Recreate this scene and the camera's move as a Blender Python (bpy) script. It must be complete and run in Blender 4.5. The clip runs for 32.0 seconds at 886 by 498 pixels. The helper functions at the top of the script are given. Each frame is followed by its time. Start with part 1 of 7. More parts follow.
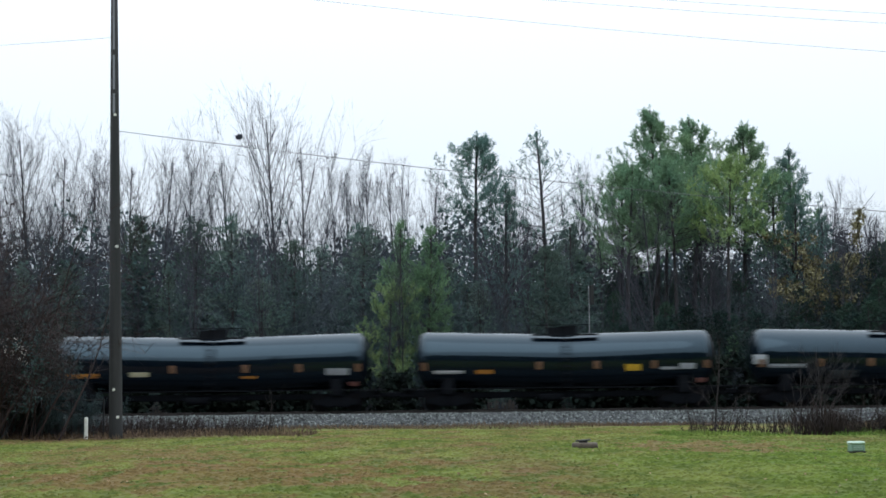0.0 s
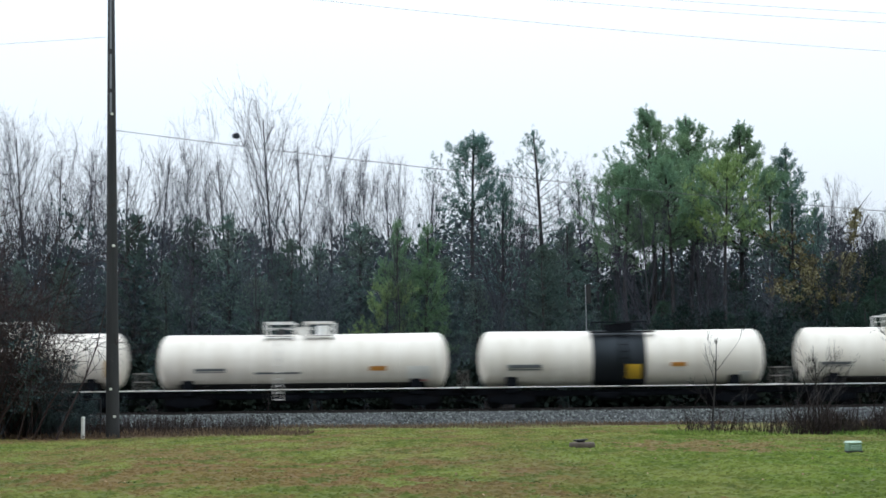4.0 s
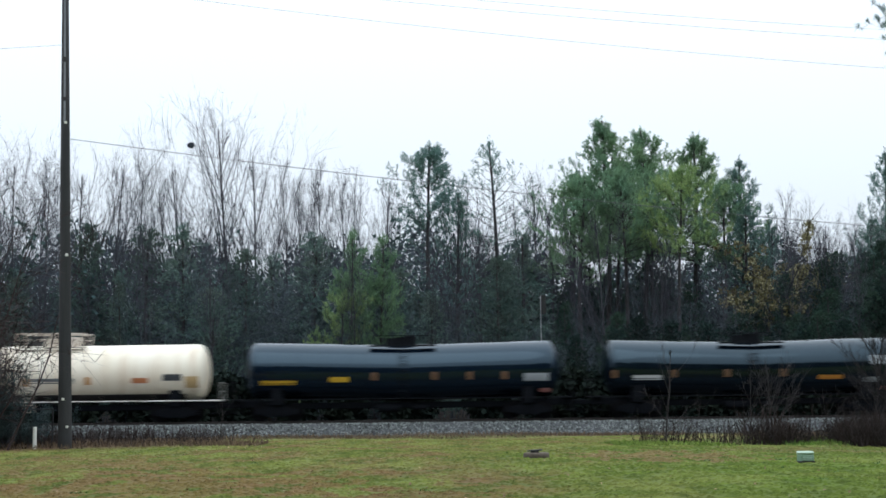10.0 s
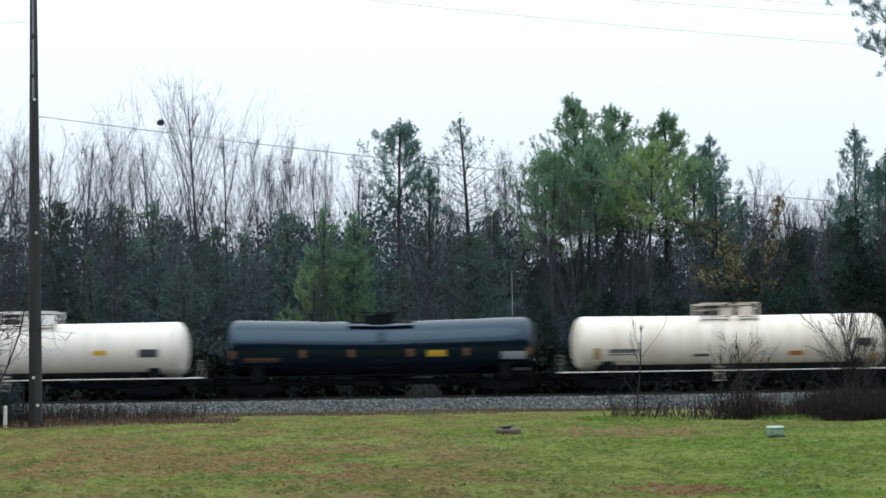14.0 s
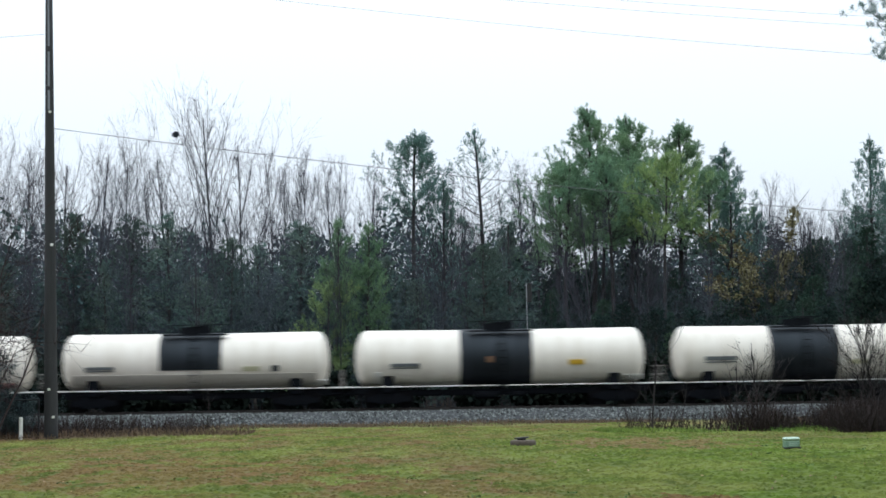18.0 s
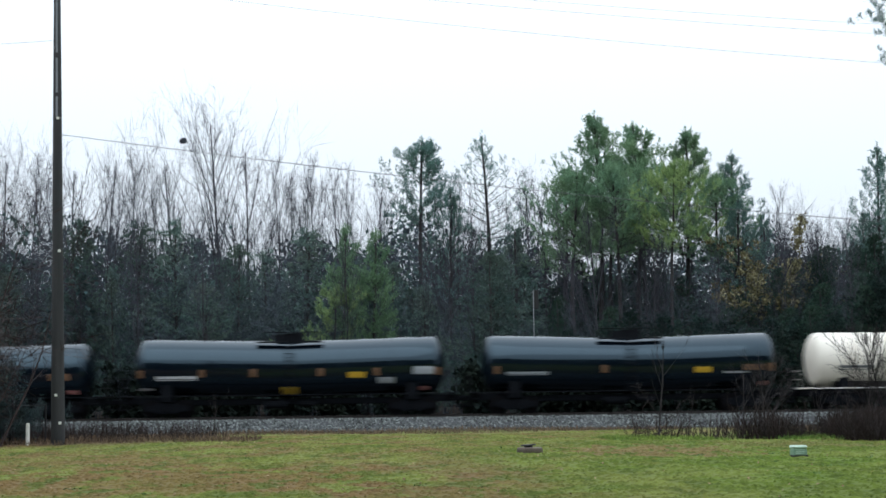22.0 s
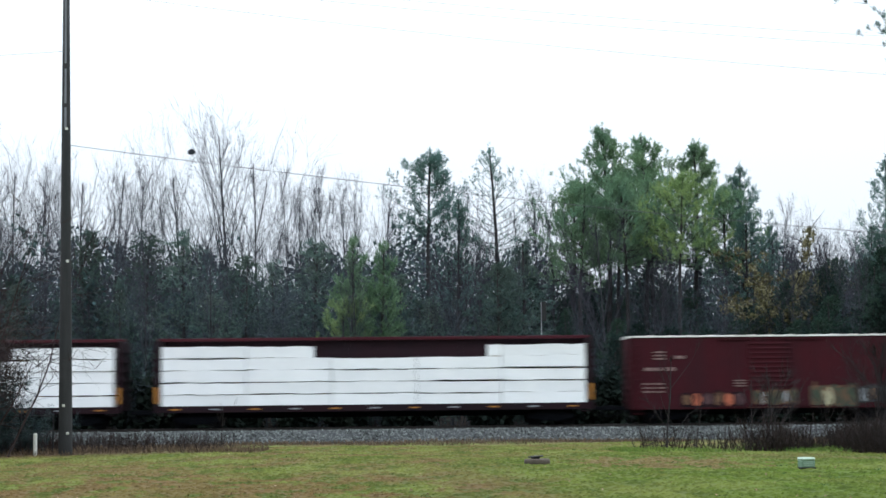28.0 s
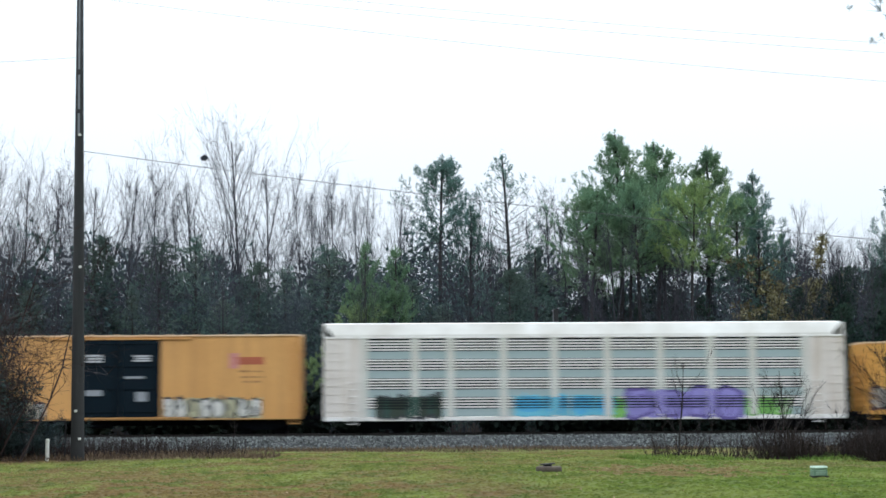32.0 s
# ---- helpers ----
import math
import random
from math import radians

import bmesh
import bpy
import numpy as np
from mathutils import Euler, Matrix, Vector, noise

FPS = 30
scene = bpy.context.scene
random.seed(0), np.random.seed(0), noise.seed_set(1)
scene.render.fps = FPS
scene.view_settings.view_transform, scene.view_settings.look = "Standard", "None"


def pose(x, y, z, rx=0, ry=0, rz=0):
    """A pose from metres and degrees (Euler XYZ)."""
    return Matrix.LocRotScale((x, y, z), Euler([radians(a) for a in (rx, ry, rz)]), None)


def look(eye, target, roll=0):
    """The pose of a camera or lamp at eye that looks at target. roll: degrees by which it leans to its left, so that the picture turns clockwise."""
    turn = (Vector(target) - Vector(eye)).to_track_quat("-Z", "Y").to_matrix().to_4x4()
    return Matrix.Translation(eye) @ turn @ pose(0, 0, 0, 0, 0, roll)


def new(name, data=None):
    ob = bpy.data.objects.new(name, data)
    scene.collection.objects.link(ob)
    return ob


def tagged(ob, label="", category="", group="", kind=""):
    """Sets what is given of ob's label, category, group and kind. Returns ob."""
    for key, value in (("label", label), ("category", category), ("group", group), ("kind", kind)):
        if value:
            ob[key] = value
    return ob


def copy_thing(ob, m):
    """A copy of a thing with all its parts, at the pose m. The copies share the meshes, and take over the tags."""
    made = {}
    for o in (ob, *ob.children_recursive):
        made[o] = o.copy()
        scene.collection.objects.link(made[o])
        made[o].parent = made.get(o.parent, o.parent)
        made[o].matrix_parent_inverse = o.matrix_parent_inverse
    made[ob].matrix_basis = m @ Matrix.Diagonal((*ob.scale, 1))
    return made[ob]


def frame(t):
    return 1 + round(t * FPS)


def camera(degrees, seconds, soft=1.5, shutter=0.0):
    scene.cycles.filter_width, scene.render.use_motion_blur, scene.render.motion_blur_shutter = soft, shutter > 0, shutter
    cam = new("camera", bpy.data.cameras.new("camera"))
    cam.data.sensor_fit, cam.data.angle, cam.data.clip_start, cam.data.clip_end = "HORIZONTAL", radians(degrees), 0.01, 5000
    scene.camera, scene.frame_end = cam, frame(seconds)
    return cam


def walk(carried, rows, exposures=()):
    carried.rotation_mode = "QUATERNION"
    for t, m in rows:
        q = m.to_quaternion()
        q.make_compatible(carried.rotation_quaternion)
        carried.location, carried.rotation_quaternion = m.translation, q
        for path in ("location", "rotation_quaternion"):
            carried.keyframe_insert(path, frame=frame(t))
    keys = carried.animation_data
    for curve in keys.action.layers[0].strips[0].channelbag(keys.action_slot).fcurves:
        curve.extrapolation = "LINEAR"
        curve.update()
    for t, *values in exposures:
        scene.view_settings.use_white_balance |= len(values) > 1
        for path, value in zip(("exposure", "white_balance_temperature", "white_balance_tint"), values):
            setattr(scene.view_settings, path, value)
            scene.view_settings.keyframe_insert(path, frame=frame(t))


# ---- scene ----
cam = camera(31.03, 32.0, soft=1.6, shutter=0.6)
EYE = 1.7
# seconds, turn to the right, tilt up, roll (degrees), sway sideways and up (metres)
PATH = [
    (0, 0.000, 4.998, -0.630, 0.013, -0.003),
    (0.5, -0.040, 4.997, -0.653, -0.018, -0.009),
    (1, -0.071, 4.992, -0.695, -0.014, -0.006),
    (1.5, -0.081, 4.970, -0.693, 0.005, -0.024),
    (2, -0.067, 4.952, -0.702, -0.002, -0.030),
    (2.5, -0.080, 4.966, -0.735, -0.007, -0.012),
    (3, -0.070, 4.979, -0.749, -0.014, 0.032),
    (3.5, 0.029, 4.957, -0.698, -0.004, 0.035),
    (5.5, 0.485, 4.914, -0.814, -0.027, 0.027),
    (6, 0.750, 4.886, -1.013, 0.008, -0.036),
    (6.5, 0.968, 4.826, -1.073, 0.012, -0.062),
    (7, 1.107, 4.746, -1.119, 0.002, -0.021),
    (7.5, 1.255, 4.596, -1.238, 0.007, 0.008),
    (8, 1.450, 4.529, -1.048, 0.009, 0.013),
    (8.5, 1.701, 4.692, -0.575, 0.004, -0.019),
    (9, 1.799, 4.978, -0.279, 0.002, 0.007),
    (9.5, 1.771, 5.222, -0.413, -0.006, 0.033),
    (10, 1.727, 5.318, -0.580, 0.008, 0.007),
    (10.5, 1.762, 5.303, -0.688, 0.013, -0.008),
    (11, 1.875, 5.183, -0.786, 0.003, -0.019),
    (11.5, 2.011, 4.947, -0.890, 0.032, -0.010),
    (12, 2.223, 4.728, -0.921, 0.014, -0.019),
    (12.5, 2.429, 4.569, -0.915, 0.005, -0.017),
    (13, 2.592, 4.498, -0.876, 0.014, -0.015),
    (13.5, 2.717, 4.480, -0.850, 0.008, -0.022),
    (14, 2.761, 4.467, -0.846, -0.003, 0.015),
    (14.5, 2.738, 4.483, -0.832, -0.006, -0.009),
    (16.5, 2.569, 4.647, -0.866, 0.012, 0.010),
    (17, 2.424, 4.757, -0.867, -0.010, -0.000),
    (17.5, 2.290, 4.832, -0.873, 0.003, 0.011),
    (18, 2.243, 4.885, -0.883, -0.005, 0.011),
    (18.5, 2.200, 4.921, -0.877, 0.005, 0.006),
    (19, 2.181, 4.948, -0.842, -0.020, 0.001),
    (19.5, 2.139, 4.994, -0.843, 0.006, -0.004),
    (20, 2.121, 5.018, -0.812, 0.011, 0.014),
    (20.5, 2.139, 5.052, -0.813, 0.001, 0.012),
    (21, 2.148, 5.068, -0.824, -0.009, 0.003),
    (21.5, 2.079, 5.080, -0.793, 0.000, 0.010),
    (22, 1.999, 5.133, -0.730, -0.011, 0.014),
    (22.5, 1.941, 5.200, -0.712, 0.010, 0.031),
    (23, 1.927, 5.291, -0.723, -0.006, 0.009),
    (23.5, 1.874, 5.331, -0.741, 0.004, 0.001),
    (24, 1.808, 5.386, -0.743, -0.006, 0.006),
    (24.5, 1.747, 5.421, -0.743, 0.016, 0.004),
    (25, 1.775, 5.434, -0.718, -0.012, -0.007),
    (25.5, 1.787, 5.442, -0.658, -0.001, 0.003),
    (27.5, 1.722, 5.562, -0.591, -0.008, -0.010),
    (28, 1.718, 5.563, -0.589, -0.004, -0.011),
    (28.5, 1.668, 5.560, -0.543, -0.011, 0.004),
    (29, 1.604, 5.583, -0.517, -0.003, -0.005),
    (29.5, 1.558, 5.590, -0.530, 0.006, 0.009),
    (30, 1.496, 5.652, -0.468, -0.001, 0.002),
    (30.5, 1.423, 5.695, -0.438, -0.006, 0.015),
    (31, 1.382, 5.719, -0.383, -0.007, 0.013),
    (31.5, 1.352, 5.748, -0.383, -0.006, 0.006),
    (32, 1.285, 5.793, -0.373, -0.009, 0.008),
]


def aim(turn, tilt, roll, dx, dz):
    a, b = radians(turn), radians(tilt)
    eye = Vector((dx, 0, EYE + dz))
    return look(eye, eye + Vector((math.sin(a) * math.cos(b), math.cos(a) * math.cos(b), math.sin(b))) * 50, roll)


walk(cam, [(row[0], aim(*row[1:])) for row in PATH], exposures=[(0, 0.0, 6050, 8), (14, 0.02, 6050, 8), (24, 0.08, 6050, 8), (28, 0.15, 6050, 8), (32, 0.1, 6050, 8)])
# ---- light ----
world = bpy.data.worlds.new("overcast_sky")
scene.world = world
world.use_nodes = True
wn, wl = world.node_tree.nodes, world.node_tree.links
sky = wn.new("ShaderNodeTexSky")
sky.sky_type, sky.sun_disc = "NISHITA", False
sky.sun_elevation, sky.sun_rotation = radians(48), radians(215)
clear, cloud, veil = wn["Background"], wn.new("ShaderNodeBackground"), wn.new("ShaderNodeMixShader")
clear.inputs["Strength"].default_value = 0.1
cloud.inputs["Color"].default_value = (0.912, 0.957, 1.0, 1)
# an overcast sky is brighter overhead than at the horizon
where, axes, zenith = wn.new("ShaderNodeTexCoord"), wn.new("ShaderNodeSeparateXYZ"), wn.new("ShaderNodeMapRange")
zenith.inputs["From Min"].default_value = 0.1
zenith.inputs["To Min"].default_value, zenith.inputs["To Max"].default_value = 0.97, 2.7
wl.new(where.outputs["Generated"], axes.inputs[0])
wl.new(axes.outputs["Z"], zenith.inputs["Value"])
wl.new(zenith.outputs["Result"], cloud.inputs["Strength"])
veil.inputs["Fac"].default_value = 0.96
wl.new(sky.outputs["Color"], clear.inputs["Color"])
wl.new(clear.outputs[0], veil.inputs[1])
wl.new(cloud.outputs[0], veil.inputs[2])
wl.new(veil.outputs[0], wn["World Output"].inputs["Surface"])
sun = new("sun", bpy.data.lights.new("sun", "SUN"))
sun.data.energy, sun.data.angle, sun.data.color = 0.6, radians(50), (0.96, 0.98, 1)
sun.matrix_world = look((-18, -38, 70), (0, 10, 0))
scene.view_settings.exposure = 0.0


# ---- materials ----
def mat(name, color, rough=0.7, metal=0.0, vary=0.25, size=1.0, stretch=(1, 1, 1), bump=0.2, second=None, amount=0.35, dirt=None, spec=0.4, island=0.0, pick=0.0, sheen=(1, 1, 1), thin=0.0):
    """A surface with coarse stains and fine grain; second is a colour mixed in by patches, dirt one by streaks, thin the share of light let through."""
    m = bpy.data.materials.new(name)
    m.use_nodes = True
    n, l = m.node_tree.nodes, m.node_tree.links
    b = n["Principled BSDF"]
    b.inputs["Roughness"].default_value, b.inputs["Metallic"].default_value = rough, metal
    b.inputs["Specular IOR Level"].default_value = spec
    b.inputs["Specular Tint"].default_value = (*sheen, 1)
    tc, mp = n.new("ShaderNodeTexCoord"), n.new("ShaderNodeMapping")
    mp.inputs["Scale"].default_value = [s / size for s in stretch]
    l.new(tc.outputs["Object"], mp.inputs["Vector"])
    coarse, fine = n.new("ShaderNodeTexNoise"), n.new("ShaderNodeTexNoise")
    coarse.inputs["Scale"].default_value, coarse.inputs["Detail"].default_value = 0.8, 6
    fine.inputs["Scale"].default_value, fine.inputs["Detail"].default_value = 9, 4
    for node in (coarse, fine):
        l.new(mp.outputs["Vector"], node.inputs["Vector"])
    ramp = n.new("ShaderNodeValToRGB")
    ramp.color_ramp.elements[0].position, ramp.color_ramp.elements[1].position = 0.5 - amount * 0.5, 0.5 + amount * 0.5
    other = second or [c * (1 - vary) for c in color]
    ramp.color_ramp.elements[0].color = (*color, 1)
    ramp.color_ramp.elements[1].color = (*other, 1)
    l.new(coarse.outputs["Fac"], ramp.inputs["Fac"])
    tint = n.new("ShaderNodeHueSaturation")
    value = n.new("ShaderNodeMapRange")
    value.inputs["To Min"].default_value, value.inputs["To Max"].default_value = 1 - vary, 1 + vary
    l.new(fine.outputs["Fac"], value.inputs["Value"])
    l.new(value.outputs["Result"], tint.inputs["Value"])
    l.new(ramp.outputs["Color"], tint.inputs["Color"])
    last = tint.outputs["Color"]
    if dirt:
        mix, streak, sr, mp2 = n.new("ShaderNodeMixRGB"), n.new("ShaderNodeTexNoise"), n.new("ShaderNodeValToRGB"), n.new("ShaderNodeMapping")
        mp2.inputs["Scale"].default_value = (2.2, 1.0, 0.16)
        streak.inputs["Scale"].default_value, streak.inputs["Detail"].default_value = 1.0, 7
        sr.color_ramp.elements[0].position, sr.color_ramp.elements[1].position = 0.48, 0.74
        sr.color_ramp.elements[1].color = (0.5, 0.5, 0.5, 1)
        l.new(tc.outputs["Object"], mp2.inputs["Vector"])
        l.new(mp2.outputs["Vector"], streak.inputs["Vector"])
        l.new(streak.outputs["Fac"], sr.inputs["Fac"])
        l.new(sr.outputs["Color"], mix.inputs["Fac"])
        l.new(last, mix.inputs["Color1"])
        mix.inputs["Color2"].default_value = (*dirt, 1)
        last = mix.outputs["Color"]
    for strength, source in ((island, ("ShaderNodeNewGeometry", "Random Per Island")), (pick, ("ShaderNodeObjectInfo", "Random"))):
        if strength:
            src, hs, mr = n.new(source[0]), n.new("ShaderNodeHueSaturation"), n.new("ShaderNodeMapRange")
            mr.inputs["To Min"].default_value, mr.inputs["To Max"].default_value = 1 - strength, 1 + strength
            l.new(src.outputs[source[1]], mr.inputs["Value"])
            l.new(mr.outputs["Result"], hs.inputs["Value"])
            l.new(last, hs.inputs["Color"])
            last = hs.outputs["Color"]
    l.new(last, b.inputs["Base Color"])
    if thin:
        # leaves let part of the light through
        glow, both = n.new("ShaderNodeBsdfTranslucent"), n.new("ShaderNodeMixShader")
        both.inputs["Fac"].default_value = thin
        l.new(last, glow.inputs["Color"])
        l.new(b.outputs[0], both.inputs[1])
        l.new(glow.outputs[0], both.inputs[2])
        l.new(both.outputs[0], n["Material Output"].inputs["Surface"])
    if bump:
        bp = n.new("ShaderNodeBump")
        bp.inputs["Strength"].default_value, bp.inputs["Distance"].default_value = bump, 0.02 * size
        l.new(fine.outputs["Fac"], bp.inputs["Height"])
        l.new(bp.outputs["Normal"], b.inputs["Normal"])
    return m


M = {}
M["white_tank"] = mat("white_tank", (0.69, 0.645, 0.575), 0.42, vary=0.05, size=3, bump=0.03, second=(0.62, 0.575, 0.50), dirt=(0.46, 0.40, 0.32))
M["cream_tank"] = mat("cream_tank", (0.72, 0.675, 0.575), 0.45, vary=0.06, size=3, bump=0.03, second=(0.69, 0.62, 0.49), dirt=(0.42, 0.26, 0.13))
M["warm_tank"] = mat("warm_tank", (0.69, 0.635, 0.55), 0.42, vary=0.05, size=3, bump=0.03, second=(0.66, 0.60, 0.50), dirt=(0.45, 0.32, 0.20))
M["black_tank"] = mat("black_tank", (0.0015, 0.003, 0.006), 0.08, spec=0.55, sheen=(0.6, 0.84, 1.0), vary=0.2, size=2.5, bump=0.03, second=(0.003, 0.006, 0.010), dirt=(0.003, 0.005, 0.008))
M["blue_black_tank"] = mat("blue_black_tank", (0.002, 0.005, 0.012), 0.08, spec=0.55, sheen=(0.6, 0.84, 1.0), vary=0.2, size=2.5, bump=0.03, second=(0.003, 0.007, 0.014), dirt=(0.003, 0.006, 0.010))
M["black_band"] = mat("black_band", (0.007, 0.008, 0.010), 0.55, spec=0.3, sheen=(0.75, 0.9, 1.0), vary=0.2, size=2, bump=0.05, dirt=(0.025, 0.028, 0.034))
M["belly_dark"] = mat("belly_dark", (0.022, 0.022, 0.024), 0.75, vary=0.3, size=0.9, bump=0.1, second=(0.05, 0.047, 0.044))
M["grey_patch"] = mat("grey_patch", (0.42, 0.39, 0.34), 0.5, vary=0.12, size=2, bump=0.03)
M["blue_grey_patch"] = mat("blue_grey_patch", (0.32, 0.38, 0.41), 0.5, vary=0.12, size=2, bump=0.03, dirt=(0.28, 0.28, 0.27))
M["under_steel"] = mat("under_steel", (0.005, 0.006, 0.008), 0.9, vary=0.35, size=0.8, second=(0.007, 0.008, 0.010), spec=0.05)
M["wheel_steel"] = mat("wheel_steel", (0.005, 0.005, 0.006), 0.8, metal=0.0, vary=0.3, size=0.5, spec=0.05)
M["white_steel"] = mat("white_steel", (0.74, 0.74, 0.72), 0.5, vary=0.1, size=0.8, second=(0.55, 0.50, 0.43))
M["dull_steel"] = mat("dull_steel", (0.24, 0.23, 0.22), 0.7, vary=0.25, size=0.5, second=(0.14, 0.125, 0.11))
M["rusty_steel"] = mat("rusty_steel", (0.40, 0.32, 0.25), 0.8, vary=0.3, size=0.6, second=(0.58, 0.53, 0.46))
M["grating"] = mat("grating", (0.045, 0.042, 0.040), 0.8, vary=0.25, size=0.4)
M["black_steel"] = mat("black_steel", (0.006, 0.007, 0.009), 0.9, spec=0.1, vary=0.2, size=0.8)
M["yellow_box"] = mat("yellow_box", (0.60, 0.325, 0.108), 0.55, vary=0.08, size=2, bump=0.05, second=(0.55, 0.29, 0.092), dirt=(0.38, 0.20, 0.07))
M["pale_yellow_box"] = mat("pale_yellow_box", (0.66, 0.345, 0.078), 0.55, vary=0.08, size=2, bump=0.05, second=(0.60, 0.31, 0.07), dirt=(0.44, 0.26, 0.10))
M["orange_box"] = mat("orange_box", (0.33, 0.105, 0.018), 0.6, vary=0.15, size=2, bump=0.08, second=(0.27, 0.080, 0.018), dirt=(0.15, 0.06, 0.03))
M["maroon_box"] = mat("maroon_box", (0.048, 0.005, 0.009), 0.7, spec=0.15, vary=0.2, size=2, bump=0.08, second=(0.033, 0.006, 0.010), dirt=(0.022, 0.008, 0.011))
M["maroon_dark"] = mat("maroon_dark", (0.016, 0.005, 0.008), 0.7, spec=0.15, vary=0.2, size=2, bump=0.08, second=(0.010, 0.005, 0.008))
M["rack_frame"] = mat("rack_frame", (0.60, 0.60, 0.56), 0.55, vary=0.08, size=1.5, second=(0.52, 0.50, 0.45), dirt=(0.42, 0.36, 0.28))
M["roof_white"] = mat("roof_white", (0.84, 0.83, 0.80), 0.55, vary=0.08, size=2, second=(0.60, 0.57, 0.52))
M["roof_cream"] = mat("roof_cream", (0.80, 0.64, 0.44), 0.6, vary=0.1, size=2, second=(0.55, 0.36, 0.2))
M["black_door"] = mat("black_door", (0.003, 0.010, 0.016), 0.6, spec=0.1, vary=0.25, size=1.5, bump=0.05, dirt=(0.009, 0.013, 0.019))
M["rack_white"] = mat("rack_white", (0.83, 0.82, 0.79), 0.5, vary=0.06, size=2, second=(0.70, 0.67, 0.63), dirt=(0.52, 0.46, 0.38))
M["rack_end"] = mat("rack_end", (0.68, 0.63, 0.585), 0.6, vary=0.08, size=1.5, second=(0.60, 0.55, 0.50), dirt=(0.42, 0.32, 0.22))
M["rack_panel"] = mat("rack_panel", (0.29, 0.37, 0.375), 0.6, vary=0.1, size=1.2, second=(0.34, 0.41, 0.405))
# near-black teal that stands for the shade inside the rack
M["rack_gap_shade"] = mat("rack_gap_shade", (0.012, 0.022, 0.027), 0.8, vary=0.2, size=1)
M["lumber_wrap"] = mat("lumber_wrap", (0.86, 0.87, 0.87), 0.4, vary=0.05, size=1.2, bump=0.35, second=(0.81, 0.83, 0.84), pick=0.04)
M["timber"] = mat("timber", (0.42, 0.28, 0.15), 0.8, vary=0.25, size=0.4)
M["rail_steel"] = mat("rail_steel", (0.035, 0.030, 0.027), 0.55, metal=0.3, vary=0.25, size=0.5)
M["tie_wood"] = mat("tie_wood", (0.022, 0.019, 0.018), 0.9, vary=0.3, size=0.4, stretch=(1, 4, 1), pick=0.25)
M["ballast_bed"] = mat("ballast_bed", (0.022, 0.024, 0.026), 0.95, vary=0.55, size=0.12, bump=1.0, second=(0.045, 0.047, 0.05))
M["ballast_stone"] = mat("ballast_stone", (0.052, 0.058, 0.055), 0.9, vary=0.25, size=0.1, second=(0.125, 0.134, 0.128), island=0.8)
M["pole_wood"] = mat("pole_wood", (0.020, 0.021, 0.022), 0.85, vary=0.35, size=0.35, stretch=(2, 2, 0.12), bump=0.5, second=(0.033, 0.033, 0.033))
M["pale_wood"] = mat("pale_wood", (0.20, 0.21, 0.23), 0.8, vary=0.2, size=0.3, stretch=(2, 2, 0.15))
M["wire"] = mat("wire", (0.11, 0.115, 0.12), 0.6, vary=0.1, bump=0)
M["post_plastic"] = mat("post_plastic", (0.70, 0.70, 0.66), 0.5, vary=0.1, size=0.3, second=(0.58, 0.57, 0.50))
M["box_green"] = mat("box_green", (0.14, 0.24, 0.165), 0.5, vary=0.12, size=0.4, second=(0.19, 0.29, 0.21))
M["box_top"] = mat("box_top", (0.40, 0.52, 0.42), 0.5, vary=0.12, size=0.4)
M["concrete"] = mat("concrete", (0.070, 0.055, 0.042), 0.9, vary=0.3, size=0.3, bump=0.5, second=(0.105, 0.085, 0.066))
M["iron"] = mat("iron", (0.012, 0.012, 0.012), 0.7, vary=0.3, size=0.3)
M["fence_steel"] = mat("fence_steel", (0.014, 0.015, 0.016), 0.8, metal=0.0, vary=0.2, size=0.4)
M["bark"] = mat("bark", (0.036, 0.036, 0.042), 0.9, vary=0.3, size=0.4, stretch=(2, 2, 0.3), bump=0.4, pick=0.3)
M["pale_bark"] = mat("pale_bark", (0.052, 0.052, 0.060), 0.9, vary=0.25, size=0.4, stretch=(2, 2, 0.3), bump=0.4, pick=0.25)
M["pine_bark"] = mat("pine_bark", (0.036, 0.032, 0.033), 0.9, vary=0.3, size=0.3, stretch=(2, 2, 0.5), bump=0.5, pick=0.2)
M["twig"] = mat("twig", (0.040, 0.041, 0.054), 0.9, vary=0.2, size=2, bump=0, pick=0.3)
M["red_twig"] = mat("red_twig", (0.040, 0.025, 0.023), 0.9, vary=0.25, size=1, bump=0, pick=0.2)
M["far_brush"] = mat("far_brush", (0.050, 0.070, 0.086), 0.95, spec=0.0, vary=0.25, size=3, bump=0, second=(0.062, 0.072, 0.082), island=0.2)
M["brush_twig"] = mat("brush_twig", (0.046, 0.060, 0.074), 0.9, vary=0.25, size=1, bump=0, pick=0.25)
M["weed_stem"] = mat("weed_stem", (0.014, 0.009, 0.008), 0.9, vary=0.25, size=1, bump=0, second=(0.024, 0.015, 0.012), island=0.4)
M["sapling_bark"] = mat("sapling_bark", (0.020, 0.016, 0.016), 0.9, vary=0.25, size=0.4, bump=0.2)
M["mast_grey"] = mat("mast_grey", (0.30, 0.31, 0.32), 0.6, vary=0.15, size=0.5)
M["needle"] = mat("needle", (0.135, 0.240, 0.160), 0.9, spec=0.1, vary=0.25, size=3, bump=0, second=(0.160, 0.235, 0.120), pick=0.25, island=0.2, thin=0.5)
M["blue_needle"] = mat("blue_needle", (0.115, 0.190, 0.180), 0.9, spec=0.1, vary=0.25, size=3, bump=0, second=(0.095, 0.165, 0.130), pick=0.2, island=0.2, thin=0.5)
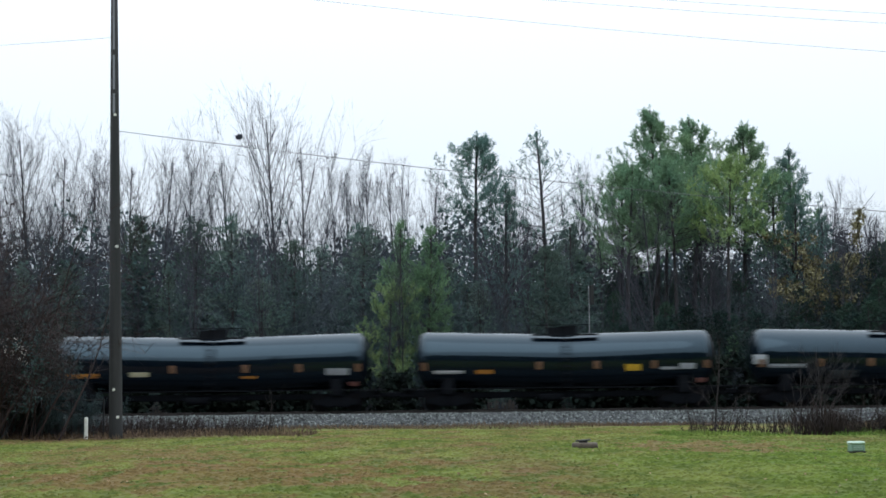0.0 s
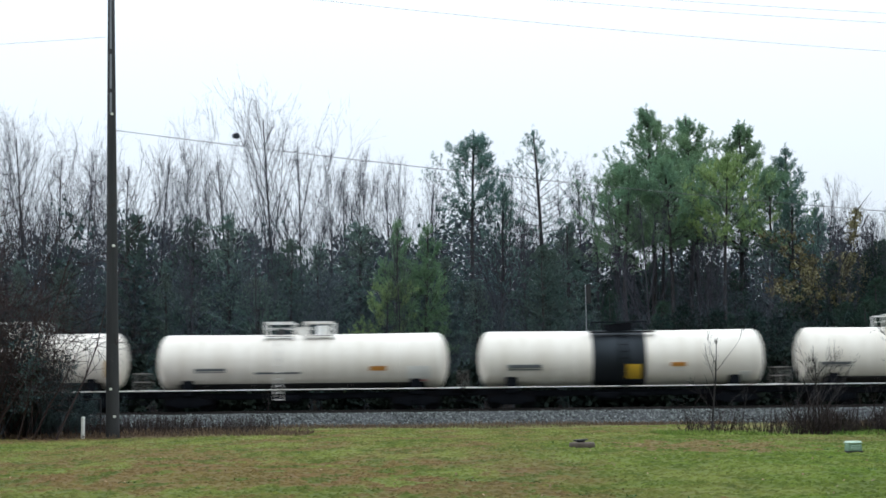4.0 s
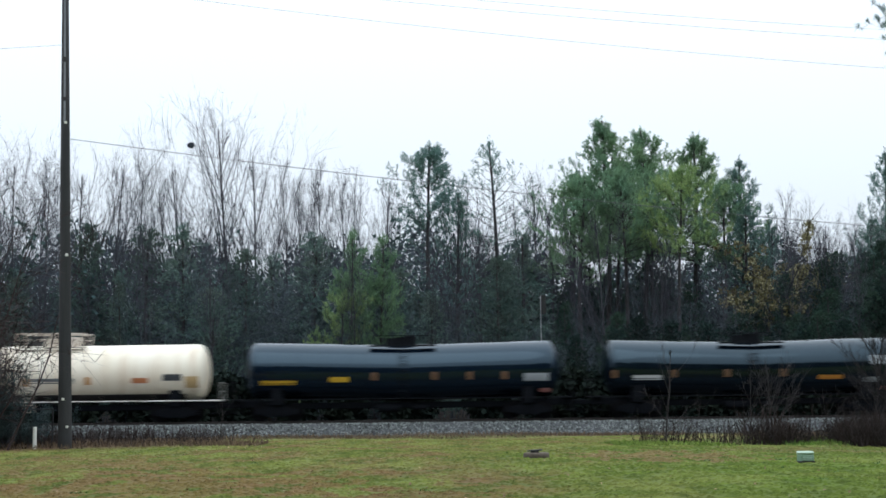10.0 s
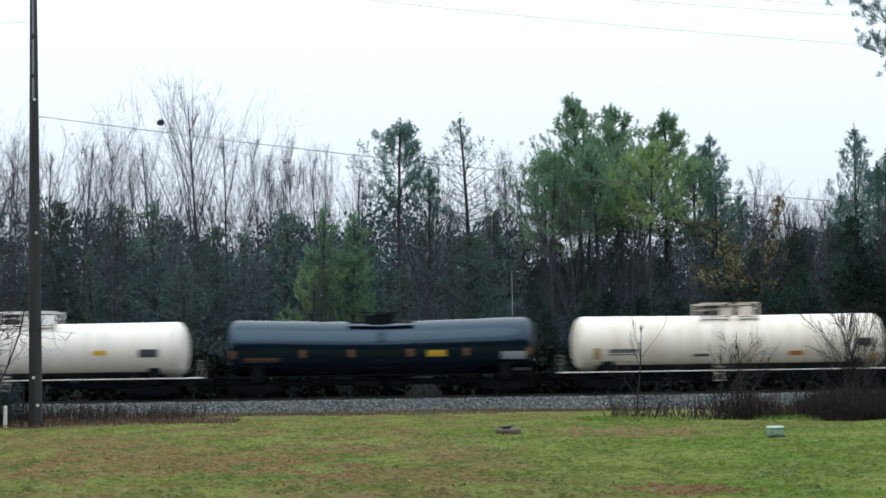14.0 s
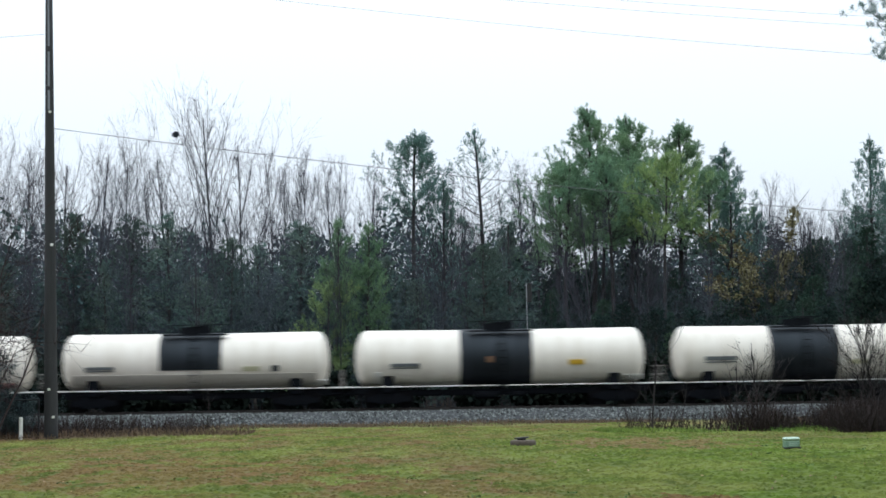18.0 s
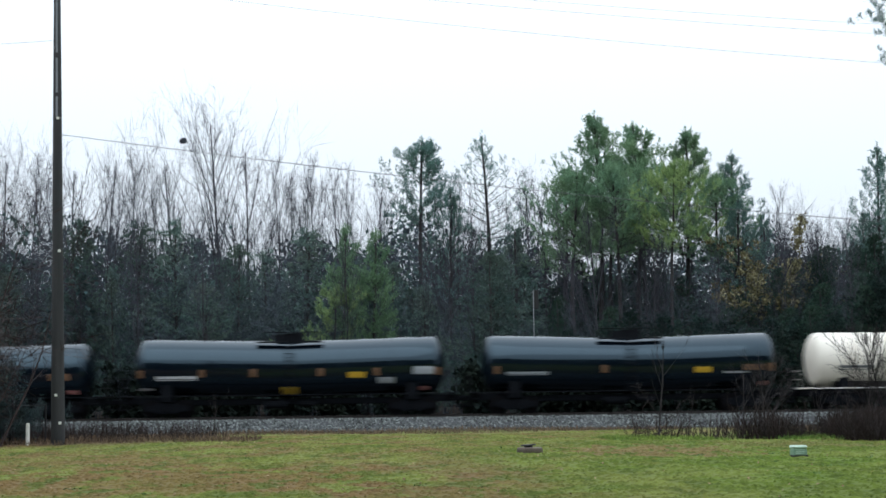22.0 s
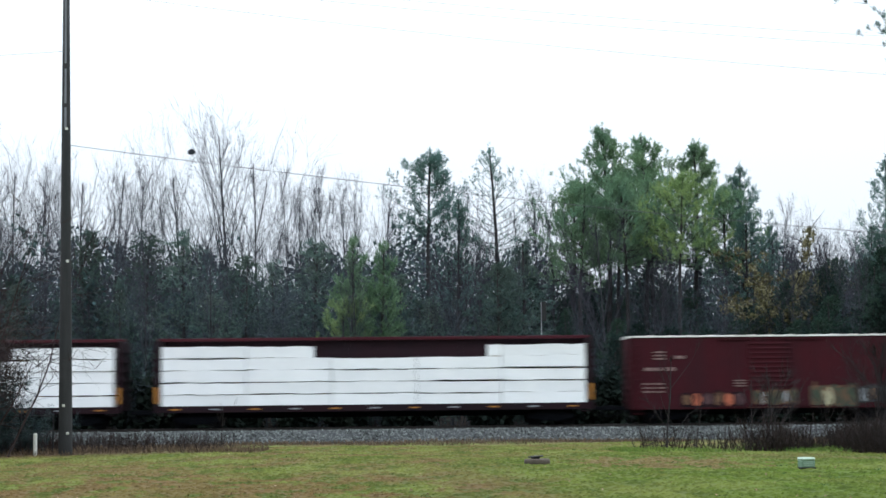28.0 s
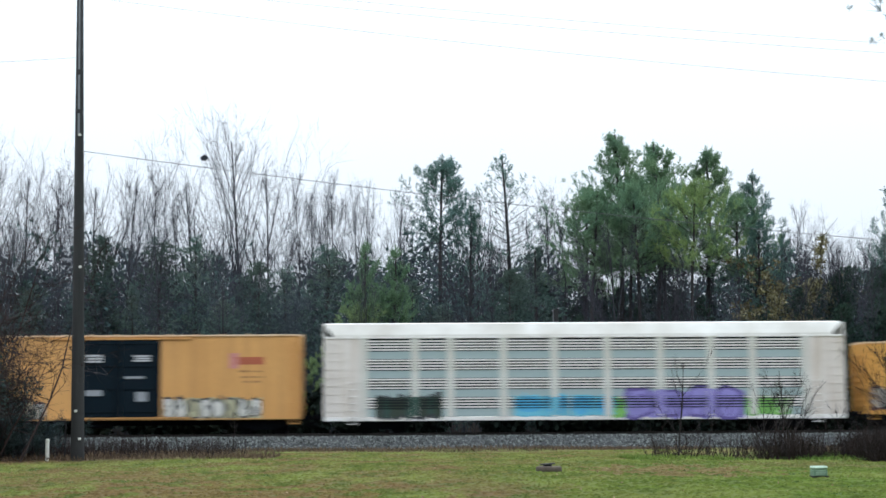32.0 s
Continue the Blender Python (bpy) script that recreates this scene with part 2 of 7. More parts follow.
M["bright_needle"] = mat("bright_needle", (0.220, 0.290, 0.125), 0.9, spec=0.1, vary=0.25, size=2, bump=0, second=(0.160, 0.240, 0.115), island=0.2, thin=0.4)
M["light_needle"] = mat("light_needle", (0.150, 0.235, 0.125), 0.9, spec=0.1, vary=0.25, size=2, bump=0, second=(0.105, 0.185, 0.105), island=0.2, thin=0.4)
# one pine's lit look is put into this lighter needle colour
M["lit_tone_needle"] = mat("lit_tone_needle", (0.23, 0.31, 0.115), 0.9, spec=0.1, vary=0.25, size=2, bump=0, second=(0.19, 0.29, 0.125), island=0.2, thin=0.5)
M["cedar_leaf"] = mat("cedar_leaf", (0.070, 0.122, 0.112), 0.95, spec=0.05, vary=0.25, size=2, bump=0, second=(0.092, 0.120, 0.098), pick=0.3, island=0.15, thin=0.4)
# the cedar leaf again, darkened to stand for the shade by the pines
M["painted_shade_cedar_leaf"] = mat("painted_shade_cedar_leaf", (0.026, 0.052, 0.044), 0.95, spec=0.05, vary=0.25, size=2, bump=0, second=(0.034, 0.056, 0.038), pick=0.3, island=0.15, thin=0.3)
# near-black leaf: the shade under the pines is put into this colour
M["under_pine_shade_leaf"] = mat("under_pine_shade_leaf", (0.015, 0.028, 0.026), 0.95, spec=0.0, vary=0.25, size=2, bump=0, second=(0.022, 0.032, 0.026), pick=0.3, island=0.15, thin=0.1)
M["yellow_leaf"] = mat("yellow_leaf", (0.14, 0.13, 0.055), 0.7, vary=0.3, size=2, bump=0, second=(0.13, 0.11, 0.05), island=0.4)
M["evergreen_leaf"] = mat("evergreen_leaf", (0.044, 0.074, 0.077), 0.95, spec=0.0, vary=0.3, size=1.5, bump=0, second=(0.056, 0.078, 0.070), island=0.2)
M["weed_leaf"] = mat("weed_leaf", (0.050, 0.105, 0.020), 0.7, vary=0.2, size=0.5, bump=0, second=(0.065, 0.115, 0.022), island=0.2)
M["fallen_leaf"] = mat("fallen_leaf", (0.22, 0.13, 0.07), 0.8, vary=0.2, size=0.5, bump=0, second=(0.30, 0.22, 0.15), island=0.4)
# near black, so that the added hedge reads as shade under the train
M["shade_hedge_leaf"] = mat("shade_hedge_leaf", (0.012, 0.018, 0.016), 0.95, spec=0.0, vary=0.3, size=1.5, bump=0, second=(0.018, 0.024, 0.018), island=0.2)
M["dead_grass"] = mat("dead_grass", (0.070, 0.046, 0.026), 0.9, vary=0.3, size=1.5, bump=0, second=(0.115, 0.078, 0.046), island=0.4)
M["grass_blade"] = mat("grass_blade", (0.076, 0.092, 0.016), 0.95, spec=0.1, vary=0.25, size=5, bump=0, second=(0.12, 0.090, 0.030), amount=0.3, island=0.34)
M["lush_blade"] = mat("lush_blade", (0.080, 0.165, 0.018), 0.7, vary=0.25, size=3, bump=0, second=(0.15, 0.21, 0.03), island=0.35)
for key, color in dict(d_yellow=(0.50, 0.31, 0.02), d_orange=(0.40, 0.17, 0.025), d_white=(0.5, 0.51, 0.52), d_grey=(0.30, 0.32, 0.34), d_dark=(0.04, 0.045, 0.05), d_faint=(0.36, 0.19, 0.07), d_umber=(0.16, 0.085, 0.035), d_ochre=(0.44, 0.31, 0.15), d_rose=(0.22, 0.14, 0.13), d_rust=(0.40, 0.11, 0.055), d_slate=(0.11, 0.12, 0.125), d_green=(0.03, 0.08, 0.06),
                       d_red=(0.42, 0.035, 0.03), d_pink=(0.55, 0.24, 0.22), d_blue=(0.06, 0.12, 0.40), d_brown=(0.13, 0.068, 0.035), g_blue=(0.10, 0.40, 0.66), g_lime=(0.38, 0.36, 0.06), d_navy=(0.02, 0.06, 0.14), d_violet=(0.13, 0.10, 0.30), g_purple=(0.27, 0.24, 0.56),
                       g_green=(0.22, 0.50, 0.12), g_white=(0.62, 0.61, 0.57), g_brown=(0.075, 0.035, 0.04), g_olive=(0.035, 0.055, 0.035), g_pale=(0.42, 0.40, 0.26), g_orange=(0.45, 0.17, 0.07), g_cyan=(0.16, 0.48, 0.62)).items():
    M[key] = mat(key, color, 0.55, vary=0.12, size=0.8, bump=0.0, second=[c * 0.8 for c in color])


def ground_material(name, island=0.0):
    m = mat(name, (0.083, 0.101, 0.019), 0.95, vary=0.35, size=1.9, stretch=(1, 0.4, 1), bump=0.5, second=(0.126, 0.093, 0.036), amount=0.24, spec=0.1)
    n, l = m.node_tree.nodes, m.node_tree.links
    b, tint = n["Principled BSDF"], n["Principled BSDF"].inputs["Base Color"].links[0].from_socket
    tc, sep = n.new("ShaderNodeTexCoord"), n.new("ShaderNodeSeparateXYZ")
    l.new(tc.outputs["Object"], sep.inputs[0])
    long = n.new("ShaderNodeMapping")
    long.inputs["Scale"].default_value = (1, 0.42, 1)
    l.new(tc.outputs["Object"], long.inputs["Vector"])
    wob = n.new("ShaderNodeTexNoise")
    wob.inputs["Scale"].default_value, wob.inputs["Detail"].default_value = 0.35, 5
    l.new(tc.outputs["Object"], wob.inputs["Vector"])

    def math_node(op, a, c):
        k = n.new("ShaderNodeMath")
        k.operation = op
        for i, s in enumerate((a, c)):
            if isinstance(s, (int, float)):
                k.inputs[i].default_value = s
            else:
                l.new(s, k.inputs[i])
        return k.outputs[0]

    def band(socket, low, high):
        k = n.new("ShaderNodeMapRange")
        k.inputs["From Min"].default_value, k.inputs["From Max"].default_value = low, high
        l.new(socket, k.inputs["Value"])
        return k.outputs["Result"]

    def blend(fac, first, color):
        k = n.new("ShaderNodeMixRGB")
        l.new(fac, k.inputs["Fac"])
        l.new(first, k.inputs["Color1"])
        k.inputs["Color2"].default_value = (*color, 1)
        return k.outputs["Color"]
    edge = math_node("ADD", sep.outputs["Y"], math_node("MULTIPLY", wob.outputs["Fac"], 14))
    right = band(math_node("ADD", sep.outputs["X"], math_node("MULTIPLY", wob.outputs["Fac"], 8)), 5.5, 10)
    lush = math_node("MULTIPLY", right, band(edge, 66, 52))
    patch = n.new("ShaderNodeTexNoise")
    patch.inputs["Scale"].default_value, patch.inputs["Detail"].default_value = 0.4, 9
    l.new(long.outputs["Vector"], patch.inputs["Vector"])
    out = blend(math_node("MULTIPLY", band(patch.outputs["Fac"], 0.48, 0.66), 0.65), tint, (0.112, 0.073, 0.033))
    out = blend(math_node("MULTIPLY", lush, 0.78), out, (0.066, 0.110, 0.012))
    mott = n.new("ShaderNodeTexNoise")
    mott.inputs["Scale"].default_value, mott.inputs["Detail"].default_value = 1.5, 9
    l.new(long.outputs["Vector"], mott.inputs["Vector"])
    out = blend(math_node("MULTIPLY", band(mott.outputs["Fac"], 0.50, 0.58), 0.7), out, (0.056, 0.078, 0.015))
    pale = n.new("ShaderNodeTexNoise")
    pale.inputs["Scale"].default_value, pale.inputs["Detail"].default_value = 0.55, 8
    l.new(long.outputs["Vector"], pale.inputs["Vector"])
    out = blend(math_node("MULTIPLY", band(pale.outputs["Fac"], 0.48, 0.62), 0.7), out, (0.126, 0.144, 0.034))
    def spot(x, y, rx, ry):
        """A worn patch with a frayed edge round a place on the lawn."""
        dx = math_node("DIVIDE", math_node("SUBTRACT", sep.outputs["X"], x), rx)
        dy = math_node("DIVIDE", math_node("SUBTRACT", sep.outputs["Y"], y), ry)
        r2 = math_node("ADD", math_node("MULTIPLY", dx, dx), math_node("MULTIPLY", dy, dy))
        return band(math_node("ADD", r2, math_node("MULTIPLY", math_node("SUBTRACT", mott.outputs["Fac"], 0.5), 9)), 1.1, 0.5)
    for x, y, rx, ry, k, color in ((-4.5, 33, 4.5, 5, 0.65, (0.120, 0.073, 0.031)), (-8.5, 44, 3.5, 5, 0.5, (0.123, 0.084, 0.036)), (0.5, 27.5, 1.6, 3, 0.6, (0.112, 0.068, 0.031)), (4.6, 23.6, 0.9, 1.5, 0.8, (0.107, 0.054, 0.028)), (1.4, 23.0, 0.7, 1.2, 0.6, (0.090, 0.054, 0.025)), (7.4, 45, 2.4, 4, 0.75, (0.132, 0.084, 0.041)), (12.5, 49, 2.6, 2.5, 0.6, (0.112, 0.090, 0.036)), (2.0, 36, 1.4, 3, 0.4, (0.107, 0.077, 0.033))):
        out = blend(math_node("MULTIPLY", spot(x, y, rx, ry), k), out, color)
    left = band(math_node("ADD", sep.outputs["X"], math_node("MULTIPLY", wob.outputs["Fac"], 6)), -4, -9)
    out = blend(math_node("MULTIPLY", left, band(edge, 63.5, 66)), out, (0.090, 0.050, 0.032))
    out = blend(band(edge, 83, 88), out, (0.036, 0.029, 0.025))
    if island:
        src, hs, mr = n.new("ShaderNodeNewGeometry"), n.new("ShaderNodeHueSaturation"), n.new("ShaderNodeMapRange")
        mr.inputs["To Min"].default_value, mr.inputs["To Max"].default_value = 1 - island, 1 + island
        l.new(src.outputs["Random Per Island"], mr.inputs["Value"])
        l.new(mr.outputs["Result"], hs.inputs["Value"])
        l.new(out, hs.inputs["Color"])
        out = hs.outputs["Color"]
    l.new(out, b.inputs["Base Color"])
    return m


M["ground"] = ground_material("lawn_and_litter")
M["lawn_tuft"] = ground_material("lawn_tuft", 0.26)


# ---- mesh helpers ----
def part(name, data, material, parent, label=""):
    """Links a bmesh or a mesh as one object under a thing or a part."""
    if isinstance(data, bmesh.types.BMesh):
        me = bpy.data.meshes.new(name)
        data.to_mesh(me)
        data.free()
        me.materials.append(M[material])
    else:
        me = data
    ob = new(name, me)
    ob.parent = parent
    if label:
        ob["label"] = label
    return ob


SHARED = {}


def shared(key, material, build):
    """The mesh that build(bm) makes, made once."""
    if key not in SHARED:
        bm = bmesh.new()
        build(bm)
        me = bpy.data.meshes.new(key)
        bm.to_mesh(me)
        bm.free()
        me.materials.append(M[material])
        SHARED[key] = me
    return SHARED[key]


def box(bm, x0, x1, y0, y1, z0, z1, bevel=0.0):
    r = bmesh.ops.create_cube(bm, size=1, matrix=Matrix.LocRotScale(((x0 + x1) / 2, (y0 + y1) / 2, (z0 + z1) / 2), None, (x1 - x0, y1 - y0, z1 - z0)))
    if bevel:
        edges = list({e for v in r["verts"] for e in v.link_edges})
        bmesh.ops.bevel(bm, geom=edges, offset=bevel, segments=1, affect="EDGES")
    return bm


def rod(bm, a, b, r, r2=None, seg=8):
    a, b = Vector(a), Vector(b)
    turn = (b - a).to_track_quat("Z", "Y").to_matrix().to_4x4()
    bmesh.ops.create_cone(bm, cap_ends=True, segments=seg, radius1=r, radius2=r if r2 is None else r2, depth=(b - a).length, matrix=Matrix.Translation((a + b) / 2) @ turn)
    return bm


def lathe(bm, profile, sag=None, seg=32, smooth=True):
    """Turns (x, radius) pairs about the x axis; sag(x) lowers the axis."""
    rings = []
    for x, r in profile:
        dz = sag(x) if sag else 0
        rings.append([bm.verts.new((x, -r * math.sin(2 * math.pi * i / seg), r * math.cos(2 * math.pi * i / seg) + dz)) for i in range(seg)])
    for a, b in zip(rings, rings[1:]):
        for i in range(seg):
            f = bm.faces.new((a[i], a[(i + 1) % seg], b[(i + 1) % seg], b[i]))
            f.smooth = smooth
    bm.faces.new(rings[0])
    bm.faces.new(rings[-1][::-1])
    bmesh.ops.recalc_face_normals(bm, faces=bm.faces)
    return bm


def raw_mesh(name, pieces, materials, smooth=False):
    """A mesh from arrays: pieces of (vertices n x 3, faces m x k, material slot)."""
    vs, loops, sizes, slots, base = [], [], [], [], 0
    for v, f, slot in pieces:
        v, f = np.asarray(v, float).reshape(-1, 3), np.asarray(f, np.int64)
        vs.append(v)
        loops.append((f + base).ravel())
        sizes.append(np.full(len(f), f.shape[1]))
        slots.append(np.full(len(f), slot))
        base += len(v)
    v, lp, sz, sl = np.concatenate(vs), np.concatenate(loops), np.concatenate(sizes), np.concatenate(slots)
    me = bpy.data.meshes.new(name)
    me.vertices.add(len(v))
    me.vertices.foreach_set("co", v.ravel().astype(np.float32))
    me.loops.add(len(lp))
    me.loops.foreach_set("vertex_index", lp.astype(np.int32))
    me.polygons.add(len(sz))
    me.polygons.foreach_set("loop_start", np.concatenate(([0], np.cumsum(sz)[:-1])).astype(np.int32))
    me.polygons.foreach_set("loop_total", sz.astype(np.int32))
    me.polygons.foreach_set("material_index", sl.astype(np.int32))
    me.polygons.foreach_set("use_smooth", np.full(len(sz), smooth))
    for key in materials:
        me.materials.append(M[key])
    me.update(calc_edges=True)
    me.validate()
    return me


def tubes(segs, k):
    """Prisms round segments (x0 y0 z0 x1 y1 z1 r0 r1): vertices and quads."""
    s = np.asarray(segs, float)
    p0, p1 = s[:, 0:3], s[:, 3:6]
    d = p1 - p0
    d /= np.maximum(np.linalg.norm(d, axis=1, keepdims=True), 1e-9)
    ref = np.where(np.abs(d[:, 2:3]) > 0.9, [[1.0, 0, 0]], [[0, 0, 1.0]])
    a = np.cross(d, ref)
    a /= np.linalg.norm(a, axis=1, keepdims=True)
    b = np.cross(d, a)
    ang = np.arange(k) * 2 * np.pi / k
    ring = a[:, None] * np.cos(ang)[None, :, None] + b[:, None] * np.sin(ang)[None, :, None]
    v = np.stack([p0[:, None] + ring * s[:, 6, None, None], p1[:, None] + ring * s[:, 7, None, None]], 1)
    i = np.arange(k)
    f = np.stack([i, (i + 1) % k, k + (i + 1) % k, k + i], 1)
    return v.reshape(-1, 3), (f[None] + (np.arange(len(s)) * 2 * k)[:, None, None]).reshape(-1, 4)


def tube_path(pts, r, k):
    """One tube along a line of points: vertices and quads."""
    p = np.asarray(pts, float)
    d = unit(np.gradient(p, axis=0))
    a = unit(np.cross(d, [[0, 1.0, 0.01]]))
    b = np.cross(d, a)
    ang = np.arange(k) * 2 * np.pi / k
    v = p[:, None] + r * (a[:, None] * np.cos(ang)[None, :, None] + b[:, None] * np.sin(ang)[None, :, None])
    i, j = np.meshgrid(np.arange(len(p) - 1), np.arange(k), indexing="ij")
    f = np.stack([i * k + j, i * k + (j + 1) % k, (i + 1) * k + (j + 1) % k, (i + 1) * k + j], 2).reshape(-1, 4)
    return v.reshape(-1, 3), f


def blades(centres, dirs, length, width, rng):
    """Narrow triangles from centres along dirs: needles, leaves, grass."""
    n = len(centres)
    side = np.cross(dirs, rng.normal(size=(n, 3)))
    side /= np.maximum(np.linalg.norm(side, axis=1, keepdims=True), 1e-9)
    ln = length * (0.7 + 0.6 * rng.random((n, 1)))
    wd = width * (0.7 + 0.6 * rng.random((n, 1)))
    mid = centres + dirs * ln * 0.45
    v = np.stack([centres, mid + side * wd, centres + dirs * ln, mid - side * wd], 1)
    f = np.arange(4)[None] + 4 * np.arange(n)[:, None]
    return v.reshape(-1, 3), f


def unit(v):
    return v / np.maximum(np.linalg.norm(v, axis=-1, keepdims=True), 1e-9)


# ---- ground and track ----
TRACK_Y, RAIL = 85.85, 0.55


def height(x, y):
    """The lie of the land: a lawn, a shallow dip before the track, woods beyond."""
    z = 0.05 * np.sin(x * 0.21 + 1.3) * np.sin(y * 0.17) + 0.03 * np.sin(x * 0.53 + y * 0.31)
    z = z * np.clip((y - 5) / 20, 0, 1)
    rough = 0
    for k in range(9):
        a, w = k * 2.4, 2.2 + 1.9 * k
        rough = rough + np.sin((x * math.cos(a) + y * math.sin(a)) * w + k * 1.7 + 2.0 * np.sin(x * 0.37 * (k % 3 + 1) + y * 0.29)) / (1 + 0.5 * k)
    z = z + 0.009 * rough * (np.abs(x) < 30) * (y > 20) * (y < 80)
    fall = np.clip((y - 62) / 18, 0, 1)
    z = z - 0.2 * fall * fall * (3 - 2 * fall)
    rise = np.clip((y - 93) / 40, 0, 1)
    return z + 1.6 * rise * rise * (3 - 2 * rise)


def build_ground():
    far = np.array([100, 150, 240, 400, 700, 1300, 2500, 4500])
    xs = np.concatenate([-far[::-1], np.arange(-80, -26, 1.5), np.arange(-26, 26, 0.32), np.arange(26, 81, 1.5), far])
    ys = np.concatenate([-far[::-1], np.arange(-60, 16, 4.0), np.arange(16, 72, 0.3), np.arange(72, 96, 0.8), np.arange(96, 140, 2.0), [150, 170, 240, 400, 700, 1300, 2500, 4500]])
    gx, gy = np.meshgrid(xs, ys)
    gz = height(gx, gy)
    v = np.stack([gx, gy, gz], 2).reshape(-1, 3)
    i, j = np.meshgrid(np.arange(len(xs) - 1), np.arange(len(ys) - 1))
    a = (j * len(xs) + i).ravel()
    f = np.stack([a, a + 1, a + 1 + len(xs), a + len(xs)], 1)
    ob = new("ground", raw_mesh("ground", [(v, f, 0)], ["ground"], True))
    tagged(ob, "patchy green and brown winter lawn running into leaf litter", "ground", kind="structure")


def build_track():
    profile = [(80.7, -0.45), (81.0, -0.16), (82.7, 0.36), (83.3, 0.40), (88.4, 0.40), (89.0, 0.36), (91.0, -0.3), (91.2, -0.5)]
    xs = np.concatenate([[-800, -400, -200, -100], np.arange(-60, 61, 1.5), [100, 200, 400, 800]])
    rng = np.random.default_rng(4)
    v = np.array([[x, y + rng.normal() * 0.06, z + rng.normal() * 0.02] for x in xs for y, z in profile])
    k = len(profile)
    f = np.array([[i * k + j, i * k + j + 1, (i + 1) * k + j + 1, (i + 1) * k + j] for i in range(len(xs) - 1) for j in range(k - 1)])[:, ::-1]
    bed = new("ballast_bed", raw_mesh("ballast_bed", [(v, f, 0)], ["ballast_bed"], True))
    tagged(bed, "grey crushed stone ballast bed under the rails", "ballast", kind="structure")
    # loose stones on the shoulder that faces the lawn
    n = 15000
    x, u = rng.uniform(-42, 46, n), rng.random(n)
    y = 80.85 + 2.5 * u
    z = np.interp(y, [81.0, 82.7, 83.3], [-0.16, 0.36, 0.40])
    size = rng.uniform(0.03, 0.085, n)
    corners = np.array([[1, 0, 0], [-1, 0, 0], [0, 1, 0], [0, -1, 0], [0, 0, 1], [0, 0, -1]], float)
    tri = np.array([[0, 2, 4], [2, 1, 4], [1, 3, 4], [3, 0, 4], [2, 0, 5], [1, 2, 5], [3, 1, 5], [0, 3, 5]])
    turn = unit(rng.normal(size=(n, 3)))
    sv = corners[None] * (0.7 + 0.6 * rng.random((n, 6, 1)))
    axis = unit(rng.normal(size=(n, 3)))
    sv = sv + 0.5 * np.cross(np.broadcast_to(axis[:, None], sv.shape), sv)
    v = sv * size[:, None, None] + np.stack([x, y, z + 0.01], 1)[:, None]
    f = tri[None] + 6 * np.arange(n)[:, None, None]
    tagged(new("ballast_stones", raw_mesh("ballast_stones", [(v.reshape(-1, 3), f.reshape(-1, 3), 0)], ["ballast_stone"])), "loose grey crushed stones on the ballast shoulder", "gravel", kind="stuff")

    track = tagged(new("railway_track"), "rusty steel rails on dark timber sleepers in grey ballast", "track", kind="structure")
    track.location = (0, TRACK_Y, 0)
    for side in (-1, 1):
        bm = bmesh.new()
        c = side * 0.755
        box(bm, -800, 800, c - 0.07, c + 0.07, RAIL - 0.17, RAIL - 0.15)
        box(bm, -800, 800, c - 0.012, c + 0.012, RAIL - 0.15, RAIL - 0.04)
        box(bm, -800, 800, c - 0.036, c + 0.036, RAIL - 0.04, RAIL)
        part("rail", bm, "rail_steel", track)
    me = shared("sleeper", "tie_wood", lambda bm: box(bm, -0.115, 0.115, -1.3, 1.3, -0.16, 0, 0.012))
    for i in range(150):
        ob = part("sleeper", me, "tie_wood", track)
        ob.location = (-40 + i * 0.56, random.uniform(-0.04, 0.04), RAIL - 0.172)


build_ground()
build_track()
# ---- the train ----
CARS = []


def car_root(name, label, left, right):
    """An empty on the rail at the middle of a car whose body ends lie at left and right when the clip starts."""
    root = tagged(new(name), label, "railcar", "freight train")
    root.location = ((left + right) / 2, TRACK_Y, RAIL)
    CARS.append(root)
    return root


def build_frame(bm):
    """A cast side frame with its two journal ends and spring window."""
    pts = [(-1.15, 0.36), (-1.15, 0.60), (-0.75, 0.66), (-0.45, 0.78), (0.45, 0.78), (0.75, 0.66), (1.15, 0.60), (1.15, 0.36), (0.80, 0.36), (0.50, 0.22), (-0.50, 0.22), (-0.80, 0.36)]
    lo = [bm.verts.new((x, -0.07, z)) for x, z in pts]
    hi = [bm.verts.new((x, 0.07, z)) for x, z in pts]
    n = len(pts)
    bm.faces.new(lo)
    bm.faces.new(hi[::-1])
    for i in range(n):
        bm.faces.new((lo[i], hi[i], hi[(i + 1) % n], lo[(i + 1) % n]))
    for x in (-0.88, 0.88):
        rod(bm, (x, -0.16, 0.46), (x, 0.10, 0.46), 0.13, seg=10)
    for x in (-0.2, 0, 0.2):
        rod(bm, (x, -0.10, 0.30), (x, -0.10, 0.56), 0.07, seg=8)


def build_wheelset(bm):
    for y in (-0.755, 0.755):
        s = 1 if y > 0 else -1
        rod(bm, (0, y - 0.065 * s, 0.46), (0, y + 0.07 * s, 0.46), 0.46, seg=24)
        rod(bm, (0, y - 0.09 * s, 0.46), (0, y - 0.065 * s, 0.46), 0.485, seg=24)
        rod(bm, (0, y + 0.07 * s, 0.46), (0, y + 0.10 * s, 0.46), 0.18, seg=12)
    rod(bm, (0, -1.0, 0.46), (0, 1.0, 0.46), 0.085, seg=10)


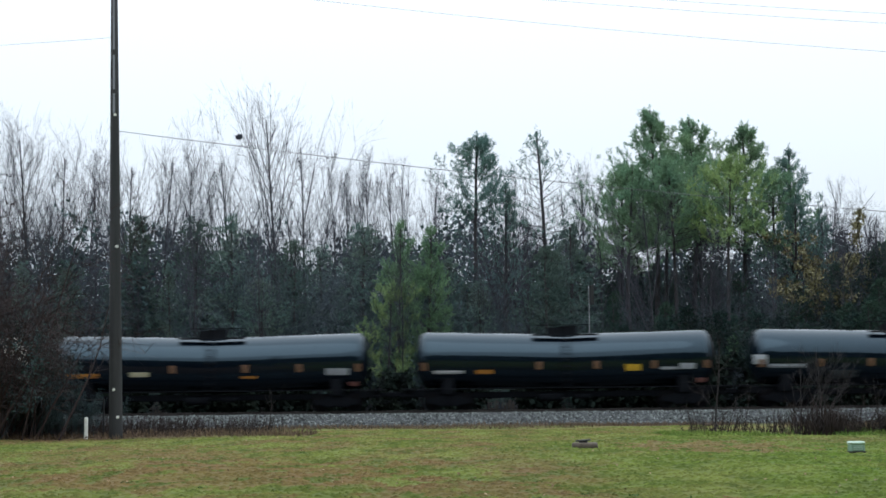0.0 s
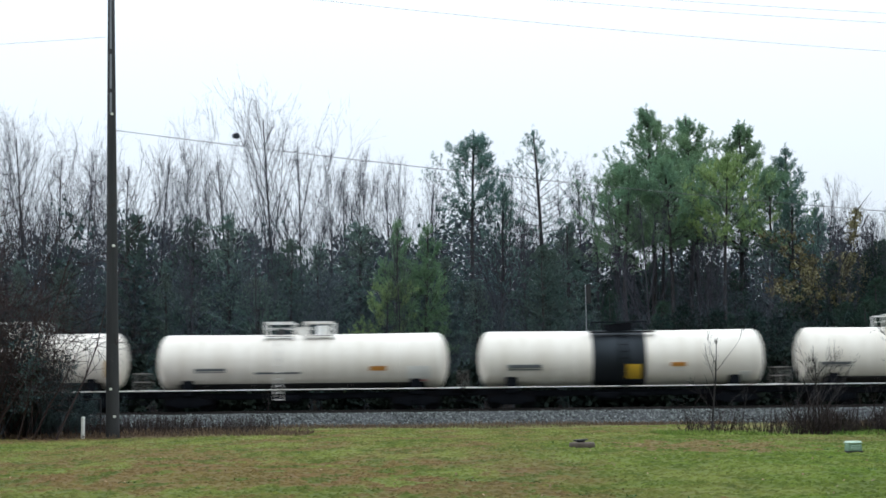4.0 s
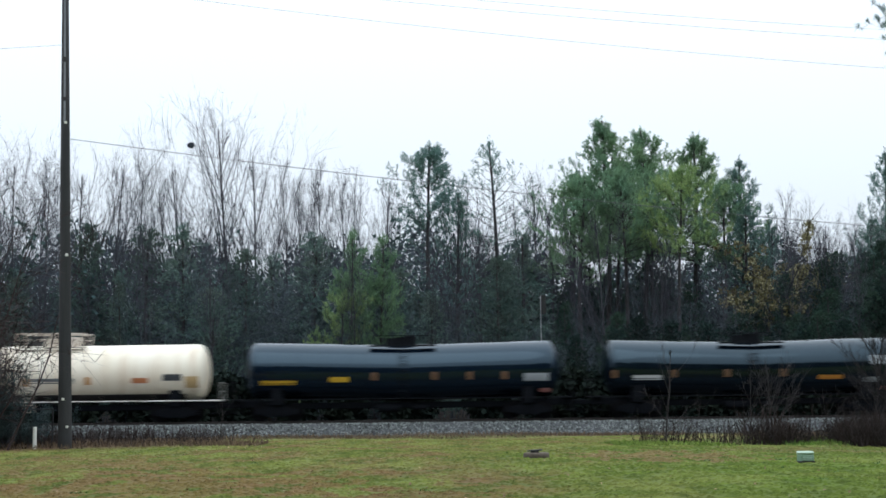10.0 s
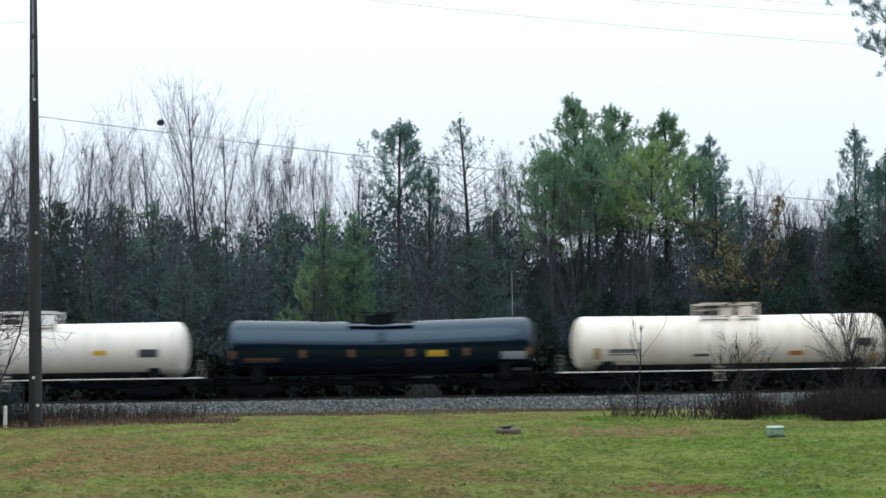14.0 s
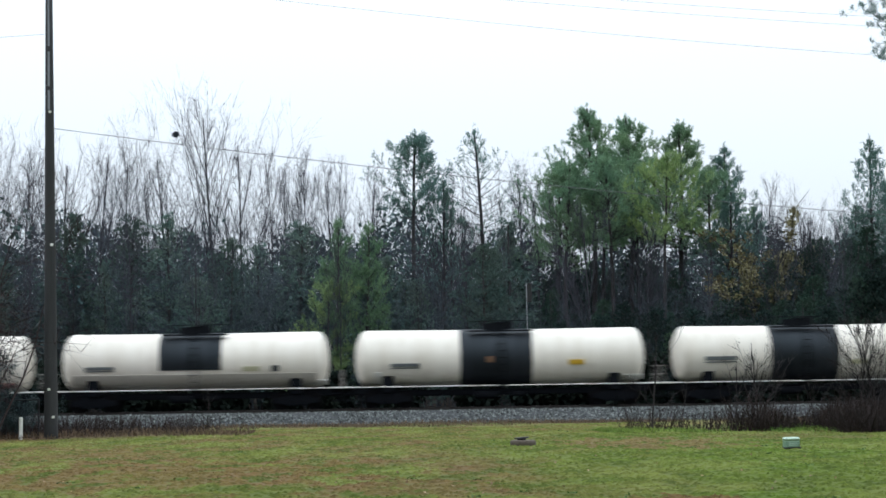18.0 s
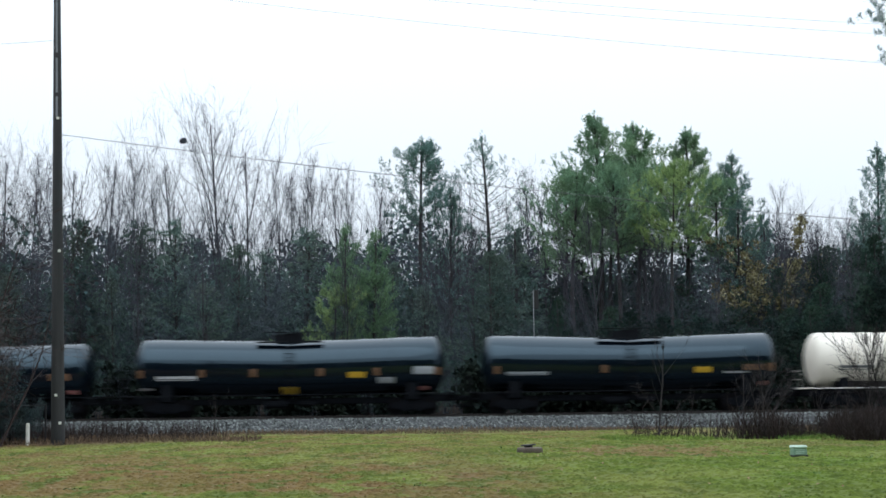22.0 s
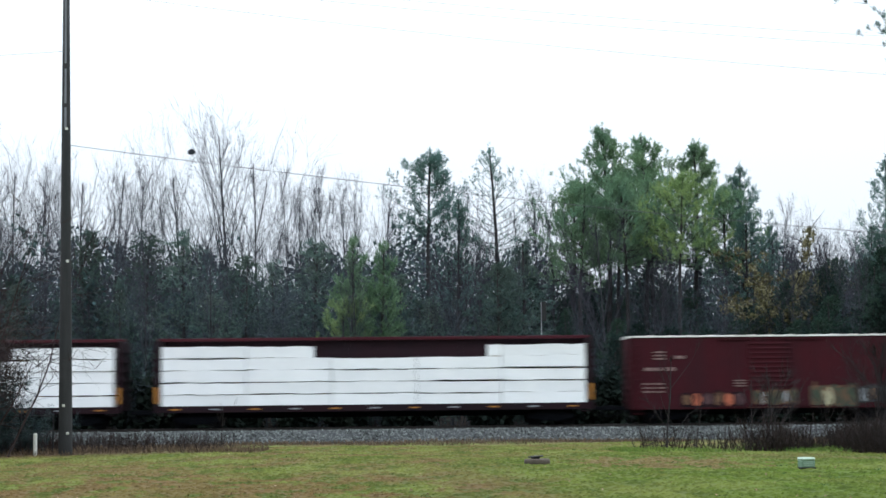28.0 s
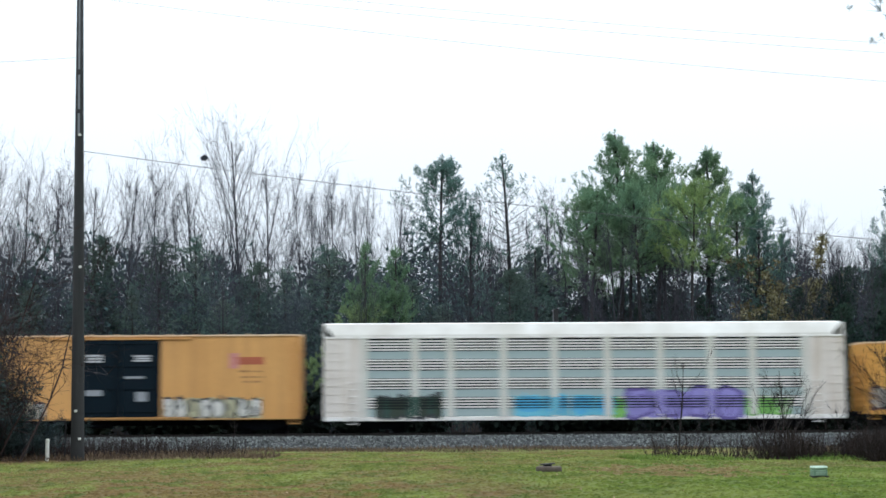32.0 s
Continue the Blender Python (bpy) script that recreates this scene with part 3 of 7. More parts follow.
def add_truck(root, x):
    truck = part("truck", shared("truck_bolster", "under_steel", lambda bm: box(bm, -0.22, 0.22, -0.95, 0.95, 0.45, 0.74, 0.03)), "under_steel", root)
    truck.location = (x, 0, 0)
    for y in (-1.0, 1.0):
        part("side_frame", shared("side_frame", "under_steel", build_frame), "under_steel", truck).location = (0, y, 0)
    for dx in (-0.88, 0.88):
        part("wheelset", shared("wheelset", "wheel_steel", build_wheelset), "wheel_steel", truck).location = (dx, 0, 0)


def build_coupler(bm):
    box(bm, -0.1, 0.55, -0.09, 0.09, 0.74, 0.95, 0.02)
    box(bm, 0.5, 0.82, -0.17, 0.17, 0.70, 1.0, 0.05)
    rod(bm, (0.1, -0.35, 0.66), (0.75, -0.35, 0.42), 0.03, seg=6)


def running_gear(root, half, spacing, reach):
    for s in (-1, 1):
        add_truck(root, s * spacing)
        c = part("coupler", shared("coupler", "under_steel", build_coupler), "under_steel", root)
        c.matrix_basis = pose(s * half, 0, 0, 0, 0, 0 if s > 0 else 180)
        h = part("air_hose", shared("air_hose", "black_steel", lambda bm: rod(rod(bm, (0, -0.3, 0.8), (0.25, -0.32, 0.4), 0.03, seg=6), (0.25, -0.32, 0.4), (0.6, -0.28, 0.38), 0.03, seg=6)), "black_steel", root)
        h.matrix_basis = pose(s * half, 0, 0, 0, 0, 0 if s > 0 else 180)


def ladder(root, x, y, z0, z1, material, width=0.42, side=-1):
    def build(bm):
        for dx in (-width / 2, width / 2):
            rod(bm, (dx, 0, z0), (dx, 0, z1), 0.022, seg=6)
        k = int((z1 - z0) / 0.36)
        for i in range(k + 1):
            z = z0 + 0.05 + i * 0.36
            rod(bm, (-width / 2, 0, z), (width / 2, 0, z), 0.018, seg=6)
    part("ladder", shared("ladder_%s_%.2f_%.2f" % (material, z0, z1), material, build), material, root).location = (x, y, 0)


def brake_wheel(root, x, y, z):
    def build(bm):
        for i in range(14):
            a, b = i * math.tau / 14, (i + 1) * math.tau / 14
            rod(bm, (0, 0.28 * math.cos(a), 0.28 * math.sin(a)), (0, 0.28 * math.cos(b), 0.28 * math.sin(b)), 0.016, seg=5)
        for i in range(4):
            a = i * math.tau / 4
            rod(bm, (0, 0, 0), (0, 0.28 * math.cos(a), 0.28 * math.sin(a)), 0.012, seg=5)
    part("brake_wheel", shared("brake_wheel", "under_steel", build), "under_steel", root).location = (x, y, z)


def curved_patch(bm, x0, x1, z0, z1, radius, axis, lift=0.008):
    """A thin plate that follows the side of a tank, between two heights."""
    a0, a1 = math.asin(max(-0.98, (z0 - axis) / radius)), math.asin(min(0.98, (z1 - axis) / radius))
    n = max(2, int(abs(a1 - a0) / 0.05))
    rows = []
    for i in range(n + 1):
        a = a0 + (a1 - a0) * i / n
        rows.append([bm.verts.new((x, -(radius + d) * math.cos(a), axis + (radius + d) * math.sin(a))) for x, d in ((x0, lift), (x1, lift), (x1, 0.001), (x0, 0.001))])
    for p, q in zip(rows, rows[1:]):
        for k in range(4):
            bm.faces.new((p[k], p[(k + 1) % 4], q[(k + 1) % 4], q[k]))
    bm.faces.new(rows[0][::-1])
    bm.faces.new(rows[-1])
    return bm


def platform(root, dx, z, width, steel, rail_height):
    """A walkway round the tank's top fittings: dark grating on brackets, with a frame of hand rails at each side."""
    for y in (-1.0, 0.7):
        part("walkway_deck", box(bmesh.new(), dx - width / 2, dx + width / 2, y, y + 0.3, z - 0.13, z - 0.09, 0.005), "grating", root)
    for y in (-0.98, 0.98):
        bm = bmesh.new()
        for x in (dx - width / 2, dx + width / 2):
            box(bm, x - 0.04, x + 0.04, y - 0.03, y + 0.03, z - 0.35, z + rail_height - 0.03)
        box(bm, dx - width / 2 - 0.04, dx + width / 2 + 0.04, y - 0.03, y + 0.03, z + rail_height - 0.035, z + rail_height + 0.035)
        rod(bm, (dx - width / 2, y, z + rail_height * 0.5), (dx + width / 2, y, z + rail_height * 0.5), 0.014, seg=6)
        part("hand_rail", bm, steel, root)


def tank_car(label, left, right, paint="white_tank", steel="white_steel", top=4.13, sag=0.05, rails=(), band=None, patch=None, marks=(), sill="white_steel", stripes=(), radius=1.5):
    """A tank car: shell with dished heads, sills, saddles, walkway, fittings, ladders, trucks and couplers.
    marks: (place along the body 0 to 1, width, height above rail, tall, colour)."""
    root = car_root("tank_car", label, left, right)
    length = right - left
    half, axis = length / 2, top - radius

    def drop(x):
        return -sag * (1 - abs(x) / half)
    head = 0.62
    prof = [(-half + head * (1 - math.cos(a)), radius * max(0.03, math.sin(a))) for a in [math.pi / 2 * i / 8 for i in range(9)]]
    prof += [(-half + head + (half - head) * i / 6, radius) for i in range(1, 7)]
    prof += [(-x, r) for x, r in prof[-2::-1]]
    bm = lathe(bmesh.new(), prof, drop, 40)
    bmesh.ops.translate(bm, verts=bm.verts, vec=(0, 0, axis))
    shell = part("tank_shell", bm, paint, root)
    for f in (-0.66, -0.33, 0.0, 0.33, 0.66):
        x = f * half
        bm = lathe(bmesh.new(), [(x - 0.025, radius), (x - 0.018, radius + 0.006), (x + 0.018, radius + 0.006), (x + 0.025, radius)], drop, 40)
        bmesh.ops.translate(bm, verts=bm.verts, vec=(0, 0, axis))
        part("weld_seam", bm, paint, shell)
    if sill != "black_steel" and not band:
        # a thin dark strip round the lowest part of the shell
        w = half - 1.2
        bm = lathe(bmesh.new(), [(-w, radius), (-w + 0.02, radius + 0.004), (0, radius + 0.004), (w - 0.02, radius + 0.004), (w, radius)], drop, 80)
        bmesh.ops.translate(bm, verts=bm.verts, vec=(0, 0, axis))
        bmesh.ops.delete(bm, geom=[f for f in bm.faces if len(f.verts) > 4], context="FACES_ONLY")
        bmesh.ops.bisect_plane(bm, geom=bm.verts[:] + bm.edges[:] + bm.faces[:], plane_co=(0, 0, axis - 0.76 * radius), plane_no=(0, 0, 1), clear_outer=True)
        part("belly_coat", bm, "belly_dark", root, "dark strip along the tank's belly")
    if band:
        x0, x1 = -half + band[0] * length, -half + band[1] * length
        bm = lathe(bmesh.new(), [(x0, radius), (x0 + 0.01, radius + 0.03), ((x0 + x1) / 2, radius + 0.03), (x1 - 0.01, radius + 0.03), (x1, radius)], drop, 40)
        bmesh.ops.translate(bm, verts=bm.verts, vec=(0, 0, axis))
        if len(band) > 2:
            bmesh.ops.bisect_plane(bm, geom=bm.verts[:] + bm.edges[:] + bm.faces[:], plane_co=(0, 0, band[2]), plane_no=(0, 0, 1), clear_inner=True)
        part("black_band", bm, "black_band", root, "wide matt black band round the middle of the tank")
    if patch:
        x0, x1 = -half + patch[0] * length, -half + patch[1] * length
        part("repainted_panel", curved_patch(bmesh.new(), x0, x1, patch[2], patch[3], radius, axis - sag * 0.5, 0.034), patch[4], root, "grey panel along the tank's lower side")
    for s in (-1, 1):
        bm = bmesh.new()
        box(bm, s * (half - 1.75) - 0.3, s * (half - 1.75) + 0.3, -1.2, 1.2, 0.80, axis - radius * 0.62 + drop(half - 1.75), 0.04)
        part("saddle", bm, "under_steel", root)
        bm = bmesh.new()
        x0, x1 = sorted((s * (half - 1.6), s * (half + 0.62)))
        box(bm, x0, x1, -0.35, 0.35, 0.70, 1.08, 0.03)
        part("stub_sill", bm, "under_steel", root)
        bm = bmesh.new()
        x0, x1 = sorted((s * (half + 0.05), s * (half + 0.68)))
        box(bm, x0, x1, -1.45, 1.45, 1.09, 1.17, 0.01)
        part("end_platform", bm, sill, root)
        bm = bmesh.new()
        for y in (-1.4, -0.7, 0.7, 1.4):
            rod(bm, (s * (half + 0.62), y, 1.15), (s * (half + 0.62), y, 2.05), 0.016, seg=6)
        rod(bm, (s * (half + 0.62), -1.4, 2.05), (s * (half + 0.62), 1.4, 2.05), 0.025, seg=6)
        rod(bm, (s * (half + 0.62), -1.4, 1.6), (s * (half + 0.62), 1.4, 1.6), 0.02, seg=6)
        part("end_rail", bm, "black_steel" if sill == "black_steel" else "dull_steel", root)
        ladder(root, s * (half + 0.35), -1.5, 0.4, 1.1, "black_steel")
    bm = bmesh.new()
    box(bm, -half - 0.68, half + 0.68, -1.52, -1.42, 1.10, 1.155, 0.008)
    part("running_board", bm, sill, root)
    bm = bmesh.new()
    box(bm, -half + 1.5, half - 1.5, -0.3, 0.3, 0.62, 0.95, 0.03)
    part("centre_sill", bm, "under_steel", root)
    part("brake_reservoir", rod(bmesh.new(), (-1.4, -0.7, 0.62), (-0.2, -0.7, 0.62), 0.2, seg=14), "under_steel", root)
    part("brake_cylinder", rod(bmesh.new(), (0.5, -0.6, 0.66), (1.3, -0.6, 0.66), 0.13, seg=12), "under_steel", root)
    bm = rod(rod(bmesh.new(), (0, 0, axis - radius - 0.35), (0, 0, axis - radius + 0.2), 0.22, seg=14), (0, 0, axis - radius - 0.45), (0, 0, axis - radius - 0.35), 0.13, seg=12)
    part("bottom_outlet", bm, "under_steel", root)
    brake_wheel(root, -half - 0.75, 0.6, 1.9)
    z = top + drop(0) + 0.02
    if rails:
        for dx, width in rails:
            platform(root, dx, z, width, steel, 0.62)
        ladder(root, rails[0][0], -1.55, 0.55, top - 0.3, steel)
        for k, (dx, width) in enumerate(rails):
            last = k == len(rails) - 1
            part("valve_housing", rod(bmesh.new(), (dx + 0.15 * last, 0, z - 0.1), (dx + 0.15 * last, 0, z + (0.46 if last else 0.3)), 0.38 if last else 0.2, 0.34 if last else 0.16, 18), steel if last else "grating", root)
    else:
        bm = bmesh.new()
        box(bm, -1.75, 1.75, -1.1, -0.8, z - 0.14, z - 0.06, 0.01)
        part("walkway_deck", bm, steel, root)
        bm = bmesh.new()
        for x in (-1.5, 0, 1.5):
            rod(bm, (x, 0.9, z - 0.2), (x, 0.9, z + 0.5), 0.022, seg=6)
        rod(bm, (-1.5, 0.9, z + 0.5), (1.5, 0.9, z + 0.5), 0.022, seg=6)
        part("hand_rail", bm, steel, root)
        ladder(root, 0.0, -1.56, 1.1, top - 0.25, steel)
        for dx, r, h in ((-0.5, 0.42, 0.32), (0.45, 0.3, 0.42)):
            part("valve_housing", rod(bmesh.new(), (dx, 0, z - 0.1), (dx, 0, z + h), r, seg=16), steel, root)
    bm = rod(bmesh.new(), (0, 0, z - 0.1), (0, 0, z + 0.32), 0.36, seg=18)
    rod(bm, (0, 0, z + 0.32), (0, 0, z + 0.38), 0.40, seg=18)
    part("manway", bm, steel, root)
    for k, (fx, width, h, tall, color) in enumerate(marks):
        x = -half + fx * length
        color = {"d_grey": "d_slate"}.get(color, color) if sill != "black_steel" else {"g_white": "d_grey"}.get(color, color)
        if color == "d_orange" and tall > 0.4:
            color = "d_ochre"
        lift = 0.036 if band else 0.008
        # lettering is two thin bars, one over the other; a plate is one
        rows = ((-0.5, -0.3), (-0.1, 0.6)) if width > 1.5 and tall > 0.11 and color != "g_white" else ((-0.5, 0.5),)
        for lo, hi in rows:
            part("marking", curved_patch(bmesh.new(), x - width / 2, x + width / 2 * (1 if lo > 0 or len(rows) == 1 else 0.7), h + lo * tall, h + hi * tall, radius, axis + drop(x), lift), color, root)
    for fx in stripes:
        x = -half + fx * length
        part("reflector", curved_patch(bmesh.new(), x - 0.16, x + 0.16, 2.1, 2.5, radius, axis + drop(x)), "d_brown", root, "dull orange reflector plate")
    running_gear(root, half + 0.4, half - 1.75, 0.6)
    return root


def clipped(pts, lo, hi):
    """A flat outline of (x, z) points cut to the heights between lo and hi."""
    for level, sign in ((lo, 1), (hi, -1)):
        out = []
        for (x0, z0), (x1, z1) in zip(pts, pts[1:] + pts[:1]):
            a, b = (z0 - level) * sign, (z1 - level) * sign
            if a >= 0:
                out.append((x0, z0))
            if (a > 0 > b) or (a < 0 < b):
                out.append((x0 + (x1 - x0) * a / (a - b), level))
        pts = out
        if len(pts) < 3:
            return []
    return pts


def blob_row(root, x0, x1, z0, z1, y, colors, seed, count, name="graffiti", strips=(), base=""):
    """Sprayed letters: a dark uneven ground, on it rounded letter shapes, and a few strokes in each.
    colors: the letters' first paint, the dark edge, more letter paints. strips: (low, high, y) of the slats that carry the paint."""
    rng = random.Random(seed)

    def plate(pts, d, color):
        bm = bmesh.new()
        for lo, hi, at in strips or ((z0 - 0.02, z1 + 0.08, y),):
            cut = clipped(pts, max(lo, z0), min(hi, z1 + 0.06))
            if len(cut) < 3:
                continue
            face = bm.faces.new([bm.verts.new((x, at - d, z)) for x, z in cut])
            r = bmesh.ops.extrude_face_region(bm, geom=[face])
            bmesh.ops.translate(bm, verts=[v for v in r["geom"] if isinstance(v, bmesh.types.BMVert)], vec=(0, d - 0.001, 0))
        bmesh.ops.recalc_face_normals(bm, faces=bm.faces)
        part(name, bm, color, root)
    n, step = count * 3, (x1 - x0) / (count * 3)
    top = [(x0 + step * i, z1 - (z1 - z0) * rng.uniform(0, 0.28)) for i in range(n + 1)]
    low = [(x0 + step * i, z0 + (z1 - z0) * rng.uniform(0, 0.12)) for i in range(n + 1)]
    edge, light = colors[1], [colors[0], *colors[2:]]
    plate(low + top[::-1], 0.004, base or edge)
    for k in range(count):
        cx, w, h = x0 + (x1 - x0) * (k + 0.5) / count, (x1 - x0) / count, z1 - z0
        cz, rx, rz = z0 + h * rng.uniform(0.44, 0.55), w * rng.uniform(0.44, 0.54), h * rng.uniform(0.40, 0.5)
        ring = [rng.uniform(0.75, 1.08) for _ in range(11)]
        for scale, d, color in ((1.12, 0.006 + 0.0005 * (k % 2), edge), (0.9, 0.008, light[k % len(light)])):
            plate([(min(max(cx + rx * r * scale * math.copysign(abs(math.cos(i * math.tau / 11)) ** 0.7, math.cos(i * math.tau / 11)), x0), x1), cz + rz * r * scale * math.copysign(abs(math.sin(i * math.tau / 11)) ** 0.7, math.sin(i * math.tau / 11))) for i, r in enumerate(ring)], d, color)
        for s in range(4):
            ax, az = cx + w * rng.uniform(-0.3, 0.3), z0 + h * rng.uniform(0.2, 0.8)
            bx, bz = ax + w * rng.uniform(-0.25, 0.25), az + h * rng.uniform(-0.4, 0.4)
            t = rng.uniform(0.03, 0.08)
            d = Vector((bx - ax, bz - az))
            if d.length < 0.15:
                continue
            q = Vector((-d.y, d.x)).normalized() * t
            u = d.normalized() * t
            plate([(ax + q.x, az + q.y), (ax - u.x, az - u.y), (ax - q.x, az - q.y), (bx - q.x * 0.7, bz - q.y * 0.7), (bx + u.x, bz + u.y), (bx + q.x * 0.7, bz + q.y * 0.7)], 0.0095 + 0.0012 * s, light[(k + s) % len(light)] if s == 3 else edge)


def sign_bar(root, x, z, width, tall, y, color, name="marking"):
    """A flat plate of paint; a long low one is lettering, broken into words."""
    bm = bmesh.new()
    if name == "marking" and width > 0.75 and tall < 0.23 and color not in ("d_white", "d_grey", "g_white"):
        rng, at = random.Random(round(x * 31 + z * 17)), x - width / 2
        while at < x + width / 2 - 0.1:
            word = min(rng.uniform(0.16, 0.5), x + width / 2 - at)
            box(bm, at, at + word, y - 0.006, y, z - tall / 2, z + tall / 2 * rng.uniform(0.5, 1))
            at += word + rng.uniform(0.06, 0.16)
    else:
        box(bm, x - width / 2, x + width / 2, y - 0.006, y, z - tall / 2, z + tall / 2)
    part(name, bm, color, root)


def box_car(label, left, right, paint, top, bottom, door, door_paint="black_door", roof="roof_white", seams=(), ribs=0, bars=(), door_bars=(), belly=None, plugs=1):
    """A boxcar: side sheets, corrugated ends, roof with carlines, sliding doors on tracks, ladders, sill and running gear."""
    root = car_root("box_car", label, left, right)
    length = right - left
    half, wide = length / 2, 1.5
    d0, d1 = -half + door[0] * length, -half + door[1] * length
    for name, x0, x1 in (("side_wall", -half, d0), ("side_wall", d1, half)):
        part(name, box(bmesh.new(), x0, x1, -wide, -wide + 0.12, bottom, top - 0.12, 0.01), paint, root)
    part("side_wall", box(bmesh.new(), -half, half, wide - 0.12, wide, bottom, top - 0.12, 0.01), paint, root)
    part("door_header", box(bmesh.new(), d0, d1, -wide, -wide + 0.12, top - 0.34, top - 0.12), paint, root)
    part("car_floor", box(bmesh.new(), -half + 0.02, half - 0.02, -wide + 0.13, wide - 0.13, bottom, bottom + 0.14), "timber", root)
    for s in (-1, 1):
        bm = box(bmesh.new(), *sorted((s * (half - 0.08), s * (half + 0.02))), -wide + 0.121, wide - 0.121, bottom, top - 0.12)
        part("end_wall", bm, paint, root)
        k = int((top - bottom - 0.5) / 0.34)
        me = shared("end_rib_" + paint, paint, lambda bm: box(bm, 0, 0.03, -wide + 0.1, wide - 0.1, -0.08, 0.08, 0.012))
        for i in range(k):
            r = part("end_rib", me, paint, root)
            r.matrix_basis = pose(s * (half + 0.02), 0, bottom + 0.4 + i * 0.34, 0, 0, 0 if s > 0 else 180)
        ladder(root, s * (half - 0.3), -wide - 0.07, bottom - 0.3, top - 0.3, paint)
    # doors hang in front of the sheets
    n = plugs
    for i in range(n):
        x0, x1 = d0 + (d1 - d0) * i / n, d0 + (d1 - d0) * (i + 1) / n
        bm = box(bmesh.new(), x0 + 0.01, x1 - 0.01, -wide - 0.05, -wide + 0.03, bottom + 0.12, top - 0.32, 0.015)
        leaf = part("sliding_door", bm, door_paint, root)
        k = 4 if plugs > 1 else 13
        thick = 0.02 if plugs > 1 else 0.05
        me = shared("door_rib_%s_%.2f_%d" % (door_paint, x1 - x0, k), door_paint, lambda bm: box(bm, -(x1 - x0) / 2 + 0.08, (x1 - x0) / 2 - 0.08, -0.045, 0, -thick, thick, thick * 0.4))
        for j in range(k):
            part("door_rib", me, door_paint, leaf).location = ((x0 + x1) / 2, -wide - 0.05, bottom + 0.4 + j * (top - bottom - 0.9) / (k - 1))
        part("door_bar", rod(bmesh.new(), (x1 - 0.25, -wide - 0.11, bottom + 0.1), (x1 - 0.25, -wide - 0.11, top - 0.3), 0.025, seg=6), "black_steel", leaf)
    for z in (bottom + 0.06, top - 0.28):
        part("door_track", box(bmesh.new(), d0 - 1.6, d1 + 1.6, -wide - 0.09, -wide - 0.004, z, z + 0.06), paint, root)
    part("side_sill", box(bmesh.new(), -half, half, -wide - 0.03, -wide - 0.003, bottom - 0.02, bottom + 0.04), paint, root)
    if belly:
        b0, b1 = -half + belly[0] * length, -half + belly[1] * length
        part("sill_reinforcement", box(bmesh.new(), b0, b1, -wide + 0.002, -wide + 0.1, bottom - 0.16, bottom - 0.022), paint, root)
    for z in seams:
        for x0, x1 in ((-half + 0.8, d0 - 0.15), (d1 + 0.15, half - 0.8)):
            part("seam", box(bmesh.new(), x0, x1, -wide - 0.02, -wide - 0.001, z - 0.018, z + 0.018), "d_brown", root)
    if ribs:
        me = shared("side_post_%s_%.1f" % (paint, top), paint, lambda bm: box(bm, -0.05, 0.05, -0.035, 0, bottom + 0.05, top - 0.2, 0.015))
        for i in range(1, ribs):
            x = -half + length * i / ribs
            if not d0 - 0.1 < x < d1 + 0.1:
                part("side_post", me, paint, root).location = (x, -wide - 0.001, 0)
    bm = bmesh.new()
    ys = [(-wide - 0.05, top - 0.12), (-wide - 0.05, top - 0.05), (-0.6, top), (0.6, top), (wide + 0.05, top - 0.05), (wide + 0.05, top - 0.12)]
    a = [bm.verts.new((-half - 0.03, y, z)) for y, z in ys]
    b = [bm.verts.new((half + 0.03, y, z)) for y, z in ys]
    for i in range(len(ys)):
        j = (i + 1) % len(ys)
        bm.faces.new((a[i], b[i], b[j], a[j]))
    bm.faces.new(a[::-1])
    bm.faces.new(b)
    bmesh.ops.recalc_face_normals(bm, faces=bm.faces)
    roof_ob = part("roof", bm, roof, root)
    me = shared("roof_rib_%s_%.1f" % (roof, top), roof, lambda bm: box(bm, -0.05, 0.05, -wide - 0.05, wide + 0.05, -0.03, 0.012, 0.005))
    for i in range(1, 14):
        part("roof_rib", me, roof, roof_ob).location = (-half + length * i / 14, 0, top - 0.01)
    for fx, z, width, tall, color in bars:
        if "yellow" in paint:
            color = "d_faint" if color == "d_brown" else "d_umber" if color == "d_dark" and tall > 0.2 else color
        at = -wide - 0.037 if ribs else -wide - 0.002
        if paint == "maroon_box" and tall > 0.3:
            for r in (-0.35, 0, 0.35):
                sign_bar(root, -half + fx * length, z + r * tall, width, tall * 0.16, at, "d_rose")
        else:
            sign_bar(root, -half + fx * length, z, width, tall, at, "d_rose" if paint == "maroon_box" else color)
    for fx, z, width, tall, color in door_bars:
        rows = 3 if color == "d_white" and tall > 0.13 else 1
        for r in range(rows):
            sign_bar(root, -half + fx * length + 0.06 * (r % 2), z + tall * (0.9 * r / rows - 0.3 * (rows > 1)), width * (1 - 0.12 * (r % 2)), tall / (1.9 * rows - 0.9), -wide - 0.1, color)
    part("centre_sill", box(bmesh.new(), -half, half, -0.32, 0.32, bottom - 0.32, bottom - 0.002), "under_steel", root)
    part("brake_reservoir", rod(bmesh.new(), (-1.5, -0.8, bottom - 0.25), (-0.3, -0.8, bottom - 0.25), 0.2, seg=14), "under_steel", root)
    running_gear(root, half + 0.15, half - 2.0, 0.6)
    return root, half, wide


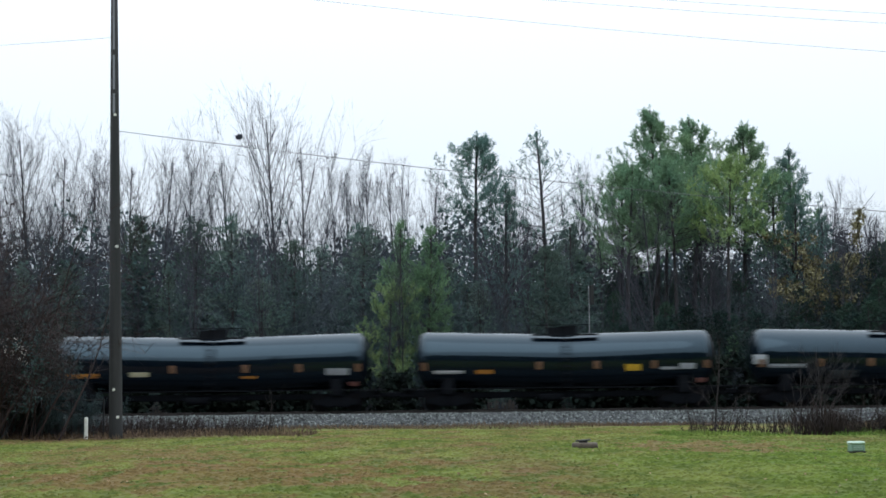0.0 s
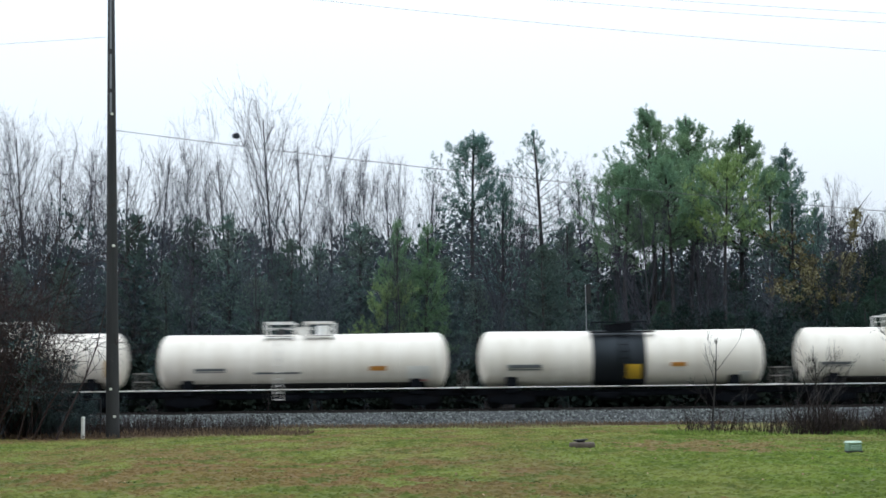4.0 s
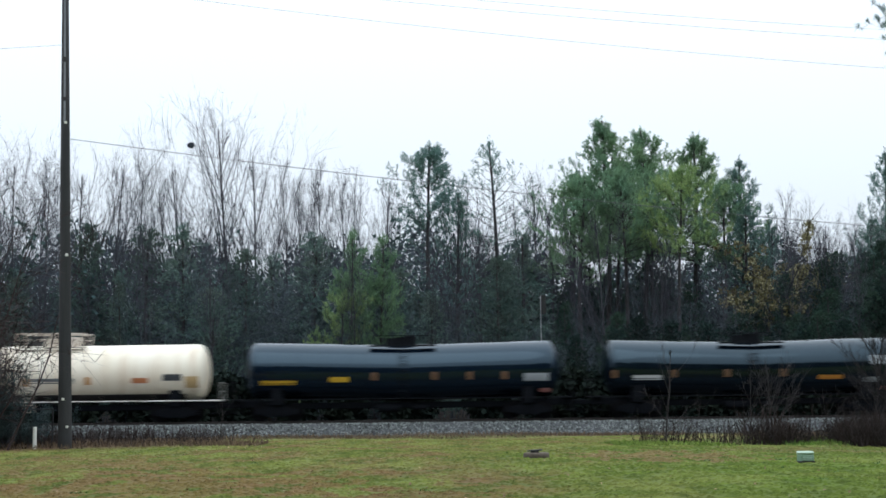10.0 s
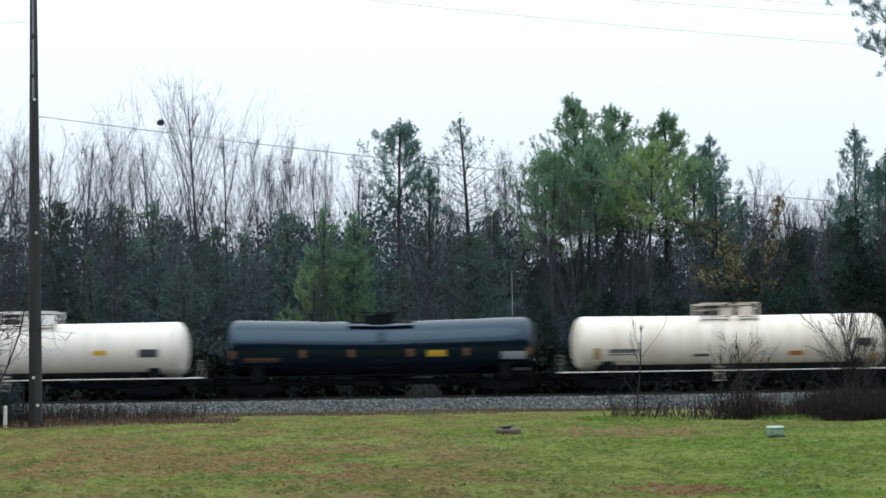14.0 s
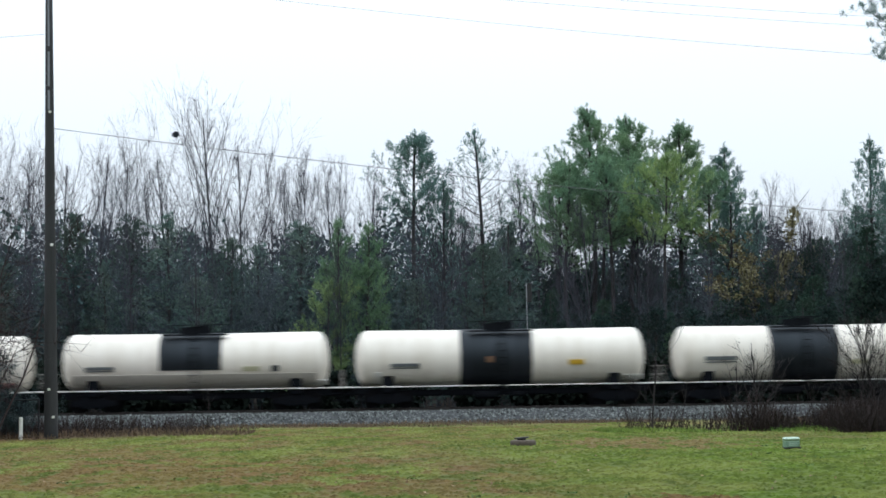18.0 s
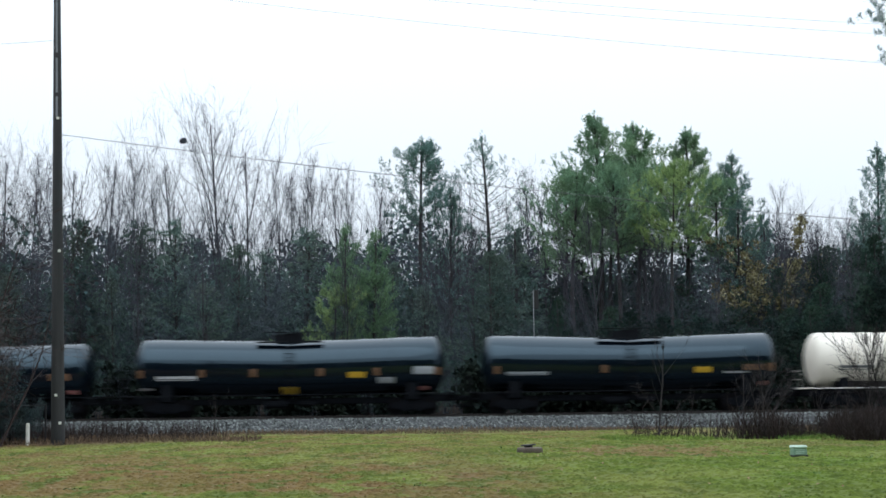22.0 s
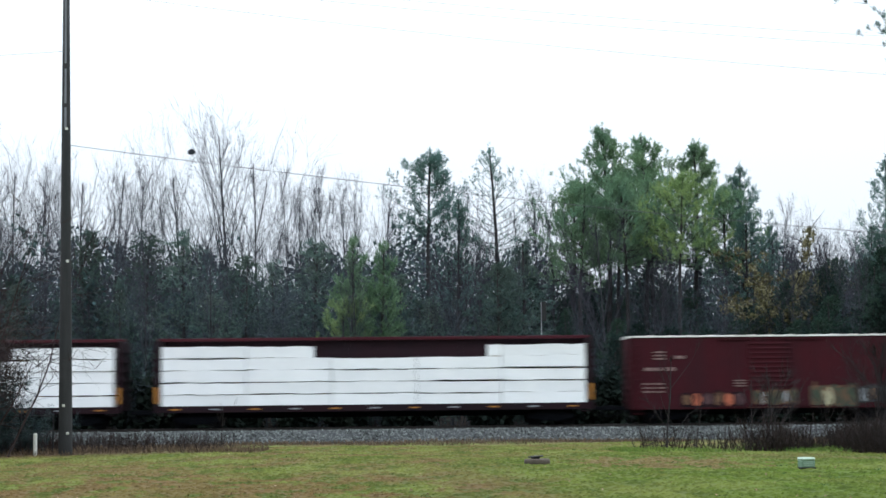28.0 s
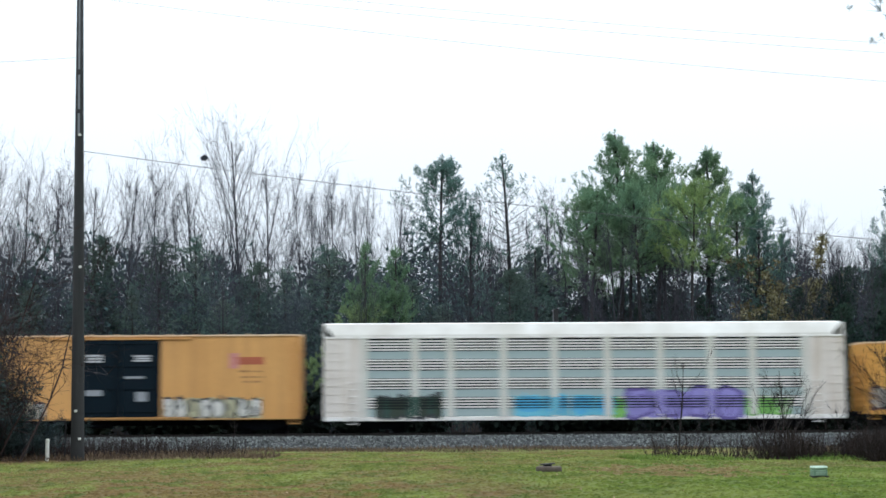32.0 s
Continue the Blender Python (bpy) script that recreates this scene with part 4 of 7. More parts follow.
def centre_beam(label, left, right, top, bottom, tiers, high_left, high_right, seed):
    """A centre beam flat car: deck, bulkheads, a beam on posts, and bundles of lumber in white wrap on both sides."""
    root = car_root("centre_beam_car", label, left, right)
    rng = random.Random(seed)
    length = right - left
    half = length / 2
    part("deck", box(bmesh.new(), -half, half, -1.45, 1.45, bottom, bottom + 0.16, 0.01), "maroon_dark", root)
    part("side_sill", box(bmesh.new(), -half, half, -1.48, -1.452, bottom - 0.14, bottom + 0.2), "maroon_dark", root)
    part("centre_sill", box(bmesh.new(), -half + 1.8, half - 1.8, -0.35, 0.35, bottom - 0.45, bottom - 0.002, 0.02), "under_steel", root)
    part("top_chord", box(bmesh.new(), -half, half, -0.42, 0.42, top - 0.16, top, 0.02), "maroon_box", root)
    for i in range(15):
        x = -half + 0.6 + (length - 1.2) * i / 14
        part("beam_post", box(bmesh.new(), x - 0.1, x + 0.1, -0.09, 0.09, bottom + 0.16, top - 0.16), "maroon_dark", root)
    part("beam_web", box(bmesh.new(), -half + 0.25, half - 0.25, -0.03, 0.03, bottom + 0.161, top - 0.161), "maroon_dark", root)
    for s in (-1, 1):
        x0, x1 = sorted((s * half, s * (half - 0.22)))
        bulk = part("bulkhead", box(bmesh.new(), x0, x1, -1.44, 1.44, bottom + 0.161, top - 0.14, 0.02), "maroon_dark", root)
        for z in np.arange(bottom + 0.6, top - 0.4, 0.5):
            part("bulkhead_rib", box(bmesh.new(), *sorted((s * half, s * (half + 0.1))), -1.4, 1.4, z - 0.06, z + 0.06), "maroon_dark", bulk)
        part("bulkhead_stripe", box(bmesh.new(), x0 + 0.02, x1 - 0.02, -1.452, -1.441, bottom + 0.35, bottom + 1.2), "d_orange", bulk, "orange reflective stripe")
        ladder(root, s * (half - 0.45), -1.5, bottom - 0.3, bottom + 0.2, "maroon_dark")
    tall = 0.585
    spans = 5
    step = (length - 0.7) / spans
    for side in (-1, 1):
        for tier in range(tiers + 1):
            z = bottom + 0.18 + tier * (tall + 0.05)
            for i in range(spans):
                x0 = -half + 0.35 + i * step
                x1 = x0 + step - 0.04
                if tier == tiers:
                    lo, hi = -half + 0.35 + high_left * length, half - 0.35 - high_right * length
                    if x0 < lo and i < 2:
                        x1 = min(x1, lo)
                    elif x1 > hi and i >= 3:
                        x0 = max(x0, hi)
                    else:
                        continue
                    if x1 - x0 < 0.4:
                        continue
                bm = bmesh.new()
                y0, y1 = sorted((side * 0.24, side * (1.40 + rng.uniform(-0.03, 0.03))))
                dz = rng.uniform(-0.035, 0.045)
                box(bm, x0, x1, y0, y1, z + dz * 0.5, z + tall + dz)
                long_edges = [e for e in bm.edges if abs(e.verts[0].co.x - e.verts[1].co.x) > 0.2]
                bmesh.ops.subdivide_edges(bm, edges=long_edges, cuts=5)
                for v in bm.verts:
                    v.co.z += rng.uniform(-0.03, 0.02)
                    v.co.y += rng.uniform(-0.012, 0.012)
                bundle = part("lumber_pack", bm, "lumber_wrap", root, "bundle of lumber in white plastic wrap")
                for x in (x0 + 0.5, (x0 + x1) / 2, x1 - 0.5):
                    if side < 0:
                        part("spacer", box(bmesh.new(), x - 0.05, x + 0.05, y0 + 0.04, y1 - 0.02, z - 0.045, z - 0.018), "timber", bundle)
    for i in range(11):
        x = -half + 1.1 + (length - 2.2) * i / 10
        sign_bar(root, x, bottom + 0.02, 0.5, 0.07, -1.482, "d_orange" if i % 2 == 0 else "d_grey", "sill_marking")
    running_gear(root, half + 0.3, half - 2.2, 0.6)
    return root


def auto_rack(label, left, right, top, bottom):
    """A closed auto rack: end screens, posts, rows of slats before a sheet that paints the gaps dark, a roof and doors
    at the ends.
    """
    root = car_root("auto_rack_car", label, left, right)
    length = right - left
    half, wide = length / 2, 1.55
    eaves = top - 0.85
    part("floor_sill", box(bmesh.new(), -half, half, -wide - 0.02, wide + 0.02, bottom, bottom + 0.22, 0.02), "rack_white", root)
    # a dark sheet in place of the shaded inside, seen between the slats
    part("side_screen", box(bmesh.new(), -half + 2.1, half - 2.1, -wide + 0.14, -wide + 0.18, bottom + 0.22, eaves), "rack_gap_shade", root, "dark sheet standing for the shade behind the slats")
    part("side_screen", box(bmesh.new(), -half, half, wide - 0.1, wide - 0.04, bottom + 0.22, eaves), "rack_white", root)
    for s in (-1, 1):
        x0, x1 = sorted((s * half, s * (half - 2.1)))
        part("end_screen", box(bmesh.new(), x0, x1, -wide - 0.01, -wide + 0.1, bottom + 0.22, eaves, 0.01), "rack_end", root)
        part("end_door", box(bmesh.new(), *sorted((s * (half - 0.06), s * (half + 0.03))), -wide + 0.1, wide - 0.1, bottom + 0.22, top - 0.1, 0.02), "rack_white", root)
        for k in range(9):
            part("door_edge", box(bmesh.new(), *sorted((s * (half - 0.9), s * (half + 0.02))), -wide - 0.03, -wide - 0.011, bottom + 0.5 + k * 0.44, bottom + 0.55 + k * 0.44), "rack_end", root)
        ladder(root, s * (half - 1.5), -wide - 0.06, bottom - 0.2, bottom + 2.2, "rack_white")
    part("top_rail", box(bmesh.new(), -half, half, -wide - 0.05, -wide + 0.1, eaves, eaves + 0.1, 0.01), "rack_white", root)
    bm = bmesh.new()
    ys = [(-wide - 0.03, eaves + 0.104), (-wide - 0.03, eaves + 0.2), (-wide + 0.12, top - 0.08), (-0.9, top), (0.9, top), (wide - 0.12, top - 0.08), (wide + 0.03, eaves + 0.2), (wide + 0.03, eaves + 0.104)]
    a = [bm.verts.new((-half + (0.0 if z > eaves + 0.3 else 0.5), y, z)) for y, z in ys]
    b = [bm.verts.new((half - (0.15 if z > eaves + 0.3 else 0.6), y, z)) for y, z in ys]
    for i in range(len(ys)):
        j = (i + 1) % len(ys)
        bm.faces.new((a[i], b[i], b[j], a[j]))
    bm.faces.new(a[::-1])
    bm.faces.new(b)
    bmesh.ops.recalc_face_normals(bm, faces=bm.faces)
    part("roof", bm, "roof_white", root)
    posts = [-half + 2.1 + (length - 4.2) * f for f in (0.0, 0.115, 0.195, 0.315, 0.43, 0.55, 0.67, 0.785, 0.88, 1.0)]
    me = shared("rack_post", "rack_frame", lambda bm: box(bm, -0.2, 0.2, -0.05, 0.06, bottom + 0.22, eaves, 0.015))
    for x in posts:
        part("side_post", me, "rack_white", root).location = (x, -wide, 0)
    tall = eaves - bottom - 0.3
    for x0, x1 in zip(posts, posts[1:]):
        w = x1 - x0 - 0.4
        slat = shared("rack_slat_%.2f" % w, "rack_white", lambda bm: box(bm, -w / 2, w / 2, -0.035, 0.03, -0.036, 0.036))
        panel = shared("rack_sheet_%.2f" % w, "rack_panel", lambda bm: box(bm, -w / 2, w / 2, -0.02, 0.02, -0.2, 0.2))
        for g in range(4):
            z0 = eaves - 0.12 - g * tall / 4
            for j in range(4):
                part("slat", slat, "rack_white", root).location = ((x0 + x1) / 2, -wide, z0 - 0.02 - j * 0.15)
            part("sheet", panel, "rack_panel", root).location = ((x0 + x1) / 2, -wide + 0.02, z0 - 0.02 - 3 * 0.15 - 0.29)
    running_gear(root, half + 0.3, half - 3.0, 0.6)
    strips = [(bottom - 0.05, bottom + 0.22, -wide - 0.021)]
    for g in range(4):
        z0 = eaves - 0.14 - g * tall / 4
        strips += [(z0 - j * 0.15 - 0.036, z0 - j * 0.15 + 0.036, -wide - 0.036) for j in range(4)] + [(z0 - 0.94, z0 - 0.54, -wide - 0.001)]
    return root, half, wide, strips, posts


def build_train():
    blk = dict(paint="black_tank", steel="black_steel", sill="black_steel", top=4.2, sag=0.2)
    blu = dict(blk, paint="blue_black_tank")
    letters = lambda c, f=0.15: (f, 2.2, 2.0, 0.2, c)
    squares = (0.025, 0.22, 0.385, 0.6, 0.78, 0.975)
    red = (0.95, 0.5, 1.45, 0.22, "d_pink")
    tank_car("black tank car with orange reflectors and a grey letter panel", 16.35, 32.4, stripes=squares[:4], marks=((0.12, 2.3, 2.15, 0.16, "d_grey"), (0.02, 0.7, 2.5, 0.5, "d_grey"), (0.3, 1.4, 1.7, 0.4, "d_dark")), **blk)
    tank_car("black tank car with orange reflectors and a yellow plate", -1.54, 14.44, stripes=(0.03, 0.41, 0.6, 0.79, 0.965), marks=((0.12, 1.9, 2.0, 0.14, "d_white"), (0.23, 0.9, 2.0, 0.2, "d_orange"), (0.72, 0.8, 2.15, 0.34, "d_yellow"), (0.84, 0.9, 2.1, 0.14, "d_grey"), (0.9, 0.8, 2.2, 0.3, "d_grey"), red), **blk)
    tank_car("black tank car with yellow lettering bars and orange reflectors", -20.7, -3.96, stripes=(0.02, 0.38, 0.61, 0.78, 0.965), marks=(letters("d_orange", 0.1), (0.275, 1.0, 2.05, 0.24, "g_pale"), (0.9, 1.2, 2.1, 0.34, "g_white"), (0.62, 0.8, 1.85, 0.12, "d_orange"), red), **blk)
    two = ((-1.0, 1.55), (1.05, 1.55))
    w_marks = ((0.14, 1.8, 2.15, 0.2, "d_grey"), (0.75, 0.9, 2.5, 0.2, "d_orange"), (0.5, 2.2, 1.95, 0.08, "d_grey"), (0.94, 0.6, 1.7, 0.5, "d_grey"))
    tank_car("long white tank car with top walkways and grey letter bars", -39.34, -22.36, rails=two, marks=w_marks)
    tank_car("short white tank car with top walkways and dark letter panels", -53.47, -41.14, rails=((-0.95, 1.4), (0.95, 1.4)), top=4.16, marks=((0.16, 2.0, 2.15, 0.22, "d_grey"), (0.6, 1.4, 2.5, 0.34, "d_grey"), (0.83, 0.9, 2.7, 0.5, "d_green"), (0.84, 0.8, 1.75, 0.4, "d_dark")))
    tank_car("white tank car with a black band and a yellow plate", -70.53, -55.21, band=(0.395, 0.58), steel="black_steel", top=4.12, marks=((0.17, 2.1, 2.15, 0.26, "d_grey"), (0.535, 0.8, 1.9, 0.75, "d_yellow"), (0.69, 0.8, 2.25, 0.2, "d_orange"), (0.92, 0.6, 1.6, 0.5, "g_white")))
    tank_car("white tank car with top walkways and a red corner plate", -87.65, -72.1, rails=((-1.2, 1.5), (0.9, 1.5)), top=4.1, marks=((0.2, 1.9, 2.15, 0.2, "d_grey"), (0.76, 0.9, 2.2, 0.24, "d_orange"), (0.9, 1.2, 1.95, 0.7, "g_white"), (0.91, 0.5, 1.65, 0.3, "d_pink"), (0.42, 2.4, 2.0, 0.1, "d_grey")))
    tank_car("short white tank car with yellow marks and dark green bars", -101.64, -89.28, rails=((-0.75, 1.35), (1.0, 1.6)), top=4.25, marks=((0.28, 2.6, 2.15, 0.22, "d_grey"), (0.66, 2.0, 2.2, 0.26, "d_grey"), (0.07, 0.3, 2.3, 0.8, "d_orange"), (0.33, 0.3, 2.2, 0.8, "d_orange"), (0.6, 0.3, 2.2, 0.8, "d_orange"), (0.93, 0.3, 2.3, 0.9, "d_orange")))
    tank_car("white tank car with one large fitting platform and orange plate", -118.78, -103.21, rails=((-0.2, 1.9),), top=4.12, marks=((0.15, 1.9, 2.15, 0.22, "d_grey"), (0.09, 0.9, 2.2, 0.2, "d_blue"), (0.67, 0.8, 2.35, 0.3, "d_yellow"), (0.93, 1.1, 2.3, 0.4, "g_white"), (0.93, 0.5, 1.6, 0.4, "d_pink"), (0.5, 0.7, 2.6, 0.9, "g_white")))
    tank_car("white tank car with a blue letter bar and orange plate", -135.64, -120.4, paint="warm_tank", rails=((-0.3, 1.5),), top=4.02, marks=((0.14, 2.6, 2.25, 0.2, "d_grey"), (0.08, 0.8, 2.3, 0.2, "d_blue"), (0.68, 0.8, 2.35, 0.26, "d_yellow"), (0.45, 0.5, 2.7, 0.9, "g_white"), (0.6, 3.0, 1.8, 0.12, "d_grey"), (0.94, 0.8, 1.8, 0.5, "g_white")))
    tank_car("blue-black tank car with orange lettering and pale plates", -153.67, -137.87, stripes=(0.39, 0.62), marks=(letters("d_orange", 0.14), (0.74, 1.1, 2.2, 0.26, "d_white"), (0.93, 1.1, 2.3, 0.4, "d_grey"), red), **blu)
    tank_car("dark grey tank car with white lettering and orange reflectors", -171.76, -155.96, stripes=(0.03, 0.23, 0.41, 0.6, 0.97), marks=((0.15, 1.8, 2.1, 0.22, "d_white"), (0.76, 1.3, 2.05, 0.22, "d_orange"), (0.935, 1.2, 2.95, 0.46, "g_white"), (0.9, 0.7, 1.9, 0.26, "d_grey"), red), **blk)
    tank_car("blue-black tank car with yellow lettering and a grey panel", -190.88, -174.09, stripes=(0.41, 0.6, 0.71, 0.82), marks=(letters("d_yellow", 0.12), (0.3, 1.0, 2.15, 0.26, "d_yellow"), (0.92, 1.3, 2.2, 0.4, "g_white"), (0.95, 0.6, 1.5, 0.2, "d_pink")), **blu)
    tank_car("cream tank car with rust stains and top walkways", -209.71, -192.73, paint="cream_tank", steel="rusty_steel", rails=((-0.8, 1.6), (1.1, 1.7)), marks=((0.17, 2.5, 2.2, 0.16, "d_grey"), (0.24, 0.4, 2.1, 0.5, "d_orange"), (0.53, 2.8, 2.2, 0.24, "d_grey"), (0.44, 0.4, 2.15, 0.4, "d_orange"), (0.63, 0.3, 2.2, 0.4, "d_orange"), (0.79, 0.85, 2.2, 0.28, "g_orange"), (0.89, 1.0, 2.35, 0.34, "d_dark"), (0.95, 0.7, 2.1, 0.6, "d_orange")))
    tank_car("long white tank car with dark green lettering", -228.12, -211.44, rails=((-1.2, 1.4), (0.9, 1.6)), marks=((0.15, 2.4, 2.1, 0.26, "d_green"), (0.68, 1.8, 2.4, 0.16, "d_grey"), (0.78, 0.8, 2.1, 0.5, "d_grey"), (0.9, 1.0, 2.6, 0.4, "d_dark"), (0.92, 0.6, 1.5, 0.22, "d_pink")))
    tank_car("warm white tank car with rusty walkways and black letters", -246.64, -229.69, paint="warm_tank", steel="rusty_steel", rails=((-0.8, 1.6), (0.95, 1.1)), marks=((0.16, 1.8, 2.15, 0.3, "d_grey"), (0.07, 0.4, 2.1, 0.6, "d_orange"), (0.4, 0.9, 1.95, 0.14, "d_dark"), (0.62, 1.1, 2.0, 0.2, "g_white"), (0.7, 0.8, 2.0, 0.24, "d_orange"), (0.92, 0.9, 2.55, 0.42, "d_dark"), (0.95, 0.6, 1.7, 0.5, "d_orange")))
    tank_car("blue-black tank car with orange reflectors and a yellow plate", -265.21, -248.59, stripes=(0.03, 0.25, 0.405, 0.59, 0.77, 0.97), marks=(letters("d_brown", 0.13), (0.675, 1.0, 2.25, 0.34, "d_yellow"), (0.92, 1.3, 2.1, 0.4, "d_grey"), (0.95, 0.9, 1.35, 0.14, "d_white")), **blu)
    tank_car("long white tank car with grey letters and a white corner box", -283.91, -267.1, rails=((-1.0, 1.6), (0.75, 1.5)), marks=((0.14, 2.3, 2.1, 0.3, "d_grey"), (0.34, 2.4, 2.3, 0.18, "d_grey"), (0.58, 1.6, 2.7, 0.2, "g_white"), (0.73, 0.7, 2.5, 0.26, "d_yellow"), (0.88, 1.0, 2.45, 0.42, "d_dark"), (0.95, 1.4, 1.5, 0.3, "g_white")))
    tank_car("blue-black tank car with long yellow lettering", -301.99, -285.55, stripes=(0.045, 0.4, 0.6, 0.74, 0.97), marks=((0.15, 2.7, 2.05, 0.26, "d_yellow"), (0.73, 1.1, 2.05, 0.24, "d_yellow"), (0.92, 1.4, 2.4, 0.36, "d_orange"), (0.97, 0.9, 1.45, 0.24, "d_pink")), **blu)
    blackband = dict(steel="black_steel", top=4.15)
    tank_car("white tank car with a wide black band", -317.76, -303.8, band=(0.365, 0.63), marks=((0.18, 2.0, 2.3, 0.3, "d_grey"), (0.7, 1.0, 2.1, 0.22, "g_pale"), (0.83, 0.6, 2.1, 0.26, "d_dark"), (0.9, 0.7, 1.6, 0.5, "g_white")), **blackband)
    tank_car("white tank car with a full black band and a yellow plate", -334.84, -319.3, band=(0.36, 0.605), marks=((0.18, 1.8, 2.2, 0.24, "d_grey"), (0.755, 0.8, 2.3, 0.26, "d_yellow"), (0.46, 0.4, 2.5, 0.3, "d_brown"), (0.95, 1.1, 1.5, 0.24, "g_white"), (0.08, 0.4, 1.6, 0.6, "g_white")), **blackband)
    tank_car("white tank car with a short black top band", -350.32, -336.19, band=(0.37, 0.6, 2.15), patch=(0.05, 0.95, 1.4, 1.95, "grey_patch"), marks=((0.16, 1.8, 2.25, 0.22, "d_grey"), (0.71, 0.9, 2.2, 0.24, "g_pale"), (0.8, 0.4, 2.2, 0.3, "d_dark"), (0.94, 1.5, 1.45, 0.24, "g_white")), **blackband)
    tank_car("long white tank car with rusty walkways and an orange plate", -368.91, -351.92, steel="rusty_steel", rails=((-0.8, 1.5), (1.15, 1.7)), marks=((0.165, 1.9, 2.1, 0.3, "d_grey"), (0.305, 0.8, 2.05, 0.26, "d_orange"), (0.48, 3.2, 1.9, 0.1, "d_grey"), (0.92, 1.2, 2.5, 0.3, "g_white"), (0.94, 0.7, 1.5, 0.26, "d_pink"), (0.52, 0.5, 2.4, 1.0, "g_white")))
    tank_car("long white tank car with a grey lower panel", -387.46, -370.64, rails=((-0.9, 1.5), (0.95, 1.5)), patch=(0.46, 0.97, 1.4, 2.0, "blue_grey_patch"), marks=((0.15, 2.3, 2.2, 0.22, "d_grey"), (0.325, 0.7, 2.2, 0.26, "d_orange"), (0.89, 0.9, 2.15, 0.36, "d_dark"), (0.545, 0.9, 2.9, 1.4, "g_white"), (0.935, 0.7, 1.4, 0.26, "d_pink")))
    tank_car("black tank car with grey lettering and a yellow plate", -405.09, -389.21, stripes=(0.05, 0.41, 0.97), marks=((0.165, 2.6, 2.1, 0.16, "d_grey"), (0.74, 0.9, 2.2, 0.3, "d_yellow"), (0.91, 1.1, 2.3, 0.3, "d_brown"), (0.85, 1.3, 2.05, 0.1, "d_grey"), red), **blk)
    tank_car("black tank car with white lettering and two yellow plates", -423.45, -407.03, stripes=squares, marks=((0.15, 2.5, 2.05, 0.2, "d_white"), (0.5, 0.9, 1.35, 0.4, "d_yellow"), (0.715, 0.9, 2.15, 0.3, "d_yellow"), (0.81, 0.9, 1.85, 0.3, "d_grey"), (0.93, 1.1, 2.35, 0.4, "g_white"), (0.93, 0.6, 1.4, 0.2, "d_pink"), (0.04, 0.8, 0.9 + 0.6, 0.1, "d_white")), **blk)
    tank_car("dark grey tank car with orange lettering and yellow plate", -441.69, -425.64, stripes=(0.03, 0.45, 0.56), marks=((0.14, 2.3, 2.05, 0.2, "d_orange"), (0.7, 0.9, 2.15, 0.26, "g_pale"), (0.25, 0.5, 2.1, 0.3, "d_orange"), (0.9, 1.1, 2.2, 0.34, "d_brown"), (0.94, 0.6, 1.4, 0.2, "d_pink")), **dict(blk, top=4.02))

    root, half, wide = box_car("tall yellow boxcar with black double doors and cross emblem", -463.07, -443.67, "yellow_box", 5.26, 0.86, (0.375, 0.635), roof="roof_cream", seams=(4.25, 3.0, 1.72), plugs=2, belly=(0.15, 0.75),
                               bars=((0.205, 4.85, 1.0, 0.09, "d_brown"), (0.06, 3.75, 0.8, 0.12, "d_brown"), (0.21, 3.7, 0.8, 0.16, "d_brown"), (0.1, 2.65, 1.6, 0.14, "d_brown"), (0.09, 2.25, 1.8, 0.12, "d_brown"), (0.81, 4.15, 1.6, 0.3, "d_rust"), (0.81, 3.9, 1.3, 0.3, "d_pink"), (0.8, 3.45, 3.6, 0.2, "d_brown"), (0.7, 2.0, 0.9, 0.8, "d_brown"), (0.9, 1.45, 0.8, 0.5, "d_dark"), (0.9, 1.2, 0.8, 0.14, "g_white")),
                               door_bars=((0.43, 4.6, 1.3, 0.16, "d_white"), (0.43, 4.25, 1.3, 0.22, "d_white"), (0.565, 4.65, 1.3, 0.14, "d_white"), (0.565, 4.35, 1.3, 0.3, "d_white"), (0.46, 3.1, 0.6, 0.2, "d_grey"), (0.55, 2.1, 0.9, 0.2, "d_grey"), (0.52, 1.5, 0.7, 0.4, "d_brown"), (0.42, 1.9, 0.8, 0.2, "d_grey"), (0.59, 1.8, 0.9, 0.2, "g_white")))
    for i, (c, a) in enumerate((("d_rust", 33), ("g_purple", -33))):
        ob = part("emblem", box(bmesh.new(), -0.72, 0.72, -0.006 - i * 0.004, 0, -0.15, 0.15), c, root)
        ob.matrix_basis = pose(-half + 0.135 * 2 * half, -wide - 0.002, 3.75, 0, a, 0)
    root, half, wide = box_car("yellow boxcar with a black door and pale graffiti", -480.61, -464.45, "pale_yellow_box", 4.69, 0.89, (0.415, 0.6), roof="roof_cream", ribs=16,
                               bars=((0.1, 3.85, 1.2, 0.14, "d_dark"), (0.18, 3.5, 1.6, 0.14, "d_dark"), (0.27, 3.4, 0.5, 0.3, "d_dark"), (0.33, 3.4, 0.4, 0.3, "d_dark"), (0.38, 3.4, 0.4, 0.3, "d_dark"), (0.04, 3.1, 0.8, 0.4, "g_white"), (0.8, 3.4, 0.9, 0.34, "g_white"), (0.73, 3.4, 0.5, 0.2, "d_brown"), (0.87, 3.4, 0.5, 0.2, "d_brown"), (0.32, 1.75, 0.6, 0.5, "d_dark"), (0.03, 2.0, 0.6, 0.16, "d_dark")),
                               door_bars=((0.45, 3.1, 0.8, 0.12, "d_grey"), (0.5, 2.4, 1.2, 0.12, "d_grey")))
